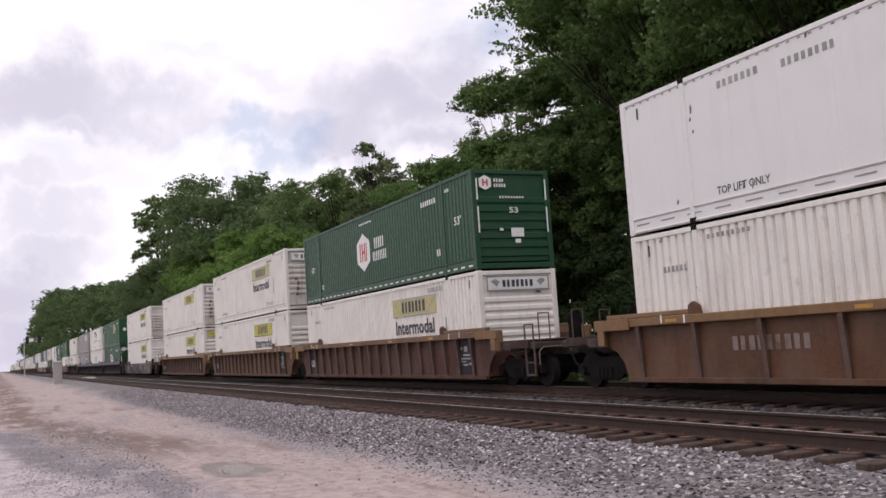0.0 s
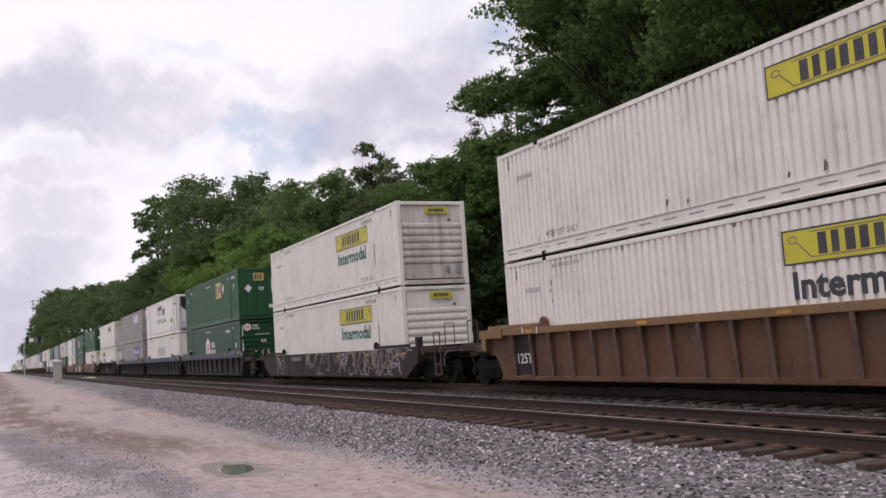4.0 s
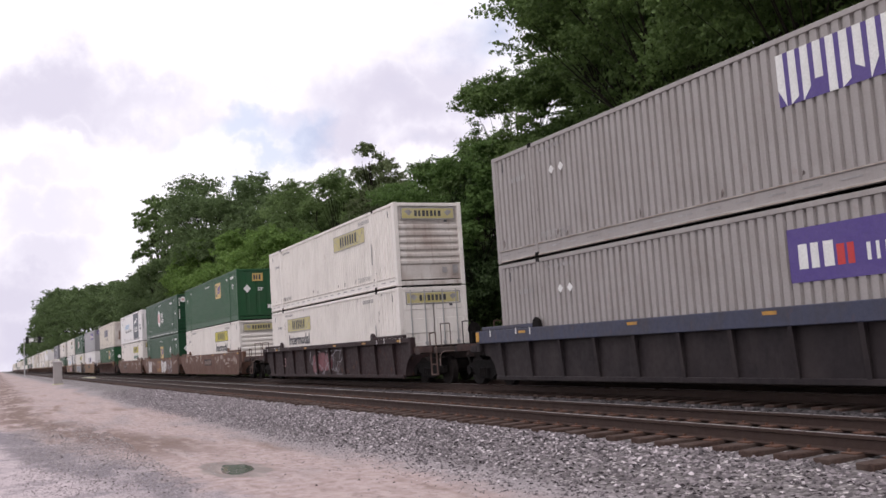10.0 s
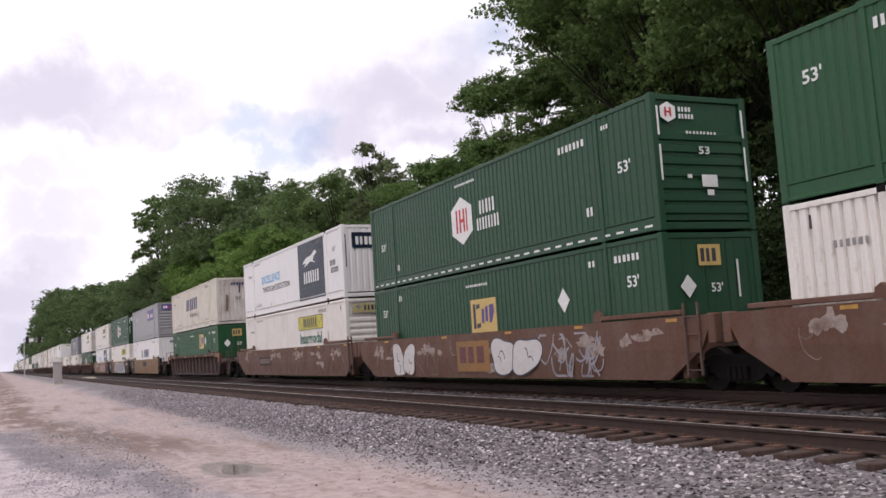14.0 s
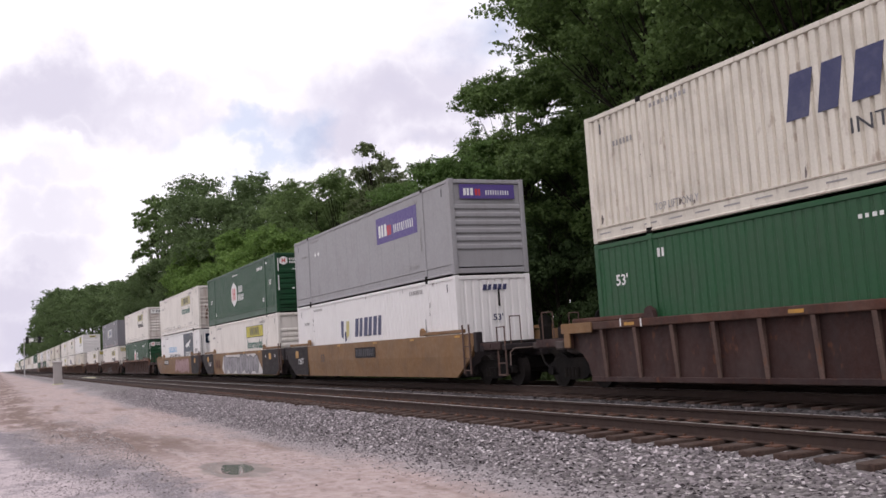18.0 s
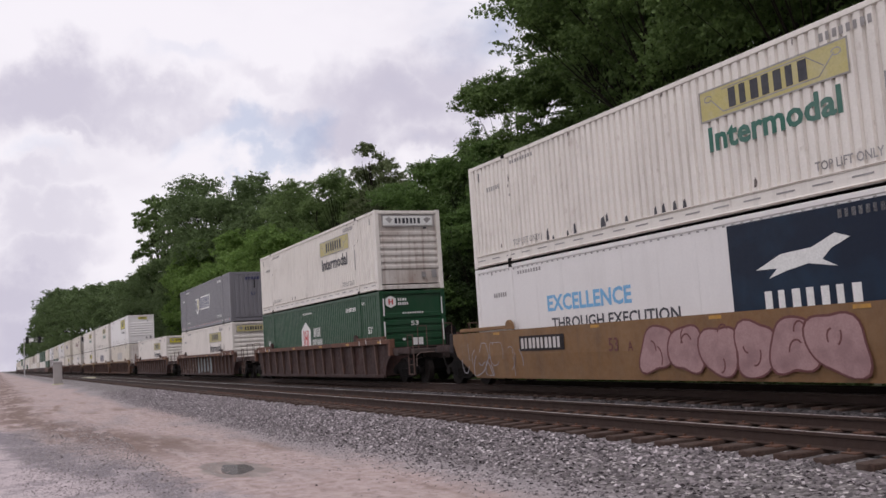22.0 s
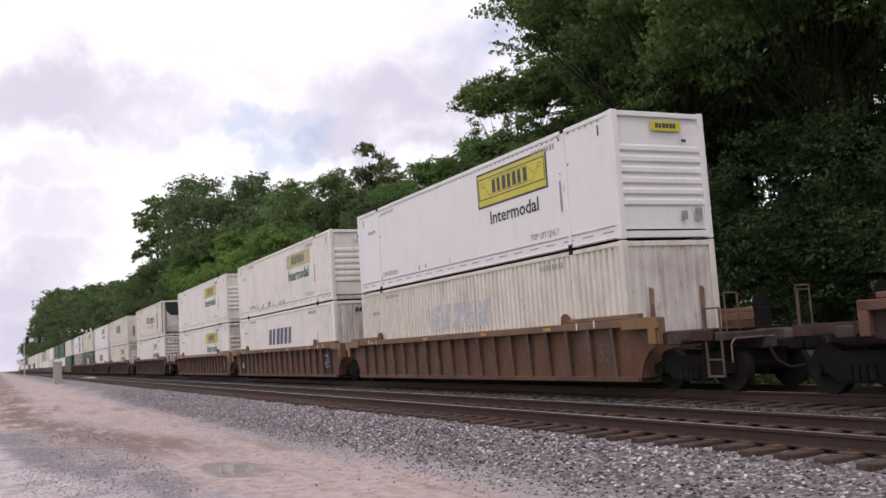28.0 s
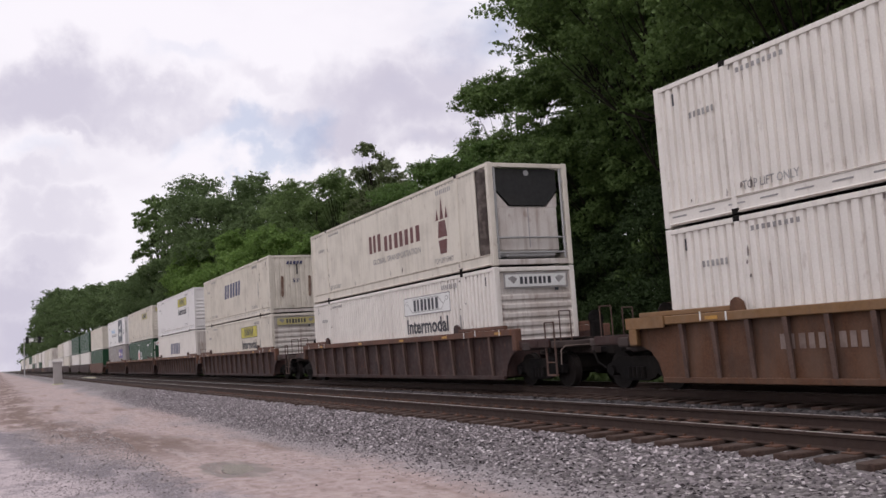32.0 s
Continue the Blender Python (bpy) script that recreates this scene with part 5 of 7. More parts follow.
def container(paint, side, end, label, marks=(), stains=0, simple=False, rail=None):
    """A fifty-three foot box: walls, roof, floor, posts, rails and castings."""
    rail = rail or paint
    box = tagged(new("shipping_container"), label, "container", group="containers on the train")
    body_x = HX - 0.80 if end == "reefer" else HX
    cut = 0.70 if end == "reefer" else 0.0
    for sgn in (-1, 1):
        part("side_panel", kept(("side_panel", side, cut, cut and sgn), lambda: side_wall(side, cut if sgn > 0 else 0.0, cut if sgn < 0 else 0.0), paint), box, pose(0, sgn * (HY - RECESS), 0, 0, 0, 0 if sgn < 0 else 180))
        part("top_rail", kept("top_rail", lambda: Shape().box(-HX + 0.1, HX - 0.1, -0.055, 0.055, HEIGHT - 0.115, HEIGHT - 0.012, 0.012), rail), box, pose(0, sgn * (HY - 0.057), 0))
        part("bottom_rail", kept("bottom_rail", rail_shape, rail), box, pose(0, sgn * HY, 0, 0, 0, 0 if sgn < 0 else 180))
        if not simple:
            for x in (-LIFT, LIFT):
                post = part("lifting_post", kept("lifting_post", lambda: Shape().box(-0.065, 0.065, -0.05, 0.05, 0.03, HEIGHT - 0.02, 0.012), rail), box, pose(x, sgn * (HY - 0.046), 0))
                for z in (0.0, HEIGHT - 0.105):
                    part("casting", kept("casting", lambda: Shape().box(-0.085, 0.085, -0.055, 0.055, 0, 0.118, 0.012), IRON if paint not in (HUBGREEN, EMPGREEN) else paint), post, pose(0, -sgn * 0.0 - 0.0, z))
        for x in (-HX, HX):
            part("corner_post", kept("corner_post", lambda: Shape().box(-0.085, 0.085, -0.08, 0.08, 0.0, HEIGHT, 0.014), rail), box, pose(x - math.copysign(0.085, x), sgn * (HY - 0.080), 0))
    part("roof", kept(("roof", body_x), lambda: Shape().box(-HX + 0.05, body_x - 0.05, -HY + 0.05, HY - 0.05, HEIGHT - 0.05, HEIGHT - 0.02, 0.004), paint), box)
    part("floor", kept("floor", lambda: Shape().box(-HX + 0.1, HX - 0.1, -HY + 0.1, HY - 0.1, 0.06, 0.16), IRON), box)
    for x, name in ((HX, "front"), (-HX, "rear")):
        part(name + "_header", kept("header", lambda: Shape().box(-0.06, 0.06, -HY + 0.16, HY - 0.16, HEIGHT - 0.14, HEIGHT - 0.02, 0.012), rail), box, pose(x - math.copysign(0.066, x), 0, 0))
        part(name + "_sill", kept("sill", lambda: Shape().box(-0.06, 0.06, -HY + 0.16, HY - 0.16, 0.02, 0.17, 0.012), DIRTYEND if paint in (WHITE, CREAM) else rail), box, pose(x - math.copysign(0.066, x), 0, 0))
    part("rear_wall", kept(("rear_wall",), lambda: end_wall("flat"), paint), box, pose(-HX + 0.02, 0, 0, 0, 0, 180))
    if end == "reefer":
        # on cream boxes the dark of the open recess is in the bulkhead's colour
        part("bulkhead", kept("bulkhead", lambda: Shape().box(HX - 0.86, HX - 0.80, -HY + 0.06, HY - 0.06, 0.2, HEIGHT - 0.05), paint if paint is WHITE else SCUFFRECESS), box)
    elif end == "doors":
        for sgn in (-1, 1):
            d = part("door", kept(("door", sgn), lambda: door_leaf(sgn), paint), box, pose(HX, 0, 0))
            for y in (0.34, 0.86):
                part("lock_rod", kept("lock_rod", lambda: Shape().tube((0.03, 0, 0.2), (0.03, 0, HEIGHT - 0.12), 0.02, 6).box(0.0, 0.05, -0.05, 0.05, 0.9, 1.0), GALV), d, pose(0, sgn * y, 0))
    else:
        part("front_wall", kept(("front_wall", end), lambda: end_wall(end), DIRTYEND if stains or (paint in (WHITE, CREAM) and len(BOXES) % 2) else paint), box, pose(HX - 0.03, 0, 0))
    for i in range(stains):
        # rust run from rib to rib in two columns
        for col, y in enumerate((-0.86, 0.62)):
            k = i + 2 * col
            w, h = 0.20 - 0.02 * (k % 4), 0.17 + 0.03 * (k % 3)
            mark(box, "rust_stain", ("smear", k), [[(0, 0.02), (w * 0.4, 0), (w, 0.03), (w * 0.9, h * 0.6), (w * 0.55, h), (w * 0.2, h * 0.8)]], RUSTSTREAK, "end", y + 0.04 * (k % 3), 0.64 + i * 0.245, 0.0)
    if side == "plain" and not simple:
        # dots painted dark for the shaded rib ends below the top rail
        mark(box, "rivet_strip", "top", [[(0.24 * i, 0), (0.24 * i + 0.07, 0), (0.24 * i + 0.07, 0.035), (0.24 * i, 0.035)] for i in range(int((body_x + HX - 0.4) / 0.24))], FADEINK, "side", 0.2, HEIGHT - 0.165, 0.004)
    for fn in marks:
        fn(box)
    if not simple and paint in (WHITE, CREAM, WARMGREY, CLEAN):
        scuffs(box, len(BOXES) % 5)
        part("rail_grime", kept("rail_grime", lambda: Shape().box(-HX + 0.2, HX - 0.2, -0.003, 0.0, 0.317, 0.330).box(-HX + 0.2, HX - 0.2, -0.003, 0.0, 0.034, 0.056), RAILGRIME), box, pose(0, -HY, 0), "brown grime on the rail flanges")
    BOXES.append(box)
    return box


def handle_marks(box):
    """The open-door hooks and scuffs on the side near the leading end."""
    mark(box, "side_scuff", "post", rect(0.07, 0.75), FADEINK, "side", 13.85, 0.95, 0.012)
    mark(box, "side_scuff", "slot", rect(0.05, 0.24), INK, "side", 15.55, 2.42, 0.006)
    mark(box, "side_scuff", "slot", rect(0.05, 0.24), INK, "side", 0.55, 2.42, 0.006)
    slots = [[(0.8 * i, 0), (0.8 * i + 0.42, 0), (0.8 * i + 0.42, 0.03), (0.8 * i, 0.03)] for i in range(20)]
    mark(box, "slot_strip", "row", slots, FADEINK, "side", 0.25, 0.185, 0.003)


def jb(yellow=FADEDYEL, text="Intermodal", textmat=INK, small_end=False, end=FADEDYEL, sx=9.75, tall=False):
    return lambda b: (haulier_sign(b, yellow, text, textmat, sx, 1.86, end, small_end=small_end, tall=tall), handle_marks(b), lift_words(b, FADEINK))


# ---- well cars ----
TRUCK_X, FLOOR = 9.67, 0.355     # truck centre from the well's middle; floor of the well above the rail


def wheelset_shape():
    s = Shape().tube((0, -1.02, 0), (0, 1.02, 0), 0.075, 10)
    for sgn in (-1, 1):
        s.tube((0, sgn * 0.69, 0), (0, sgn * 0.82, 0), 0.42, 28)
        s.tube((0, sgn * 0.655, 0), (0, sgn * 0.69, 0), 0.448, 28)
        s.tube((0, sgn * 0.82, 0), (0, sgn * 0.845, 0), 0.34, 20, 0.16)
        for i in range(3):
            a = 2 * math.pi * i / 3
            s.box(0.2 * math.cos(a) - 0.03, 0.2 * math.cos(a) + 0.03, min(sgn * 0.82, sgn * 0.85), max(sgn * 0.82, sgn * 0.85), 0.2 * math.sin(a) - 0.03, 0.2 * math.sin(a) + 0.03)
    return s


def side_frame_shape():
    arch = [(-1.12, 0.36), (-0.68, 0.36), (-0.60, 0.28), (-0.34, 0.20), (0.34, 0.20), (0.60, 0.28), (0.68, 0.36), (1.12, 0.36), (1.12, 0.54), (0.62, 0.72), (-0.62, 0.72), (-1.12, 0.54)]
    s = Shape().prism([(x, z) for x, z in arch], 1, -0.07, 0.07)
    for x in (-0.89, 0.89):
        s.tube((x, -0.14, 0.42), (x, 0.10, 0.42), 0.115, 12)
    for x in (-0.22, -0.07, 0.08, 0.23):
        s.tube((x, -0.09, 0.26), (x, -0.09, 0.50), 0.065, 8)
    return s


WHEELSETS = {-1: [], 1: []}


def add_truck(car, x):
    t = part("truck", kept("truck", lambda: Shape().box(-0.2, 0.2, -1.0, 1.0, 0.45, 0.66, 0.03).box(-0.3, 0.3, -0.32, 0.32, 0.62, 0.82, 0.03).box(-1.0, 1.0, -0.06, 0.06, 0.30, 0.36), IRON), car, pose(x, 0, 0), "dark two-axle truck")
    for sgn in (-1, 1):
        part("side_frame", kept("side_frame", side_frame_shape, IRON), t, pose(0, sgn * 1.0, 0, 0, 0, 0 if sgn < 0 else 180))
        WHEELSETS[sgn].append(part("wheelset", kept("wheelset", wheelset_shape, WHEEL), t, pose(sgn * 0.89, 0, 0.42)))


def stanchion():
    s = Shape()
    for y in (-0.16, 0.16):
        s.tube((0, y, 1.1), (0, y, 1.88), 0.016, 6)
    return s.tube((0, -0.16, 1.88), (0, 0.16, 1.88), 0.016, 6)


def ladder():
    s = Shape()
    for x in (-0.2, 0.2):
        s.box(x - 0.02, x + 0.02, -0.02, 0.02, 0.35, 1.75)
    for i in range(4):
        s.tube((-0.2, 0, 0.45 + 0.34 * i), (0.2, 0, 0.45 + 0.34 * i), 0.014, 6)
    return s


def spray(car, seed, x0, x1, fill, edge, back=None, side_y=-1.48, z0=0.30, z1=1.36, letters=6):
    """Sprayed swollen shapes without meaning, lapping over one another, with dark outlines and inner strokes."""
    rnd = random.Random(seed)

    def blob(cx, cz, rx, rz, k, lean, grow):
        out = []
        for i in range(30):
            a = 2 * math.pi * i / 30
            c, q = math.cos(a), math.sin(a)
            r = (abs(c) ** 3.2 + abs(q) ** 3.2) ** (-1 / 3.2) * (1 + 0.10 * math.sin(2 * a + k) + 0.10 * math.sin(3 * a + 2.1 * k))
            z = cz + (rz * r + grow) * q
            out.append((cx + (rx * r + grow) * c + lean * (z - cz), min(z1 + grow, max(z0, z))))
        return out
    step = (x1 - x0) / letters
    body, outline, line = Shape(), Shape(), Shape()
    for i in range(letters):
        cx, cz = x0 + (i + 0.5) * step, (z0 + z1) / 2 + rnd.uniform(-0.05, 0.05)
        k, lean, d = rnd.uniform(0, 6), rnd.uniform(-0.2, 0.25), 0.003 * i
        rx, rz = step * rnd.uniform(0.50, 0.62), (z1 - z0) * rnd.uniform(0.42, 0.50)
        outline.prism(blob(cx, cz, rx, rz, k, lean, 0.02), 2, d, d + 0.001)
        body.prism(blob(cx, cz, rx, rz, k, lean, -0.025), 2, d + 0.001, d + 0.002)
        for j in range(2):
            a0, turn = rnd.uniform(0, 6.28), rnd.uniform(1.5, 3.2)
            px, pz, rr = cx + rnd.uniform(-0.2, 0.2) * step, cz + rnd.uniform(-0.25, 0.25) * (z1 - z0), rnd.uniform(0.12, 0.24)
            for m, quad in enumerate(ribbon([(px + rr * 0.7 * math.cos(a0 + turn * t / 7), pz + rr * math.sin(a0 + turn * t / 7)) for t in range(8)], 0.035)):
                line.prism(quad, 2, d + 0.002, d + 0.0026 + 0.0002 * j + 0.0001 * (m % 2))
    if back is not None:
        part("graffiti_splash", flat([[(x0 - 0.5, z0 + 0.3), (x0 - 0.1, z1 - 0.1), (x0 + 0.5, z1), (x1 - 0.6, z1), (x1 + 0.1, z1 - 0.35), (x1 + 0.9, z0 + 0.05), (x1 + 0.3, z0), (x0, z0)]], 0.002).mesh("graffiti_splash", back), car, pose(0, side_y - 0.002, 0, 90))
    part("graffiti_outline", outline.mesh("graffiti_outline", edge), car, pose(0, side_y - 0.005, 0, 90), "dark sprayed outlines")["kind"] = "stuff"
    part("graffiti_body", body.mesh("graffiti_body", fill), car, pose(0, side_y - 0.005, 0, 90), "sprayed graffiti")["kind"] = "stuff"
    part("graffiti_line", line.mesh("graffiti_line", edge), car, pose(0, side_y - 0.005, 0, 90))["kind"] = "stuff"


def smears(car, seed, x0, x1, mat, n=14, side_y=-1.48, z1=1.3, w=0.03):
    """Loose sprayed strokes and scratches on the side, no signs."""
    rnd = random.Random(seed)
    shape = Shape()
    for i in range(n):
        cx, cz, a = rnd.uniform(x0, x1), rnd.uniform(0.5, z1 - 0.15), rnd.uniform(0, 6.28)
        bend, pts = rnd.uniform(-0.32, 0.32), []
        for j in range(rnd.randint(7, 19)):
            pts.append((cx, min(z1, max(0.32, cz))))
            cx += 0.085 * math.cos(a) * 0.7
            cz += 0.085 * math.sin(a)
            a += bend + rnd.uniform(-0.25, 0.25)
        for j, quad in enumerate(ribbon(pts, w * rnd.uniform(0.5, 1.5))):
            shape.prism(quad, 2, 0.0, 0.001 + 0.0001 * i + 0.00005 * (j % 2))
    part("worn_paint", shape.mesh("worn_paint", mat), car, pose(0, side_y - 0.002, 0, 90), "loose pale strokes")["kind"] = "stuff"


def flakes(*spots):
    """Clusters of ragged pale paint left on the side, each round (x, z) with its half width."""
    def fn(car):
        rnd = random.Random(len(spots) * 7 + 3)
        shape = Shape()
        for k, (cx, cz, r) in enumerate(spots):
            for i in range(7):
                x, z = cx + rnd.gauss(0, 0.45) * r, cz + rnd.gauss(0, 0.14)
                w, h = r * rnd.uniform(0.12, 0.34), rnd.uniform(0.05, 0.17)
                pts = []
                for j in range(13):
                    a, q = 2 * math.pi * j / 13, rnd.uniform(0.55, 1.15)
                    pts.append((x + w * q * math.cos(a), min(1.47, max(0.32, z + h * q * math.sin(a)))))
                shape.prism(pts, 2, 0.0, 0.001 + 0.0002 * i + 0.00003 * k)
        part("flaked_paint", shape.mesh("flaked_paint", FLAKED), car, pose(0, -1.482, 0, 90), "ragged remains of pale paint")["kind"] = "stuff"
    return fn


def side_sill(style):
    """The long side of the well on -y, outside at y = -1.48 for plate sides."""
    s = Shape()
    if style == "plate":
        # bent plate with a sloped lower half, cut back at the trucks
        top, mid, low = 1.50, 0.86, 0.24
        xs_top, xs_mid, xs_low = 9.55, 9.2, 8.1
        v = []
        for y in (-1.48, -1.40):
            v += [(-xs_top, y, top), (xs_top, y, top), (xs_mid, y, mid), (xs_low, y + 0.045, low), (-xs_low, y + 0.045, low), (-xs_mid, y, mid)]
        s.add(v, [(0, 1, 2, 5), (5, 2, 3, 4), (11, 8, 7, 6), (10, 9, 8, 11), (0, 6, 7, 1), (1, 7, 8, 2), (2, 8, 9, 3), (3, 9, 10, 4), (4, 10, 11, 5), (5, 11, 6, 0)])
    elif style == "low":
        top, low = 1.18, 0.22
        v = []
        for y in (-1.48, -1.40):
            v += [(-9.5, y, top), (9.5, y, top), (9.5, y, 0.72), (8.5, y, low), (-8.5, y, low), (-9.5, y, 0.72)]
        s.add(v, [(0, 1, 2, 3, 4, 5), (11, 10, 9, 8, 7, 6)] + [(i, (i + 1) % 6, 6 + (i + 1) % 6, 6 + i) for i in range(6)])
    else:
        arch = [(-9.24, 1.36), (9.24, 1.36), (9.24, 0.96), (9.02, 0.93), (8.78, 0.82), (8.56, 0.60), (8.42, 0.22), (-8.42, 0.22), (-8.56, 0.60), (-8.78, 0.82), (-9.02, 0.93), (-9.24, 0.96)]
        s.prism([(x, z) for x, z in arch], 1, -1.36, -1.32)
    return s


def well_car(style, paint, label, front_joint, rear_joint, rib_gap=1.2, chord=None, extras=(), simple=False):
    """One well of a double-stack car. front_joint, rear_joint: shared truck with the next well (True) or a coupler."""
    chord = chord or paint
    car = tagged(new("well_car"), label, "railway car", group="well cars of the train")
    top = 1.18 if style == "low" else 1.50
    for sgn in (-1, 1):
        turn = 0 if sgn < 0 else 180
        part("side_sill", kept(("side_sill", style), lambda: side_sill(style), paint), car, pose(0, 0, 0, 0, 0, turn))
        if style in ("ribbed", "banded"):
            ch = 0.17 if style == "ribbed" else 0.34
            part("top_chord", kept(("top_chord", style), lambda: Shape().box(-9.28, 9.28, -1.50, -1.31, 1.525 - ch, 1.525, 0.015), chord), car, pose(0, 0, 0, 0, 0, turn))
            part("bottom_chord", kept("bottom_chord", lambda: Shape().box(-8.4, 8.4, -1.42, -1.31, 0.19, 0.30, 0.012), paint), car, pose(0, 0, 0, 0, 0, turn))
            if not simple:
                zt = 1.525 - ch
                n = int(16.0 / rib_gap)
                for i in range(n + 1):
                    x = -n * rib_gap / 2 + i * rib_gap
                    part("rib", kept(("rib", style), lambda: Shape().prism([(-1.36, 0.25), (-1.40, 0.26), (-1.48, zt), (-1.36, zt)], 0, -0.012, 0.012).prism([(-1.40, 0.26), (-1.415, 0.26), (-1.495, zt), (-1.48, zt)], 0, -0.05, 0.05), RIBWEARLIT if paint in (BROWN, ORANGE, PLUM) else paint), car, pose(x, 0, 0) if sgn < 0 else pose(x, 0, 0, 0, 0, 180))
        if not simple:
            for x in (-7.6, 7.3):
                part("end_guide", kept(("end_guide", top), lambda: Shape().box(-1.35, 1.35, -1.47, -1.33, top + 0.03, top + 0.13, 0.015), chord), car, pose(x * (1 if sgn < 0 else -1), 0, 0, 0, 0, turn))
            for x in (-6.1, 5.8):
                part("corner_guide", kept(("corner_guide", top), lambda: Shape().prism([(-0.16, top + 0.02), (0.16, top + 0.02), (0.12, top + 0.18), (-0.02, top + 0.27), (-0.14, top + 0.2)], 1, -1.46, -1.36), IRON if style in ("banded", "low") else paint), car, pose(x * (1 if sgn < 0 else -1), 0, 0, 0, 0, turn))
    part("well_floor", kept("well_floor", lambda: Shape().box(-8.4, 8.4, -1.30, 1.30, 0.26, FLOOR, 0.01), IRON), car)
    for d, joint in ((1, front_joint), (-1, rear_joint)):
        turn = 0 if d > 0 else 180
        part("end_bulkhead", kept("end_bulkhead", lambda: Shape().box(8.36, 8.48, -1.31, 1.31, 0.26, 1.22, 0.02), BLACKCAR if paint is TAN else paint), car, pose(0, 0, 0, 0, 0, turn))
        part("end_sill", kept(("end_sill", joint), lambda: Shape().box(8.48, 9.9 if joint else 11.05, -0.30, 0.30, 0.82, 1.16, 0.03).box(9.45, 9.85, -1.30, 1.30, 0.98, 1.18, 0.03) if joint else Shape().box(8.48, 11.05, -0.32, 0.32, 0.78, 1.16, 0.03).box(9.45, 9.85, -1.42, 1.42, 0.94, 1.16, 0.03).box(10.75, 11.0, -1.35, 1.35, 0.98, 1.14, 0.02), BLACKCAR if paint in (TAN, BLACKCAR) else SOOTSILL), car, pose(0, 0, 0, 0, 0, turn))
        if not simple:
            for y in (-1.4, 1.4):
                part("end_post", kept("end_post", lambda: Shape().box(-0.1, 0.1, -0.1, 0.1, 0.95, 1.52, 0.02), BLACKCAR if paint in (TAN, BLACKCAR) else chord), car, pose(d * (9.20 if style in ("ribbed", "banded") else 9.5), y, 0))
            if style == "banded":
                part("end_marker", kept("end_marker", lambda: Shape().box(-0.09, 0.09, -1.515, -1.5, 1.24, 1.50, 0.004), REFLECT), car, pose(d * 9.18, 0, 0))
            if paint in (ORANGE, BROWN) or chord is BROWN:
                for sgn in (-1, 1):
                    part("end_plate", kept("end_plate", lambda: Shape().box(-0.62, 0.62, -0.02, 0.02, 1.30, 1.535, 0.006).box(0.28, 0.52, -0.02, 0.02, 0.98, 1.30, 0.006), TAN), car, pose(d * 8.72, sgn * 1.522, 0, 0, 0, 0 if d > 0 else 180), "ochre end plate")
            if style in ("ribbed", "banded"):
                for i, x in enumerate((6.35, 7.05, 8.45)):
                    part("gauge_tick", kept("gauge_tick", lambda: flat(rect(0.045, 0.17), 0.003), MARKWHITE), car, pose(d * x, -1.507, 1.36 + 0.03 * (i % 2), 90))
        if not joint:
            part("coupler", kept("coupler", lambda: Shape().box(11.0, 11.42, -0.09, 0.09, 0.78, 0.96, 0.03).box(11.36, 11.72, -0.17, 0.15, 0.72, 1.02, 0.05), IRON), car, pose(0, 0, 0, 0, 0, turn))
            if not simple:
                part("walkway", kept("walkway", lambda: Shape().box(9.9, 10.75, -1.25, 1.25, 1.16, 1.20, 0.008), IRON), car, pose(0, 0, 0, 0, 0, turn))
                for y in (-0.95, 0.95):
                    part("hand_rail", kept("hand_rail", stanchion, IRON if style == "banded" else RIBWEARLIT), car, pose(d * 10.85, y, 0))
                part("brake_wheel", kept("brake_wheel", lambda: Shape().tube((0, 0, 1.1), (0, 0, 1.75), 0.09, 8).tube((-0.03, 0, 1.66), (0.02, 0, 1.66), 0.22, 16).box(-0.1, 0.1, -0.16, 0.16, 1.15, 1.6, 0.03), IRON), car, pose(d * 10.3, 0.35, 0))
                part("brake_rigging", kept("brake_rigging", lambda: Shape().box(9.95, 10.7, -0.62, 0.55, 0.42, 0.78, 0.04).tube((10.05, -0.95, 0.70), (10.65, -0.95, 0.70), 0.13, 10).tube((9.9, -1.1, 0.88), (11.0, -1.1, 0.88), 0.025, 6).box(10.2, 10.5, -1.22, -0.8, 0.84, 0.98, 0.02), IRON), car, pose(0, 0, 0, 0, 0, turn), "sooty brake cylinder and pipes")
                lever = Shape()
                for a, b in (((11.12, -0.2, 1.02), (11.12, -1.18, 1.02)), ((11.12, -1.18, 1.02), (11.18, -1.34, 0.92)), ((11.18, -1.34, 0.92), (11.2, -1.36, 0.58))):
                    lever.tube(a, b, 0.013, 6)
                part("uncoupling_lever", kept("uncoupling_lever", lambda: lever, WORN), car, pose(0, 0, 0, 0, 0, turn), "pale bent uncoupling lever")
                for y in (-1.37, 1.37):
                    part("platform_edge", kept("platform_edge", lambda: Shape().box(-0.72, 0.72, -0.03, 0.03, 1.00, 1.20, 0.01).box(-0.3, 0.2, -0.045, 0.045, 1.04, 1.16, 0.004), PLUM), car, pose(d * 10.02, y, 0))
                hose = Shape()
                pts = [(11.1, -0.35, 0.85), (11.3, -0.36, 0.55), (11.55, -0.30, 0.42), (11.8, -0.2, 0.45)]
                for a, b in zip(pts, pts[1:]):
                    hose.tube(a, b, 0.03, 6)
                part("air_hose", kept("air_hose", lambda: hose, IRON), car, pose(0, 0, 0, 0, 0, turn))
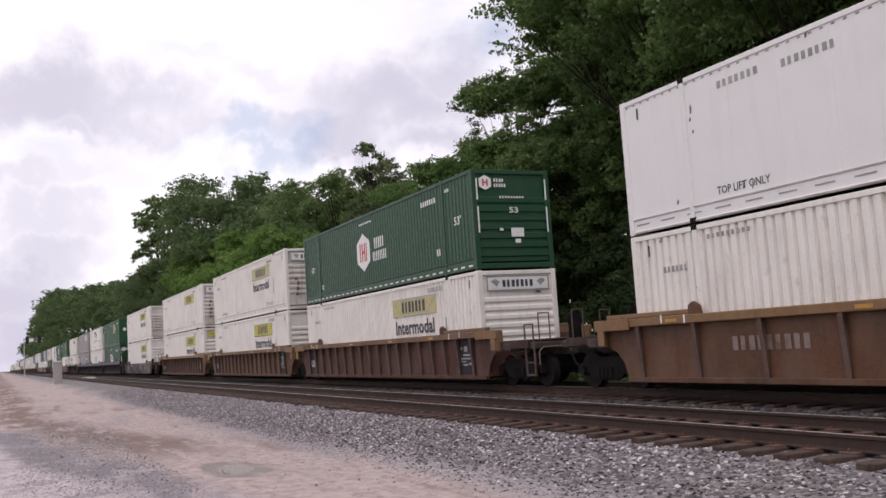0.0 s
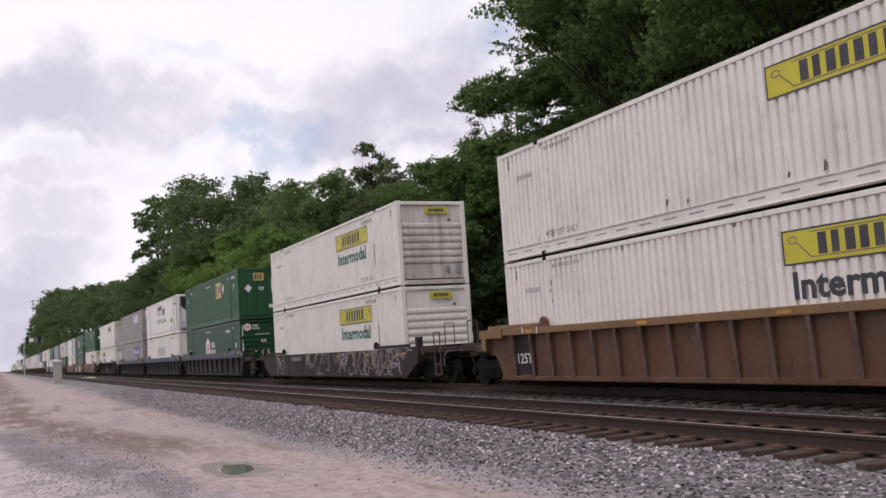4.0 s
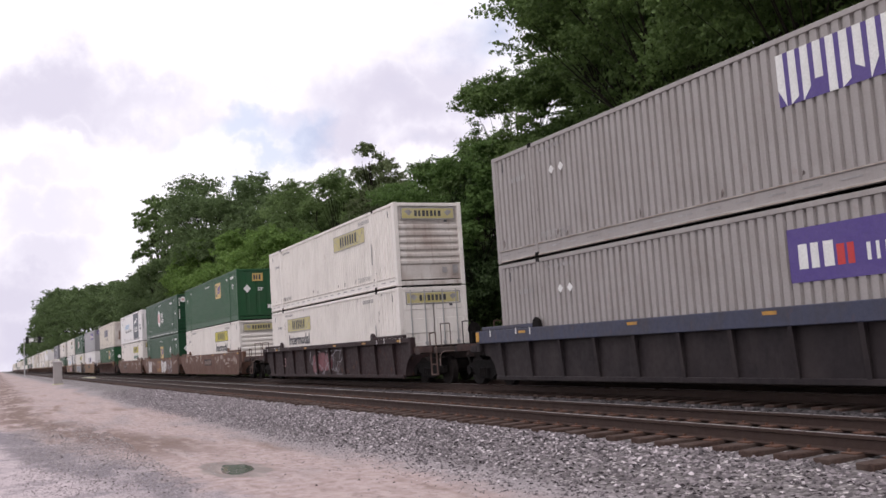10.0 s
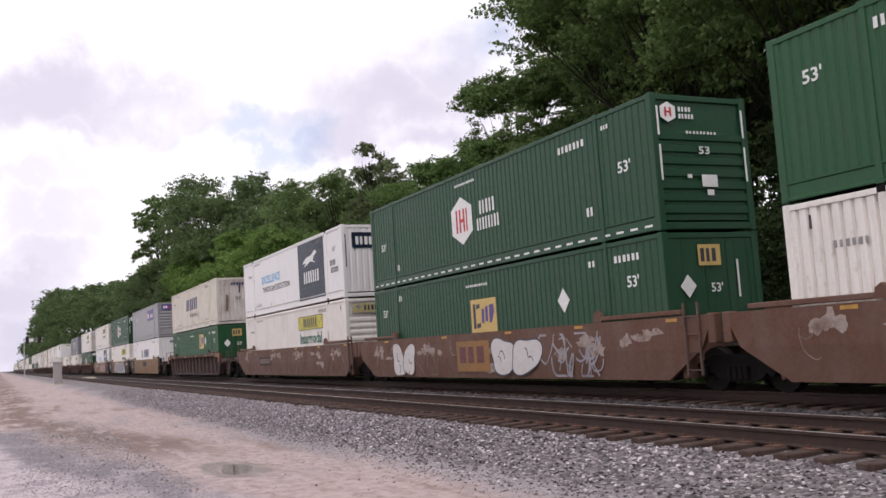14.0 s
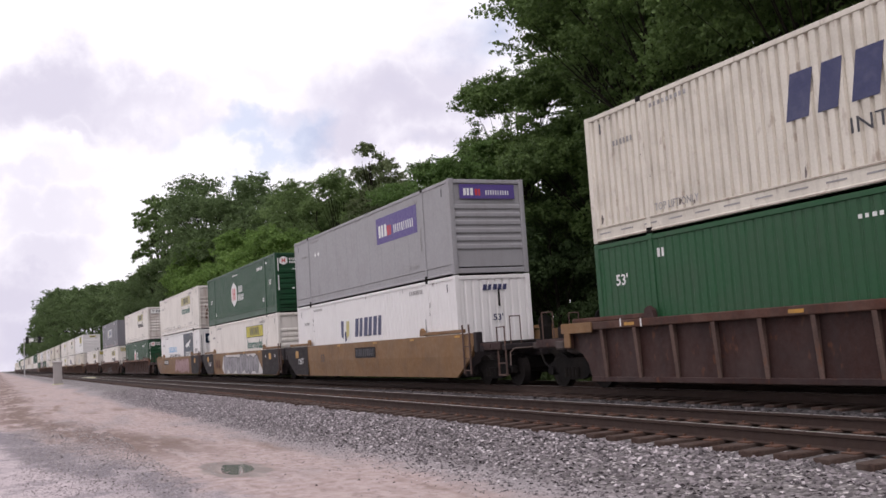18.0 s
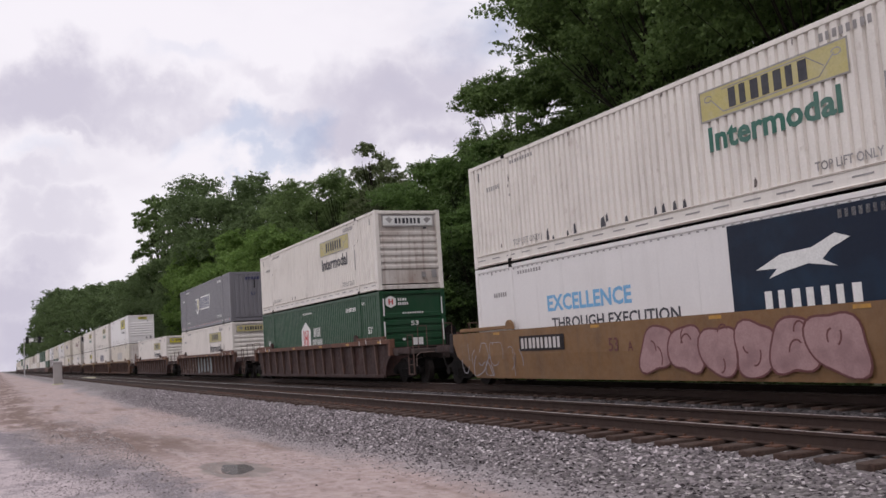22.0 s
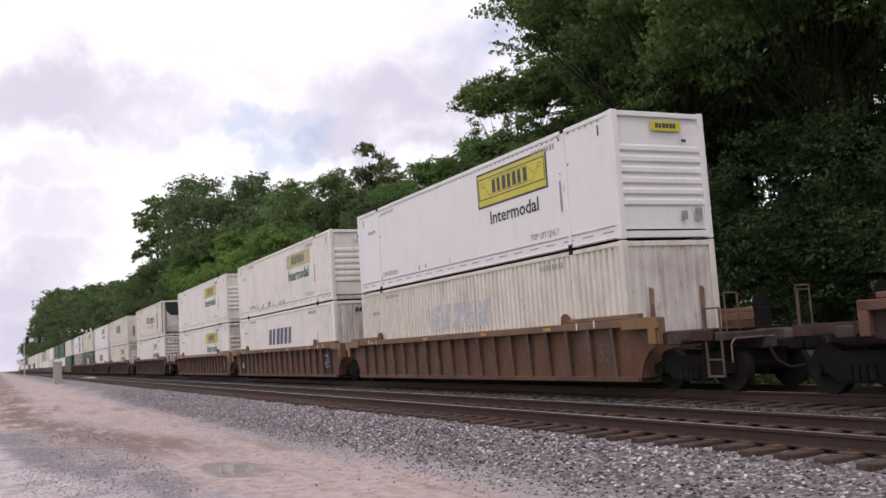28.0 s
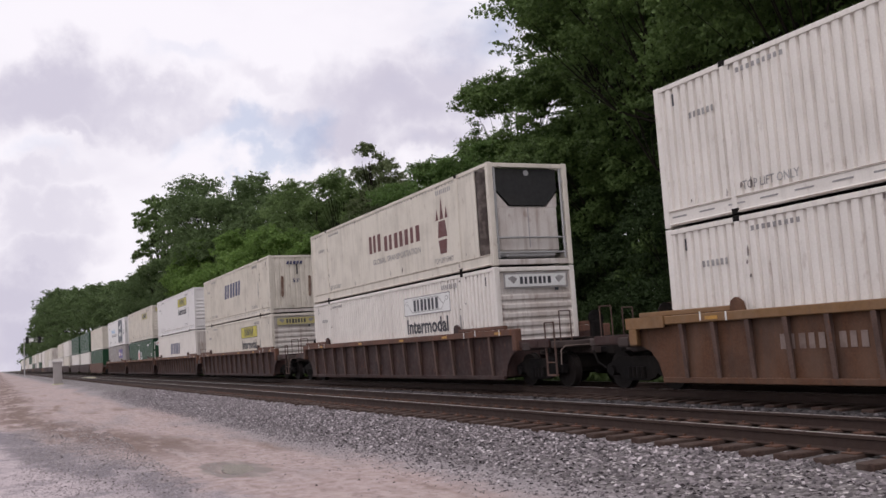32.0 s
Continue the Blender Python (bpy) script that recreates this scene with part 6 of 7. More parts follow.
                part("step_iron", kept("step_iron", lambda: Shape().box(10.5, 10.95, -1.36, -1.30, 0.30, 0.34).box(10.5, 10.53, -1.36, -1.32, 0.30, 1.0).box(10.92, 10.95, -1.36, -1.32, 0.30, 1.0).box(10.5, 10.95, -1.36, -1.32, 0.62, 0.65).box(10.5, 10.53, -1.36, -1.33, 1.0, 1.62).box(10.92, 10.95, -1.36, -1.33, 1.0, 1.62).box(10.5, 10.95, -1.36, -1.33, 1.59, 1.62), RIBWEARLIT), car, pose(0, 0, 0, 0, 0, turn))
        if not simple:
            if style == "plate":
                part("ladder", kept("ladder", ladder, RIBWEARLIT), car, pose(d * 9.0, -1.52 if d > 0 else 1.52, 0))
            part("floor_beam", kept("floor_beam", lambda: Shape().box(6.8, 7.2, -1.28, 1.28, 0.17, 0.26, 0.01), IRON), car, pose(0, 0, 0, 0, 0, turn))
    add_truck(car, TRUCK_X)
    if not rear_joint:
        add_truck(car, -TRUCK_X)
    if not simple:
        yy = -1.505 if style in ("ribbed", "banded") else -1.485
        zz = 1.40 if style != "low" else 0.98
        for x in (-6.9, -2.3, 1.6, 4.9, 8.2):
            part("reflector", kept("reflector", lambda: flat(rect(0.34, 0.065), 0.004), REFLECT), car, pose(x, yy, zz, 90))
        for fn in extras:
            fn(car)
    return car


def plate_text(text, x, z, w, h, mat, y=-1.49):
    return lambda c: part("stencil", lettering_mesh(text, w, h, mat, 0.01), c, pose(x, y - 0.004, z, 90))


def plate_bars(n, x, z, w, h, mat, y=-1.49, back=None):
    def fn(c):
        if back is not None:
            part("number_plate", flat(rect(w + 0.2, h + 0.12), 0.003).mesh("number_plate", back), c, pose(x - 0.1, y - 0.002, z - 0.06, 90))
        part("number_mark", flat(block_polys(n, w, h, 0.68), 0.003).mesh("number_mark", mat), c, pose(x, y - 0.006, z, 90))["kind"] = "stuff"
    return fn


def dark_end(x0, x1, y=-1.49, mat=BLACKCAR):
    low = 0.34 if max(abs(x0), abs(x1)) < 8.2 else 0.90
    inner, outer = sorted((x0, x1), key=abs)
    shape = rect(x1 - x0, 1.1) if low < 0.5 else [[(inner - x0, -0.06), (math.copysign(8.12, inner) - x0, -0.06), (math.copysign(9.18, inner) - x0, 0.50), (math.copysign(9.53, inner) - x0, 1.155), (inner - x0, 1.155)]]
    return lambda c: part("dark_panel", flat(shape, 0.002).mesh("dark_panel", mat), c, pose(x0, y - 0.001, 0.34, 90))


# ---- the train, from its leading end as the clip begins ----
def simple_words(mat=FADEINK):
    return lambda b: (lift_words(b, mat), handle_marks(b))


def c_white(*marks, side="ribs", end="louvred", paint=None, stains=0, label="white ribbed fifty-three foot container with a yellow name panel", simple=False):
    return lambda: container(paint or WHITE, side, end, label, marks, stains, simple)


def c_hub(dashes=False, simple=False):
    return lambda: container(HUBGREEN, "shallow", "banded", "dark green container with a white hexagon emblem", (lambda b: hub_logo(b, dashes),), 0, simple)


def c_emp(x=10.2, z=1.56, paint=None, simple=False, diamond=12.25):
    return lambda: container(paint or EMPGREEN, "shallow", "flat", "green ribbed container with a pale yellow square emblem", (lambda b: rail_logo(b, x, z, diamond=diamond),), 0, simple)


def c_reefer_white():
    def marks(b):
        mark(b, "name_block", "shadow", block_polys(5, 2.2, 0.75, 0.95, 0.05, False), INK, "side", 6.5, 1.75)
        mark(b, "name_block", "face", block_polys(5, 2.0, 0.46, 0.72), CLEAN, "side", 6.75, 1.72, 0.009)
        mark(b, "name_block", "small", block_polys(4, 1.2, 0.5, 0.75), INK, "side", 8.9, 1.72)
        words(b, "INTERMODAL", 5.8, 1.08, 5.0, 0.34, INK, bold=0.0)
        words(b, "TOP LIFT ONLY", 12.4, 0.40, 1.5, 0.20, INK)
        words(b, "53FT", 0.85, 2.05, 0.62, 0.2, INK)
        words(b, "XHC", 0.9, 1.70, 0.5, 0.2, INK)
        mark(b, "leaf_mark", "a", [[(0.6 + 0.6 * math.cos(a), 0.16 * math.sin(a) + 0.04 * math.cos(a)) for a in (2 * math.pi * i / 20 for i in range(20))]], LIME, "side", 12.65, 1.10)
        mark(b, "leaf_mark", "b", block_polys(3, 0.55, 0.12, 0.6), INK, "side", 12.85, 1.04, 0.009)
        small_marks(b, 14.6, 2.2, 0.95, 0.14, 8, INK)
        for x in (1.75, 13.9):
            mark(b, "primer_strip", "a", [[(0, 0), (0.75, 0), (0.5, 0.35), (0.46, 2.1), (0.62, 2.45), (0.0, 2.45), (0.12, 2.1), (0.2, 0.35)]], GREY, "side", x, 0.22, label="grey repair strip")
        reefer_end(b, CLEAN, True)
    return container(WHITE, "plain", "reefer", "white refrigerated container with a cooling unit in its end", (marks,))


def c_reefer_cream():
    def marks(b):
        mark(b, "name_bar", "burgundy_a", block_polys(3, 1.25, 0.62, 0.7), BURGUNDY, "side", 6.85, 1.36)
        mark(b, "name_bar", "burgundy_b", block_polys(7, 3.2, 0.52, 0.66), BURGUNDY, "side", 8.3, 1.30)
        words(b, "GLOBAL TRANSPORTATION", 7.15, 0.92, 4.2, 0.20, FADEINK)
        crest = [[(0.1, 0.5), (0.75, 0.5), (0.65, 1.0), (0.2, 1.0)], [(0.2, 0), (0.65, 0), (0.72, 0.42), (0.13, 0.42)], [(0.3, 1.05), (0.55, 1.05), (0.43, 1.75)], [(0.0, 1.05), (0.2, 1.05), (0.1, 1.4)], [(0.65, 1.05), (0.85, 1.05), (0.75, 1.4)]]
        mark(b, "crest", "a", crest, BURGUNDY, "side", 12.6, 0.70, label="burgundy crest")
        lift_words(b, FADEINK)
        reefer_end(b, CREAM, False)
    return container(CREAM, "plain", "reefer", "cream refrigerated container with a cooling unit in its open end", (marks,))


def night_marks(b):
    mark(b, "sign_panel", "night", rect(3.65, 2.50), NIGHT, "side", 10.15, 0.24, label="dark blue picture panel")
    mark(b, "running_shape", "a", [[(0.4, 1.45), (1.0, 1.68), (1.7, 1.72), (2.2, 1.9), (2.5, 1.8), (2.1, 1.66), (1.9, 1.5), (2.2, 1.36), (1.6, 1.46), (1.1, 1.38), (0.7, 1.28), (0.9, 1.44)]], MARKWHITE, "side", 10.4, 0.4, 0.009)
    mark(b, "name_bar", "night", block_polys(7, 2.2, 0.50, 0.58), MARKWHITE, "side", 10.95, 0.96, 0.009)
    words(b, "EXCELLENCE", 3.7, 1.52, 3.4, 0.40, SKYBLUE, bold=0.03)
    words(b, "THROUGH EXECUTION", 3.85, 1.08, 4.8, 0.28, INK, bold=0.02)
    words(b, "53'", 14.9, 1.95, 0.4, 0.2, INK)
    small_marks(b, 14.55, 1.40, 0.75, 0.22, 4, INK)
    small_marks(b, 14.65, 1.10, 0.95, 0.22, 6, INK)
    mark(b, "end_sign", "night", rect(1.75, 0.62), NIGHT, "end", -0.88, 1.95)
    mark(b, "end_name_bar", "night", block_polys(4, 0.75, 0.32, 0.72), MARKWHITE, "end", -0.72, 2.08, 0.009)
    lift_words(b, FADEINK, True, False)
    for y in (-1.17, 1.10):
        small_marks(b, y, 1.2, 0.07, 1.3, 1, INK, "end")


def peeled_name(b):
    mark(b, "peeled_mark", "a", block_polys(5, 4.0, 0.74, 0.86, 0.2), REMNANT, "side", 5.95, 1.34, label="faded remnants of a name")
    lift_words(b, FADEINK, False, False)


def scratches(b):
    mark(b, "chipped_paint", "row", [[(x, z), (x + w, z + 0.02), (x + w * 0.7, z + h), (x + 0.02, z + h * 0.8)] for x, z, w, h in ((0, 0.02, 0.12, 0.3), (0.25, 0, 0.1, 0.12), (0.9, 0.02, 0.09, 0.14), (1.2, 0.03, 0.12, 0.26), (2.3, 0.02, 0.2, 0.25), (2.5, 0.12, 0.1, 0.2), (3.2, 0, 0.12, 0.16), (4.2, 0.02, 0.1, 0.18), (4.45, 0, 0.12, 0.22), (4.8, 0.02, 0.12, 0.2), (5.1, 0.02, 0.12, 0.18))], INK, "side", 3.9, 0.32)


def streaked_end(b):
    for y in (-0.72, 0.70):
        mark(b, "rust_stain", "long", [[(0, 0.1), (0.07, 0), (0.14, 0.12), (0.16, 1.05), (0.03, 1.1)]], RUSTSTREAK, "end", y, 0.75, 0.008)


def u0_top(b):
    words(b, "TOP LIFT ONLY", 2.75, 0.44, 1.35, 0.15, INK)
    small_marks(b, 3.0, 2.42, 1.1, 0.14, 7, FADEINK)
    small_marks(b, 4.6, 2.36, 1.2, 0.14, 8, FADEINK)
    handle_marks(b)


BRN = "weathered brown ribbed double-stack well car"
SMOOTH = "rust-brown plate-sided double-stack well car"
OCHRE = "ochre plate-sided double-stack well car"
BLUE = "sooty double-stack well car with a faded blue top band"


def art(*a, **k):
    return lambda c: spray(c, *a, **k)


def worn(*a, **k):
    return lambda c: smears(c, *a, **k)


def small_lines(c):
    rows = [[(x, z), (x + w, z), (x + w, z + h), (x, z + h)] for x, z, w, h in ((0.0, 0.62, 0.10, 0.08), (0.22, 0.56, 0.2, 0.16), (0.6, 0.6, 0.08, 0.12), (0.14, 0.44, 0.42, 0.05), (0.0, 0.34, 0.72, 0.045), (0.0, 0.26, 0.3, 0.04), (0.12, 0.16, 0.3, 0.05), (0.5, 0.18, 0.2, 0.06))]
    part("stencil_lines", kept("stencil_lines", lambda: flat(rows, 0.003), SPRAYGREY), c, pose(6.84, -1.371, 0.42, 90))


DARK_R = (dark_end(6.66, 7.74, -1.365), small_lines)
DARK_L = (dark_end(-7.74, -6.66, -1.365), plate_text("125T", -7.56, 0.62, 0.72, 0.26, MARKWHITE, -1.369))


def brown(fj, rj, paint=BROWN, extras=(), gap=1.0, chord=None, label=BRN):
    chord = chord or {ORANGE: TANWORN, BROWN: TANWORN, PLUM: RUSTCHORD}[paint]
    gap = 0.9 if paint is not PLUM and gap in (1.0, 1.2) else gap
    return lambda: well_car("ribbed", paint, label, fj, rj, gap, chord, extras)


def plate(fj, rj, paint=RUSTED, extras=(), label=SMOOTH):
    return lambda: well_car("plate", paint, label, fj, rj, 1.2, None, extras)


def banded(fj, rj, extras=()):
    return lambda: well_car("banded", BLACKCAR, BLUE, fj, rj, 1.45, BLUECAR, extras)


TTX = lambda c: (part("mark_panel", flat(rect(2.0, 0.86), 0.002).mesh("mark_panel", FADEORANGE), c, pose(-1.35, -1.483, 0.42, 90), "faded orange panel"), part("company_mark", flat(block_polys(3, 1.6, 0.46, 0.80), 0.002).mesh("company_mark", BURGUNDY), c, pose(-1.15, -1.486, 0.66, 90), "dark red company mark"))
num = lambda n, x, mat=MARKWHITE, z=0.95, y=-1.49, back=None: plate_bars(n, x, z, 1.9, 0.26, mat, y, back)
YSQ = lambda x: (lambda c: part("yellow_square", kept("yellow_square", lambda: flat(rect(0.42, 0.30), 0.003), REFLECT), c, pose(x, -1.494, 1.02, 90)))
JBY, JBF = jb(YELLOW), jb(FADEDYEL)

# rear end of the boxes at 16 s, car, lower box, upper box
UNITS = []


def unit(rear, car, low, high):
    UNITS.append((rear, car, low, high))


unit(210.68, brown(False, False, ORANGE, (num(9, -5.2, WORN, 0.80, -1.365),), 1.75, TAN), c_white(simple_words(), label="white ribbed container with few marks"), c_white(u0_top, side="plain", paint=CLEAN, label="smooth white container with small black lettering"))
unit(187.43, brown(False, True, BROWN, DARK_R + DARK_L), c_white(jb(FADEDYEL, "Intermodal", INK, end=MARKWHITE)), c_hub(True))
unit(168.21, brown(True, True, ORANGE, DARK_R + DARK_L), c_white(jb(YELLOW, "Intermodal", INK, True, YELLOW)), c_white(jb(FADEDYEL, "Intermodal", INK, end=MARKWHITE), stains=4))
unit(148.33, brown(True, False, ORANGE, DARK_R + DARK_L, chord=TAN), c_white(jb(YELLOW, "Intermodal", INK, end=YELLOW)), c_white(jb(YELLOW, None, INK, end=MARKWHITE), stains=5))
unit(125.07, lambda: well_car("low", MAROON, "dark plum low-sided double-stack well car with graffiti", False, False, 1.2, None, (plate_bars(8, -4.6, 0.90, 1.5, 0.17, SPRAYGREY), worn(9, -7.6, -5.6, SPRAYGREY, 14, z1=1.1), worn(12, -3.2, 8.0, SPRAYGREY, 46, z1=1.12, w=0.035), worn(13, 2.0, 8.3, WORN, 30, z1=1.12, w=0.09))), c_white(jb(YELLOW, "Intermodal", TEAL, True, YELLOW)), c_white(jb(YELLOW, "Intermodal", TEAL, True, YELLOW)))
unit(101.76, banded(False, True), c_hub(), c_emp())
unit(82.22, banded(True, True, (plate_text("53", -0.25, 0.62, 0.5, 0.38, WORN, -1.365),)), c_white(peeled_name, end="ribbed", label="white ribbed container with peeling name marks"), c_reefer_white)
unit(62.92, banded(True, False), lambda: container(WARMGREY, "ribs", "louvred", "grey ribbed container with a purple name panel", (lambda b: parcel_panel(b), simple_words())), lambda: container(WARMGREY, "ribs", "louvred", "grey ribbed container with a peeling purple panel", (lambda b: parcel_panel(b, 10.35, 1.66, True), simple_words())))
unit(39.70, lambda: well_car("ribbed", MAROON, "dark maroon ribbed well car with pink graffiti", False, False, 1.7, None, (plate_text("53", -6.3, 0.62, 0.62, 0.42, PINK, -1.365), art(31, -1.5, 0.9, HOTPINK, MAROON, None, side_y=-1.361, z0=0.35, z1=1.25, letters=3), worn(32, -1.9, 2.4, SPRAYGREY, 22, side_y=-1.372, z1=1.25),)), c_white(jb(FADEDYEL, "Intermodal", INK, sx=2.65), end="doors", label="white ribbed container with its door end leading"), c_white(jb(FADEDYEL, None, INK)))
unit(16.45, plate(False, True, RUSTED, (flakes((-7.2, 1.2, 0.5), (-5.6, 1.25, 0.8), (-3.6, 1.2, 0.9), (-2.2, 1.3, 0.5), (3.4, 1.15, 1.3), (5.6, 1.0, 1.2), (7.4, 1.1, 0.9)), worn(41, -8.5, 8.8, WORN, 10), num(9, -0.8, WORN, 0.86, back=MAROON))), c_white(jb(YELLOW, "Intermodal", INK, end=FADEDYEL)), c_emp(10.3, 1.56, diamond=0))
unit(-2.96, plate(True, True, RUSTED, (flakes((-7.6, 1.1, 0.7), (-5.6, 0.9, 1.1), (-3.2, 1.0, 1.0), (1.2, 0.7, 0.9), (5.2, 0.9, 1.2), (7.2, 1.2, 0.8)), worn(42, -8.0, -0.9, WORN, 8), TTX, art(43, -6.2, -4.4, SPRAYWHITE, RUSTED, None, letters=2), art(44, 0.8, 3.2, SPRAYWHITE, INK, None, letters=2), worn(45, 3.3, 5.6, SPRAYGREY, 26, w=0.04))), c_emp(7.42, 1.14, HUBGREEN, diamond=12.3), c_hub(True))
unit(-22.31, plate(True, False, RUSTED, (flakes((-7.4, 1.2, 0.7), (-2.0, 1.1, 1.1), (1.8, 1.2, 0.9), (4.8, 0.9, 1.0), (7.0, 1.2, 0.8)), worn(46, -8.5, 8.5, WORN, 10), num(9, -4.6, WORN, 0.80, back=MAROON))), c_white(jb(YELLOW, "Intermodal", TEAL)), c_white(night_marks, side="plain", end="ribbed", paint=CLEAN, label="clean white container with a dark blue picture panel"))
unit(-45.78, brown(False, False, PLUM, (), 1.2, BROWN), c_emp(10.2, 1.56), c_white(lambda b: (swift_bars(b, NAVY, word=True), simple_words()(b), streaked_end(b)), end="ribbed", paint=CREAM, label="weathered cream container with slanted navy name marks"))
unit(-69.14, plate(False, True, TAN, (dark_end(-9.2, -6.2), YSQ(-8.0), plate_text("125T", -7.6, 0.74, 0.78, 0.25, MARKWHITE), num(10, -0.2, INK, 0.98, back=BLACKCAR), plate_text("53", -4.4, 0.82, 0.45, 0.3, INK)), OCHRE), c_white(lambda b: (swift_bars(b, NAVY, 6.05, 1.36, 4.4, 0.68, True), simple_words()(b)), side="shallow", end="ribbed", paint=CLEAN, label="clean white container with a navy and gold emblem"), lambda: container(GREY, "plain", "louvred", "smooth grey container with a purple name panel", (lambda b: parcel_panel(b, 10.1, 1.60), simple_words())))
unit(-88.67, plate(True, True, TAN, (art(61, -3.3, 4.8, SPRAYGREY, INK, SPRAYWHITE, letters=8), dark_end(5.6, 9.2), YSQ(6.9), plate_text("53", 7.9, 1.12, 0.2, 0.14, MARKWHITE), plate_text("48", 6.2, 1.12, 0.2, 0.14, MARKWHITE), dark_end(-9.2, -6.2), YSQ(-8.0), plate_text("125T", -7.6, 0.74, 0.78, 0.25, MARKWHITE), plate_bars(3, -5.6, 0.62, 1.35, 0.48, RUSTED)), OCHRE), c_white(jb(YELLOW, "Intermodal", TEAL, True, YELLOW)), c_hub())
unit(-108.16, plate(True, False, TAN, (art(62, -0.49, 5.00, PINK, BURGUNDY, None, letters=6), plate_bars(10, -5.43, 1.0, 1.9, 0.26, SPRAYWHITE, -1.49, BLACKCAR), plate_text("53", -1.66, 0.86, 0.36, 0.30, BURGUNDY), plate_text("A", -0.97, 0.86, 0.18, 0.20, BURGUNDY), dark_end(5.9, 9.2), YSQ(7.0), worn(63, -9.0, -5.2, SPRAYGREY, 16, z1=1.2, w=0.03)), OCHRE), lambda: container(CLEAN, "plain", "ribbed", "clean white container with a dark blue picture panel", (night_marks,)), c_white(jb(FADEDYEL, "Intermodal", TEAL, True, MARKWHITE), scratches, stains=4))
unit(-131.76, brown(False, False, PLUM, (), 1.2), c_hub(), c_white(jb(FADEDYEL, "Intermodal", INK, end=MARKWHITE)))
unit(-155.04, brown(False, False, PLUM, (art(71, -2.2, 2.6, PALEBLUE, BLACKCAR, None, side_y=-1.361, letters=5), worn(72, -7.5, -2.4, WORN, 40, side_y=-1.361, w=0.06))), c_white(jb(FADEDYEL, "Intermodal", INK, end=FADEDYEL)), lambda: container(SLATE, "shallow", "ribbed", "slate grey container with a white and navy emblem", (lambda b: (swift_bars(b, MARKWHITE, 6.0, 1.28, 4.4, 0.70, True, emat=NAVY), simple_words(MARKWHITE)(b), mark(b, "reflective_tape", "thin", [[(0.8 * i, 0), (0.8 * i + 0.22, 0), (0.8 * i + 0.22, 0.035), (0.8 * i, 0.035)] for i in range(20)], MARKWHITE, "side", 0.15, 0.17, 0.008), mark(b, "reflective_tape", "thin_red", [[(0.8 * i, 0), (0.8 * i + 0.2, 0), (0.8 * i + 0.2, 0.035), (0.8 * i, 0.035)] for i in range(20)], RED, "side", 0.37, 0.17, 0.008)),)))
unit(-178.5, brown(False, False, PLUM, (worn(73, -6.5, -1.2, WORN, 24, side_y=-1.361, w=0.05),), 1.2), c_white(jb(FADEDYEL, "Intermodal", INK, end=YELLOW)), None)
unit(-201.97, brown(False, True, ORANGE, (plate_text("53", 6.95, 0.62, 0.5, 0.42, INK, -1.365),), 1.2), c_white(peeled_name, streaked_end, end="ribbed", paint=CREAM, label="cream ribbed container with peeling name marks"), c_white(jb(YELLOW, "Intermodal", INK, True, YELLOW, tall=True), side="plain", paint=CLEAN, label="clean smooth white container with a yellow name panel"))
unit(-221.37, brown(True, True, ORANGE, DARK_R + DARK_L + (plate_bars(3, 1.15, 0.56, 1.55, 0.46, FADERED, -1.362),), 1.2), c_white(lambda b: (swift_bars(b, NAVY, 5.95, 1.36, 4.2, 0.76), simple_words()(b)), end="ribbed", label="white ribbed container with slanted navy name marks"), c_white(jb(FADEDYEL, "Intermodal", TEAL, True, MARKWHITE), scratches))
unit(-240.67, brown(True, False, ORANGE, DARK_R + (num(9, -5.2, WORN, 0.80, -1.365),), 1.2, TAN), c_white(jb(YELLOW, "Intermodal", TEAL, True, YELLOW)), c_white(jb(YELLOW, "Intermodal", TEAL, True, YELLOW)))
unit(-264.09, brown(False, False, PLUM, (), 1.2), c_white(jb(MARKWHITE, "Intermodal", INK, end=MARKWHITE)), c_reefer_cream)
unit(-287.27, brown(False, False, PLUM, (), 1.2), c_white(jb(YELLOW, "Intermodal", INK, end=FADEDYEL), paint=CREAM), c_white(lambda b: (swift_bars(b, NAVY), simple_words()(b), streaked_end(b)), end="ribbed", paint=CREAM, label="weathered cream container with slanted navy name marks"))
unit(-307.0, brown(False, True, PLUM), c_white(lambda b: swift_bars(b, NAVY), end="ribbed", label="white ribbed container with slanted navy name marks"), c_white(jb(YELLOW, "Intermodal", INK, True, YELLOW), paint=CLEAN))
unit(-326.4, brown(True, True, PLUM), c_hub(), c_white(jb(FADEDYEL, None, INK), paint=CREAM))
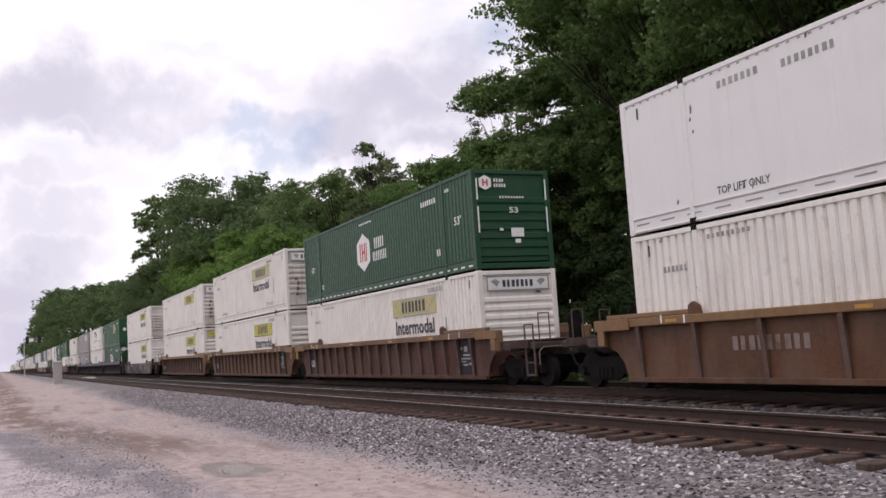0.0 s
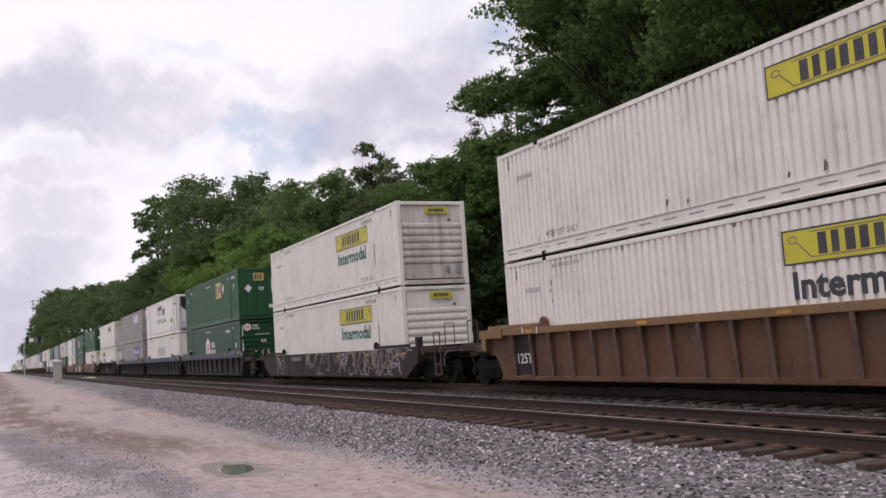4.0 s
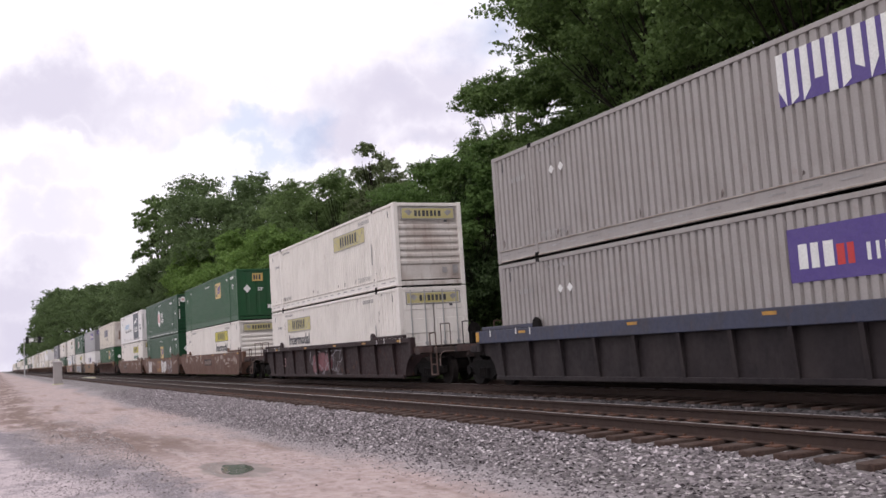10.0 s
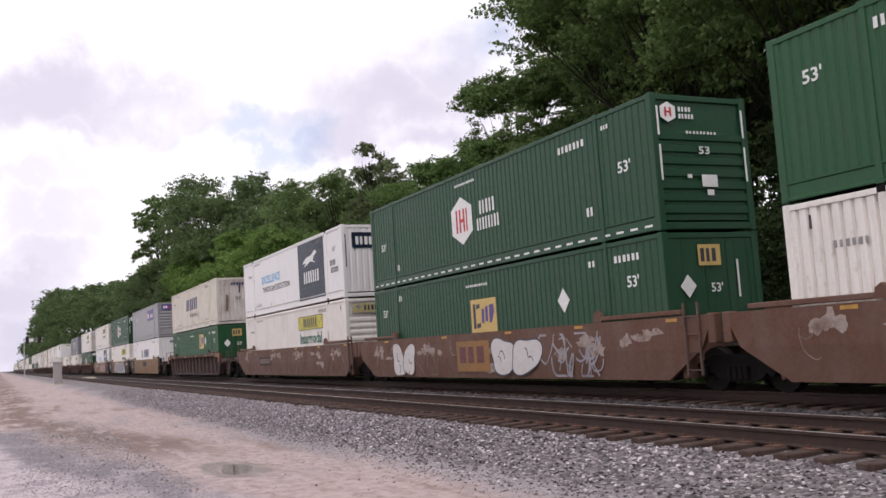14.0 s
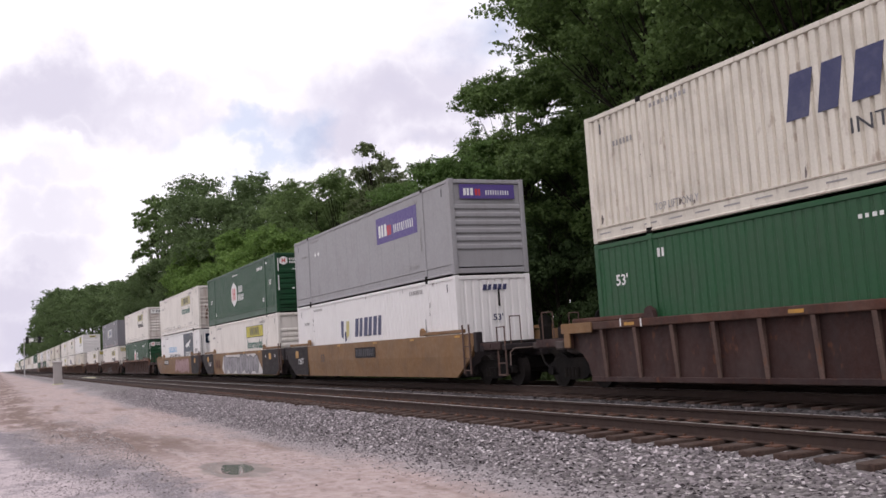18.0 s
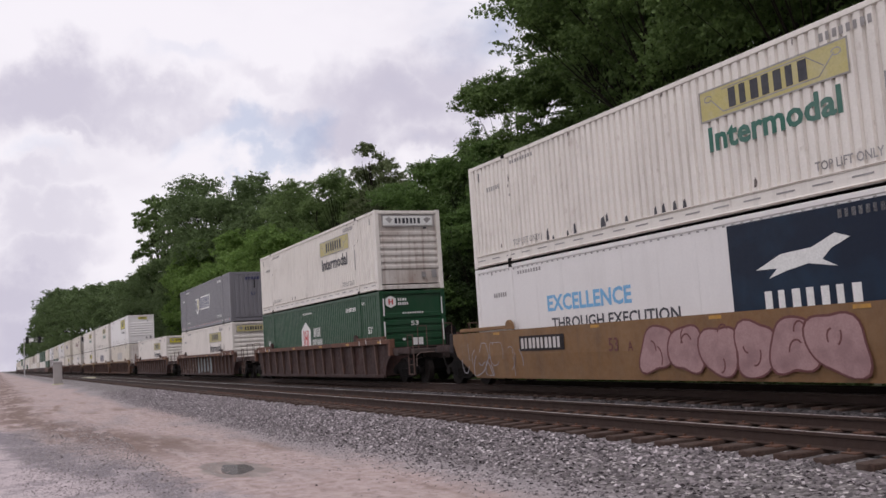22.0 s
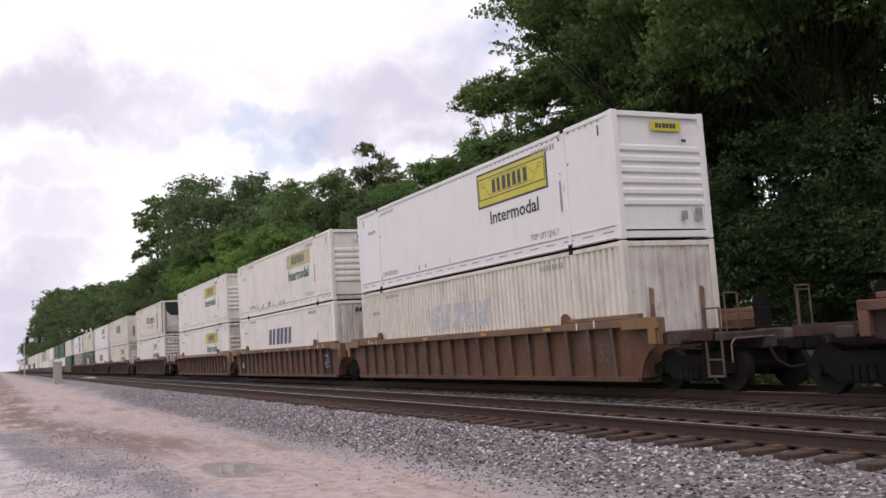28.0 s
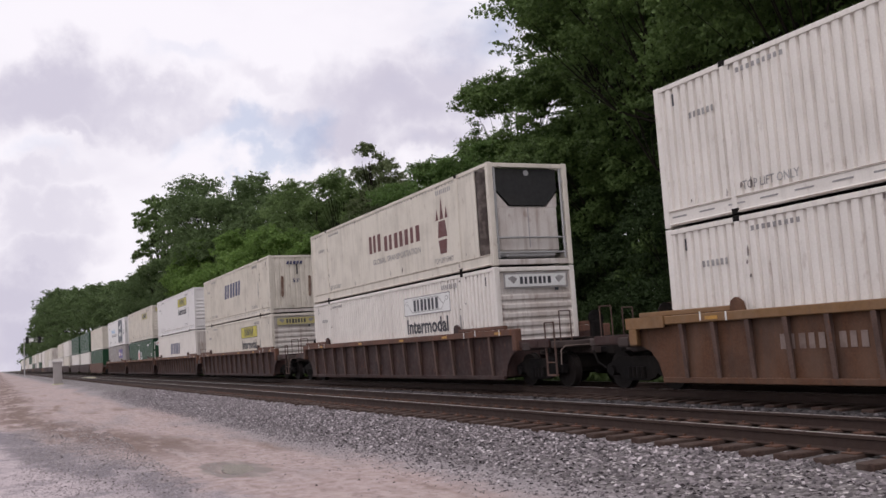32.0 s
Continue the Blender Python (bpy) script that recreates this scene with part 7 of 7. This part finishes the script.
unit(-345.8, brown(True, False, PLUM), lambda: container(WARMGREY, "ribs", "louvred", "grey ribbed container with a purple name panel", (lambda b: parcel_panel(b),)), c_white(night_marks, side="plain", end="ribbed", paint=CLEAN, label="clean white container with a dark blue picture panel"))


def far_units():
    """The rest of the train, which stays far off."""
    rnd = random.Random(17)
    plain = {"white": (WHITE, "white ribbed container far down the train"), "cream": (CREAM, "weathered cream container far down the train"), "green": (HUBGREEN, "dark green container far down the train"), "grey": (WARMGREY, "grey container far down the train")}
    order = [("green", "cream"), ("white", "green"), ("white", "green"), ("cream", "white"), ("white", "cream"), ("white", None), ("white", "cream"), ("cream", "cream"), ("white", "white"), ("green", "white"), ("white", "cream"), ("grey", "white")]
    x, out = -345.8, []
    for i in range(22):
        x -= 23.3 if i % 3 == 0 else 19.35
        low, high = order[i % len(order)]

        def box(kind):
            return lambda: container(plain[kind][0], "shallow", "louvred", plain[kind][1], (), 0, True)
        out.append((x, lambda i=i: well_car("plate", PLUM if i % 4 else RUSTED, "distant double-stack well car", i % 3 != 0, i % 3 != 2, simple=True), box(low), box(high) if high else None))
    return out


TRAIN = []                       # things that ride: the thing, its place along the train, its height


def make_train():
    for rear, car, low, high in UNITS + far_units():
        mid = rear + HX
        TRAIN.append((car(), mid, 0.0))
        if low:
            TRAIN.append((low(), mid, FLOOR))
        if high:
            TRAIN.append((high(), mid, FLOOR + HEIGHT + 0.03))


make_train()
make_wood()
make_tracks()


def run(t):
    """How far the train has gone at t seconds, from its place at 16 s."""
    return 14.141 * (t - 16) - 0.566 * ((t - 16) / 16) ** 2


def motions():
    times = [0, 4, 8, 12, 16, 20, 24, 28, 32]
    for thing, mid, z in TRAIN:
        walk(thing, [(t, pose(mid + run(t), TRAIN_Y, z)) for t in times])
    # the wheels roll: one turn of keys for the leading and one for the trailing sets, which all share
    for side, sets in WHEELSETS.items():
        walk(sets[0], [(k / FPS, pose(side * 0.89, 0, 0.42, 0, math.degrees(run(k / FPS) / 0.42) % 360, 0)) for k in range(0, 32 * FPS + 1)])
        first = sets[0].animation_data
        for other in sets[1:]:
            other.rotation_mode = "QUATERNION"
            own = other.animation_data_create()
            own.action = first.action
            own.action_slot = first.action_slot


motions()
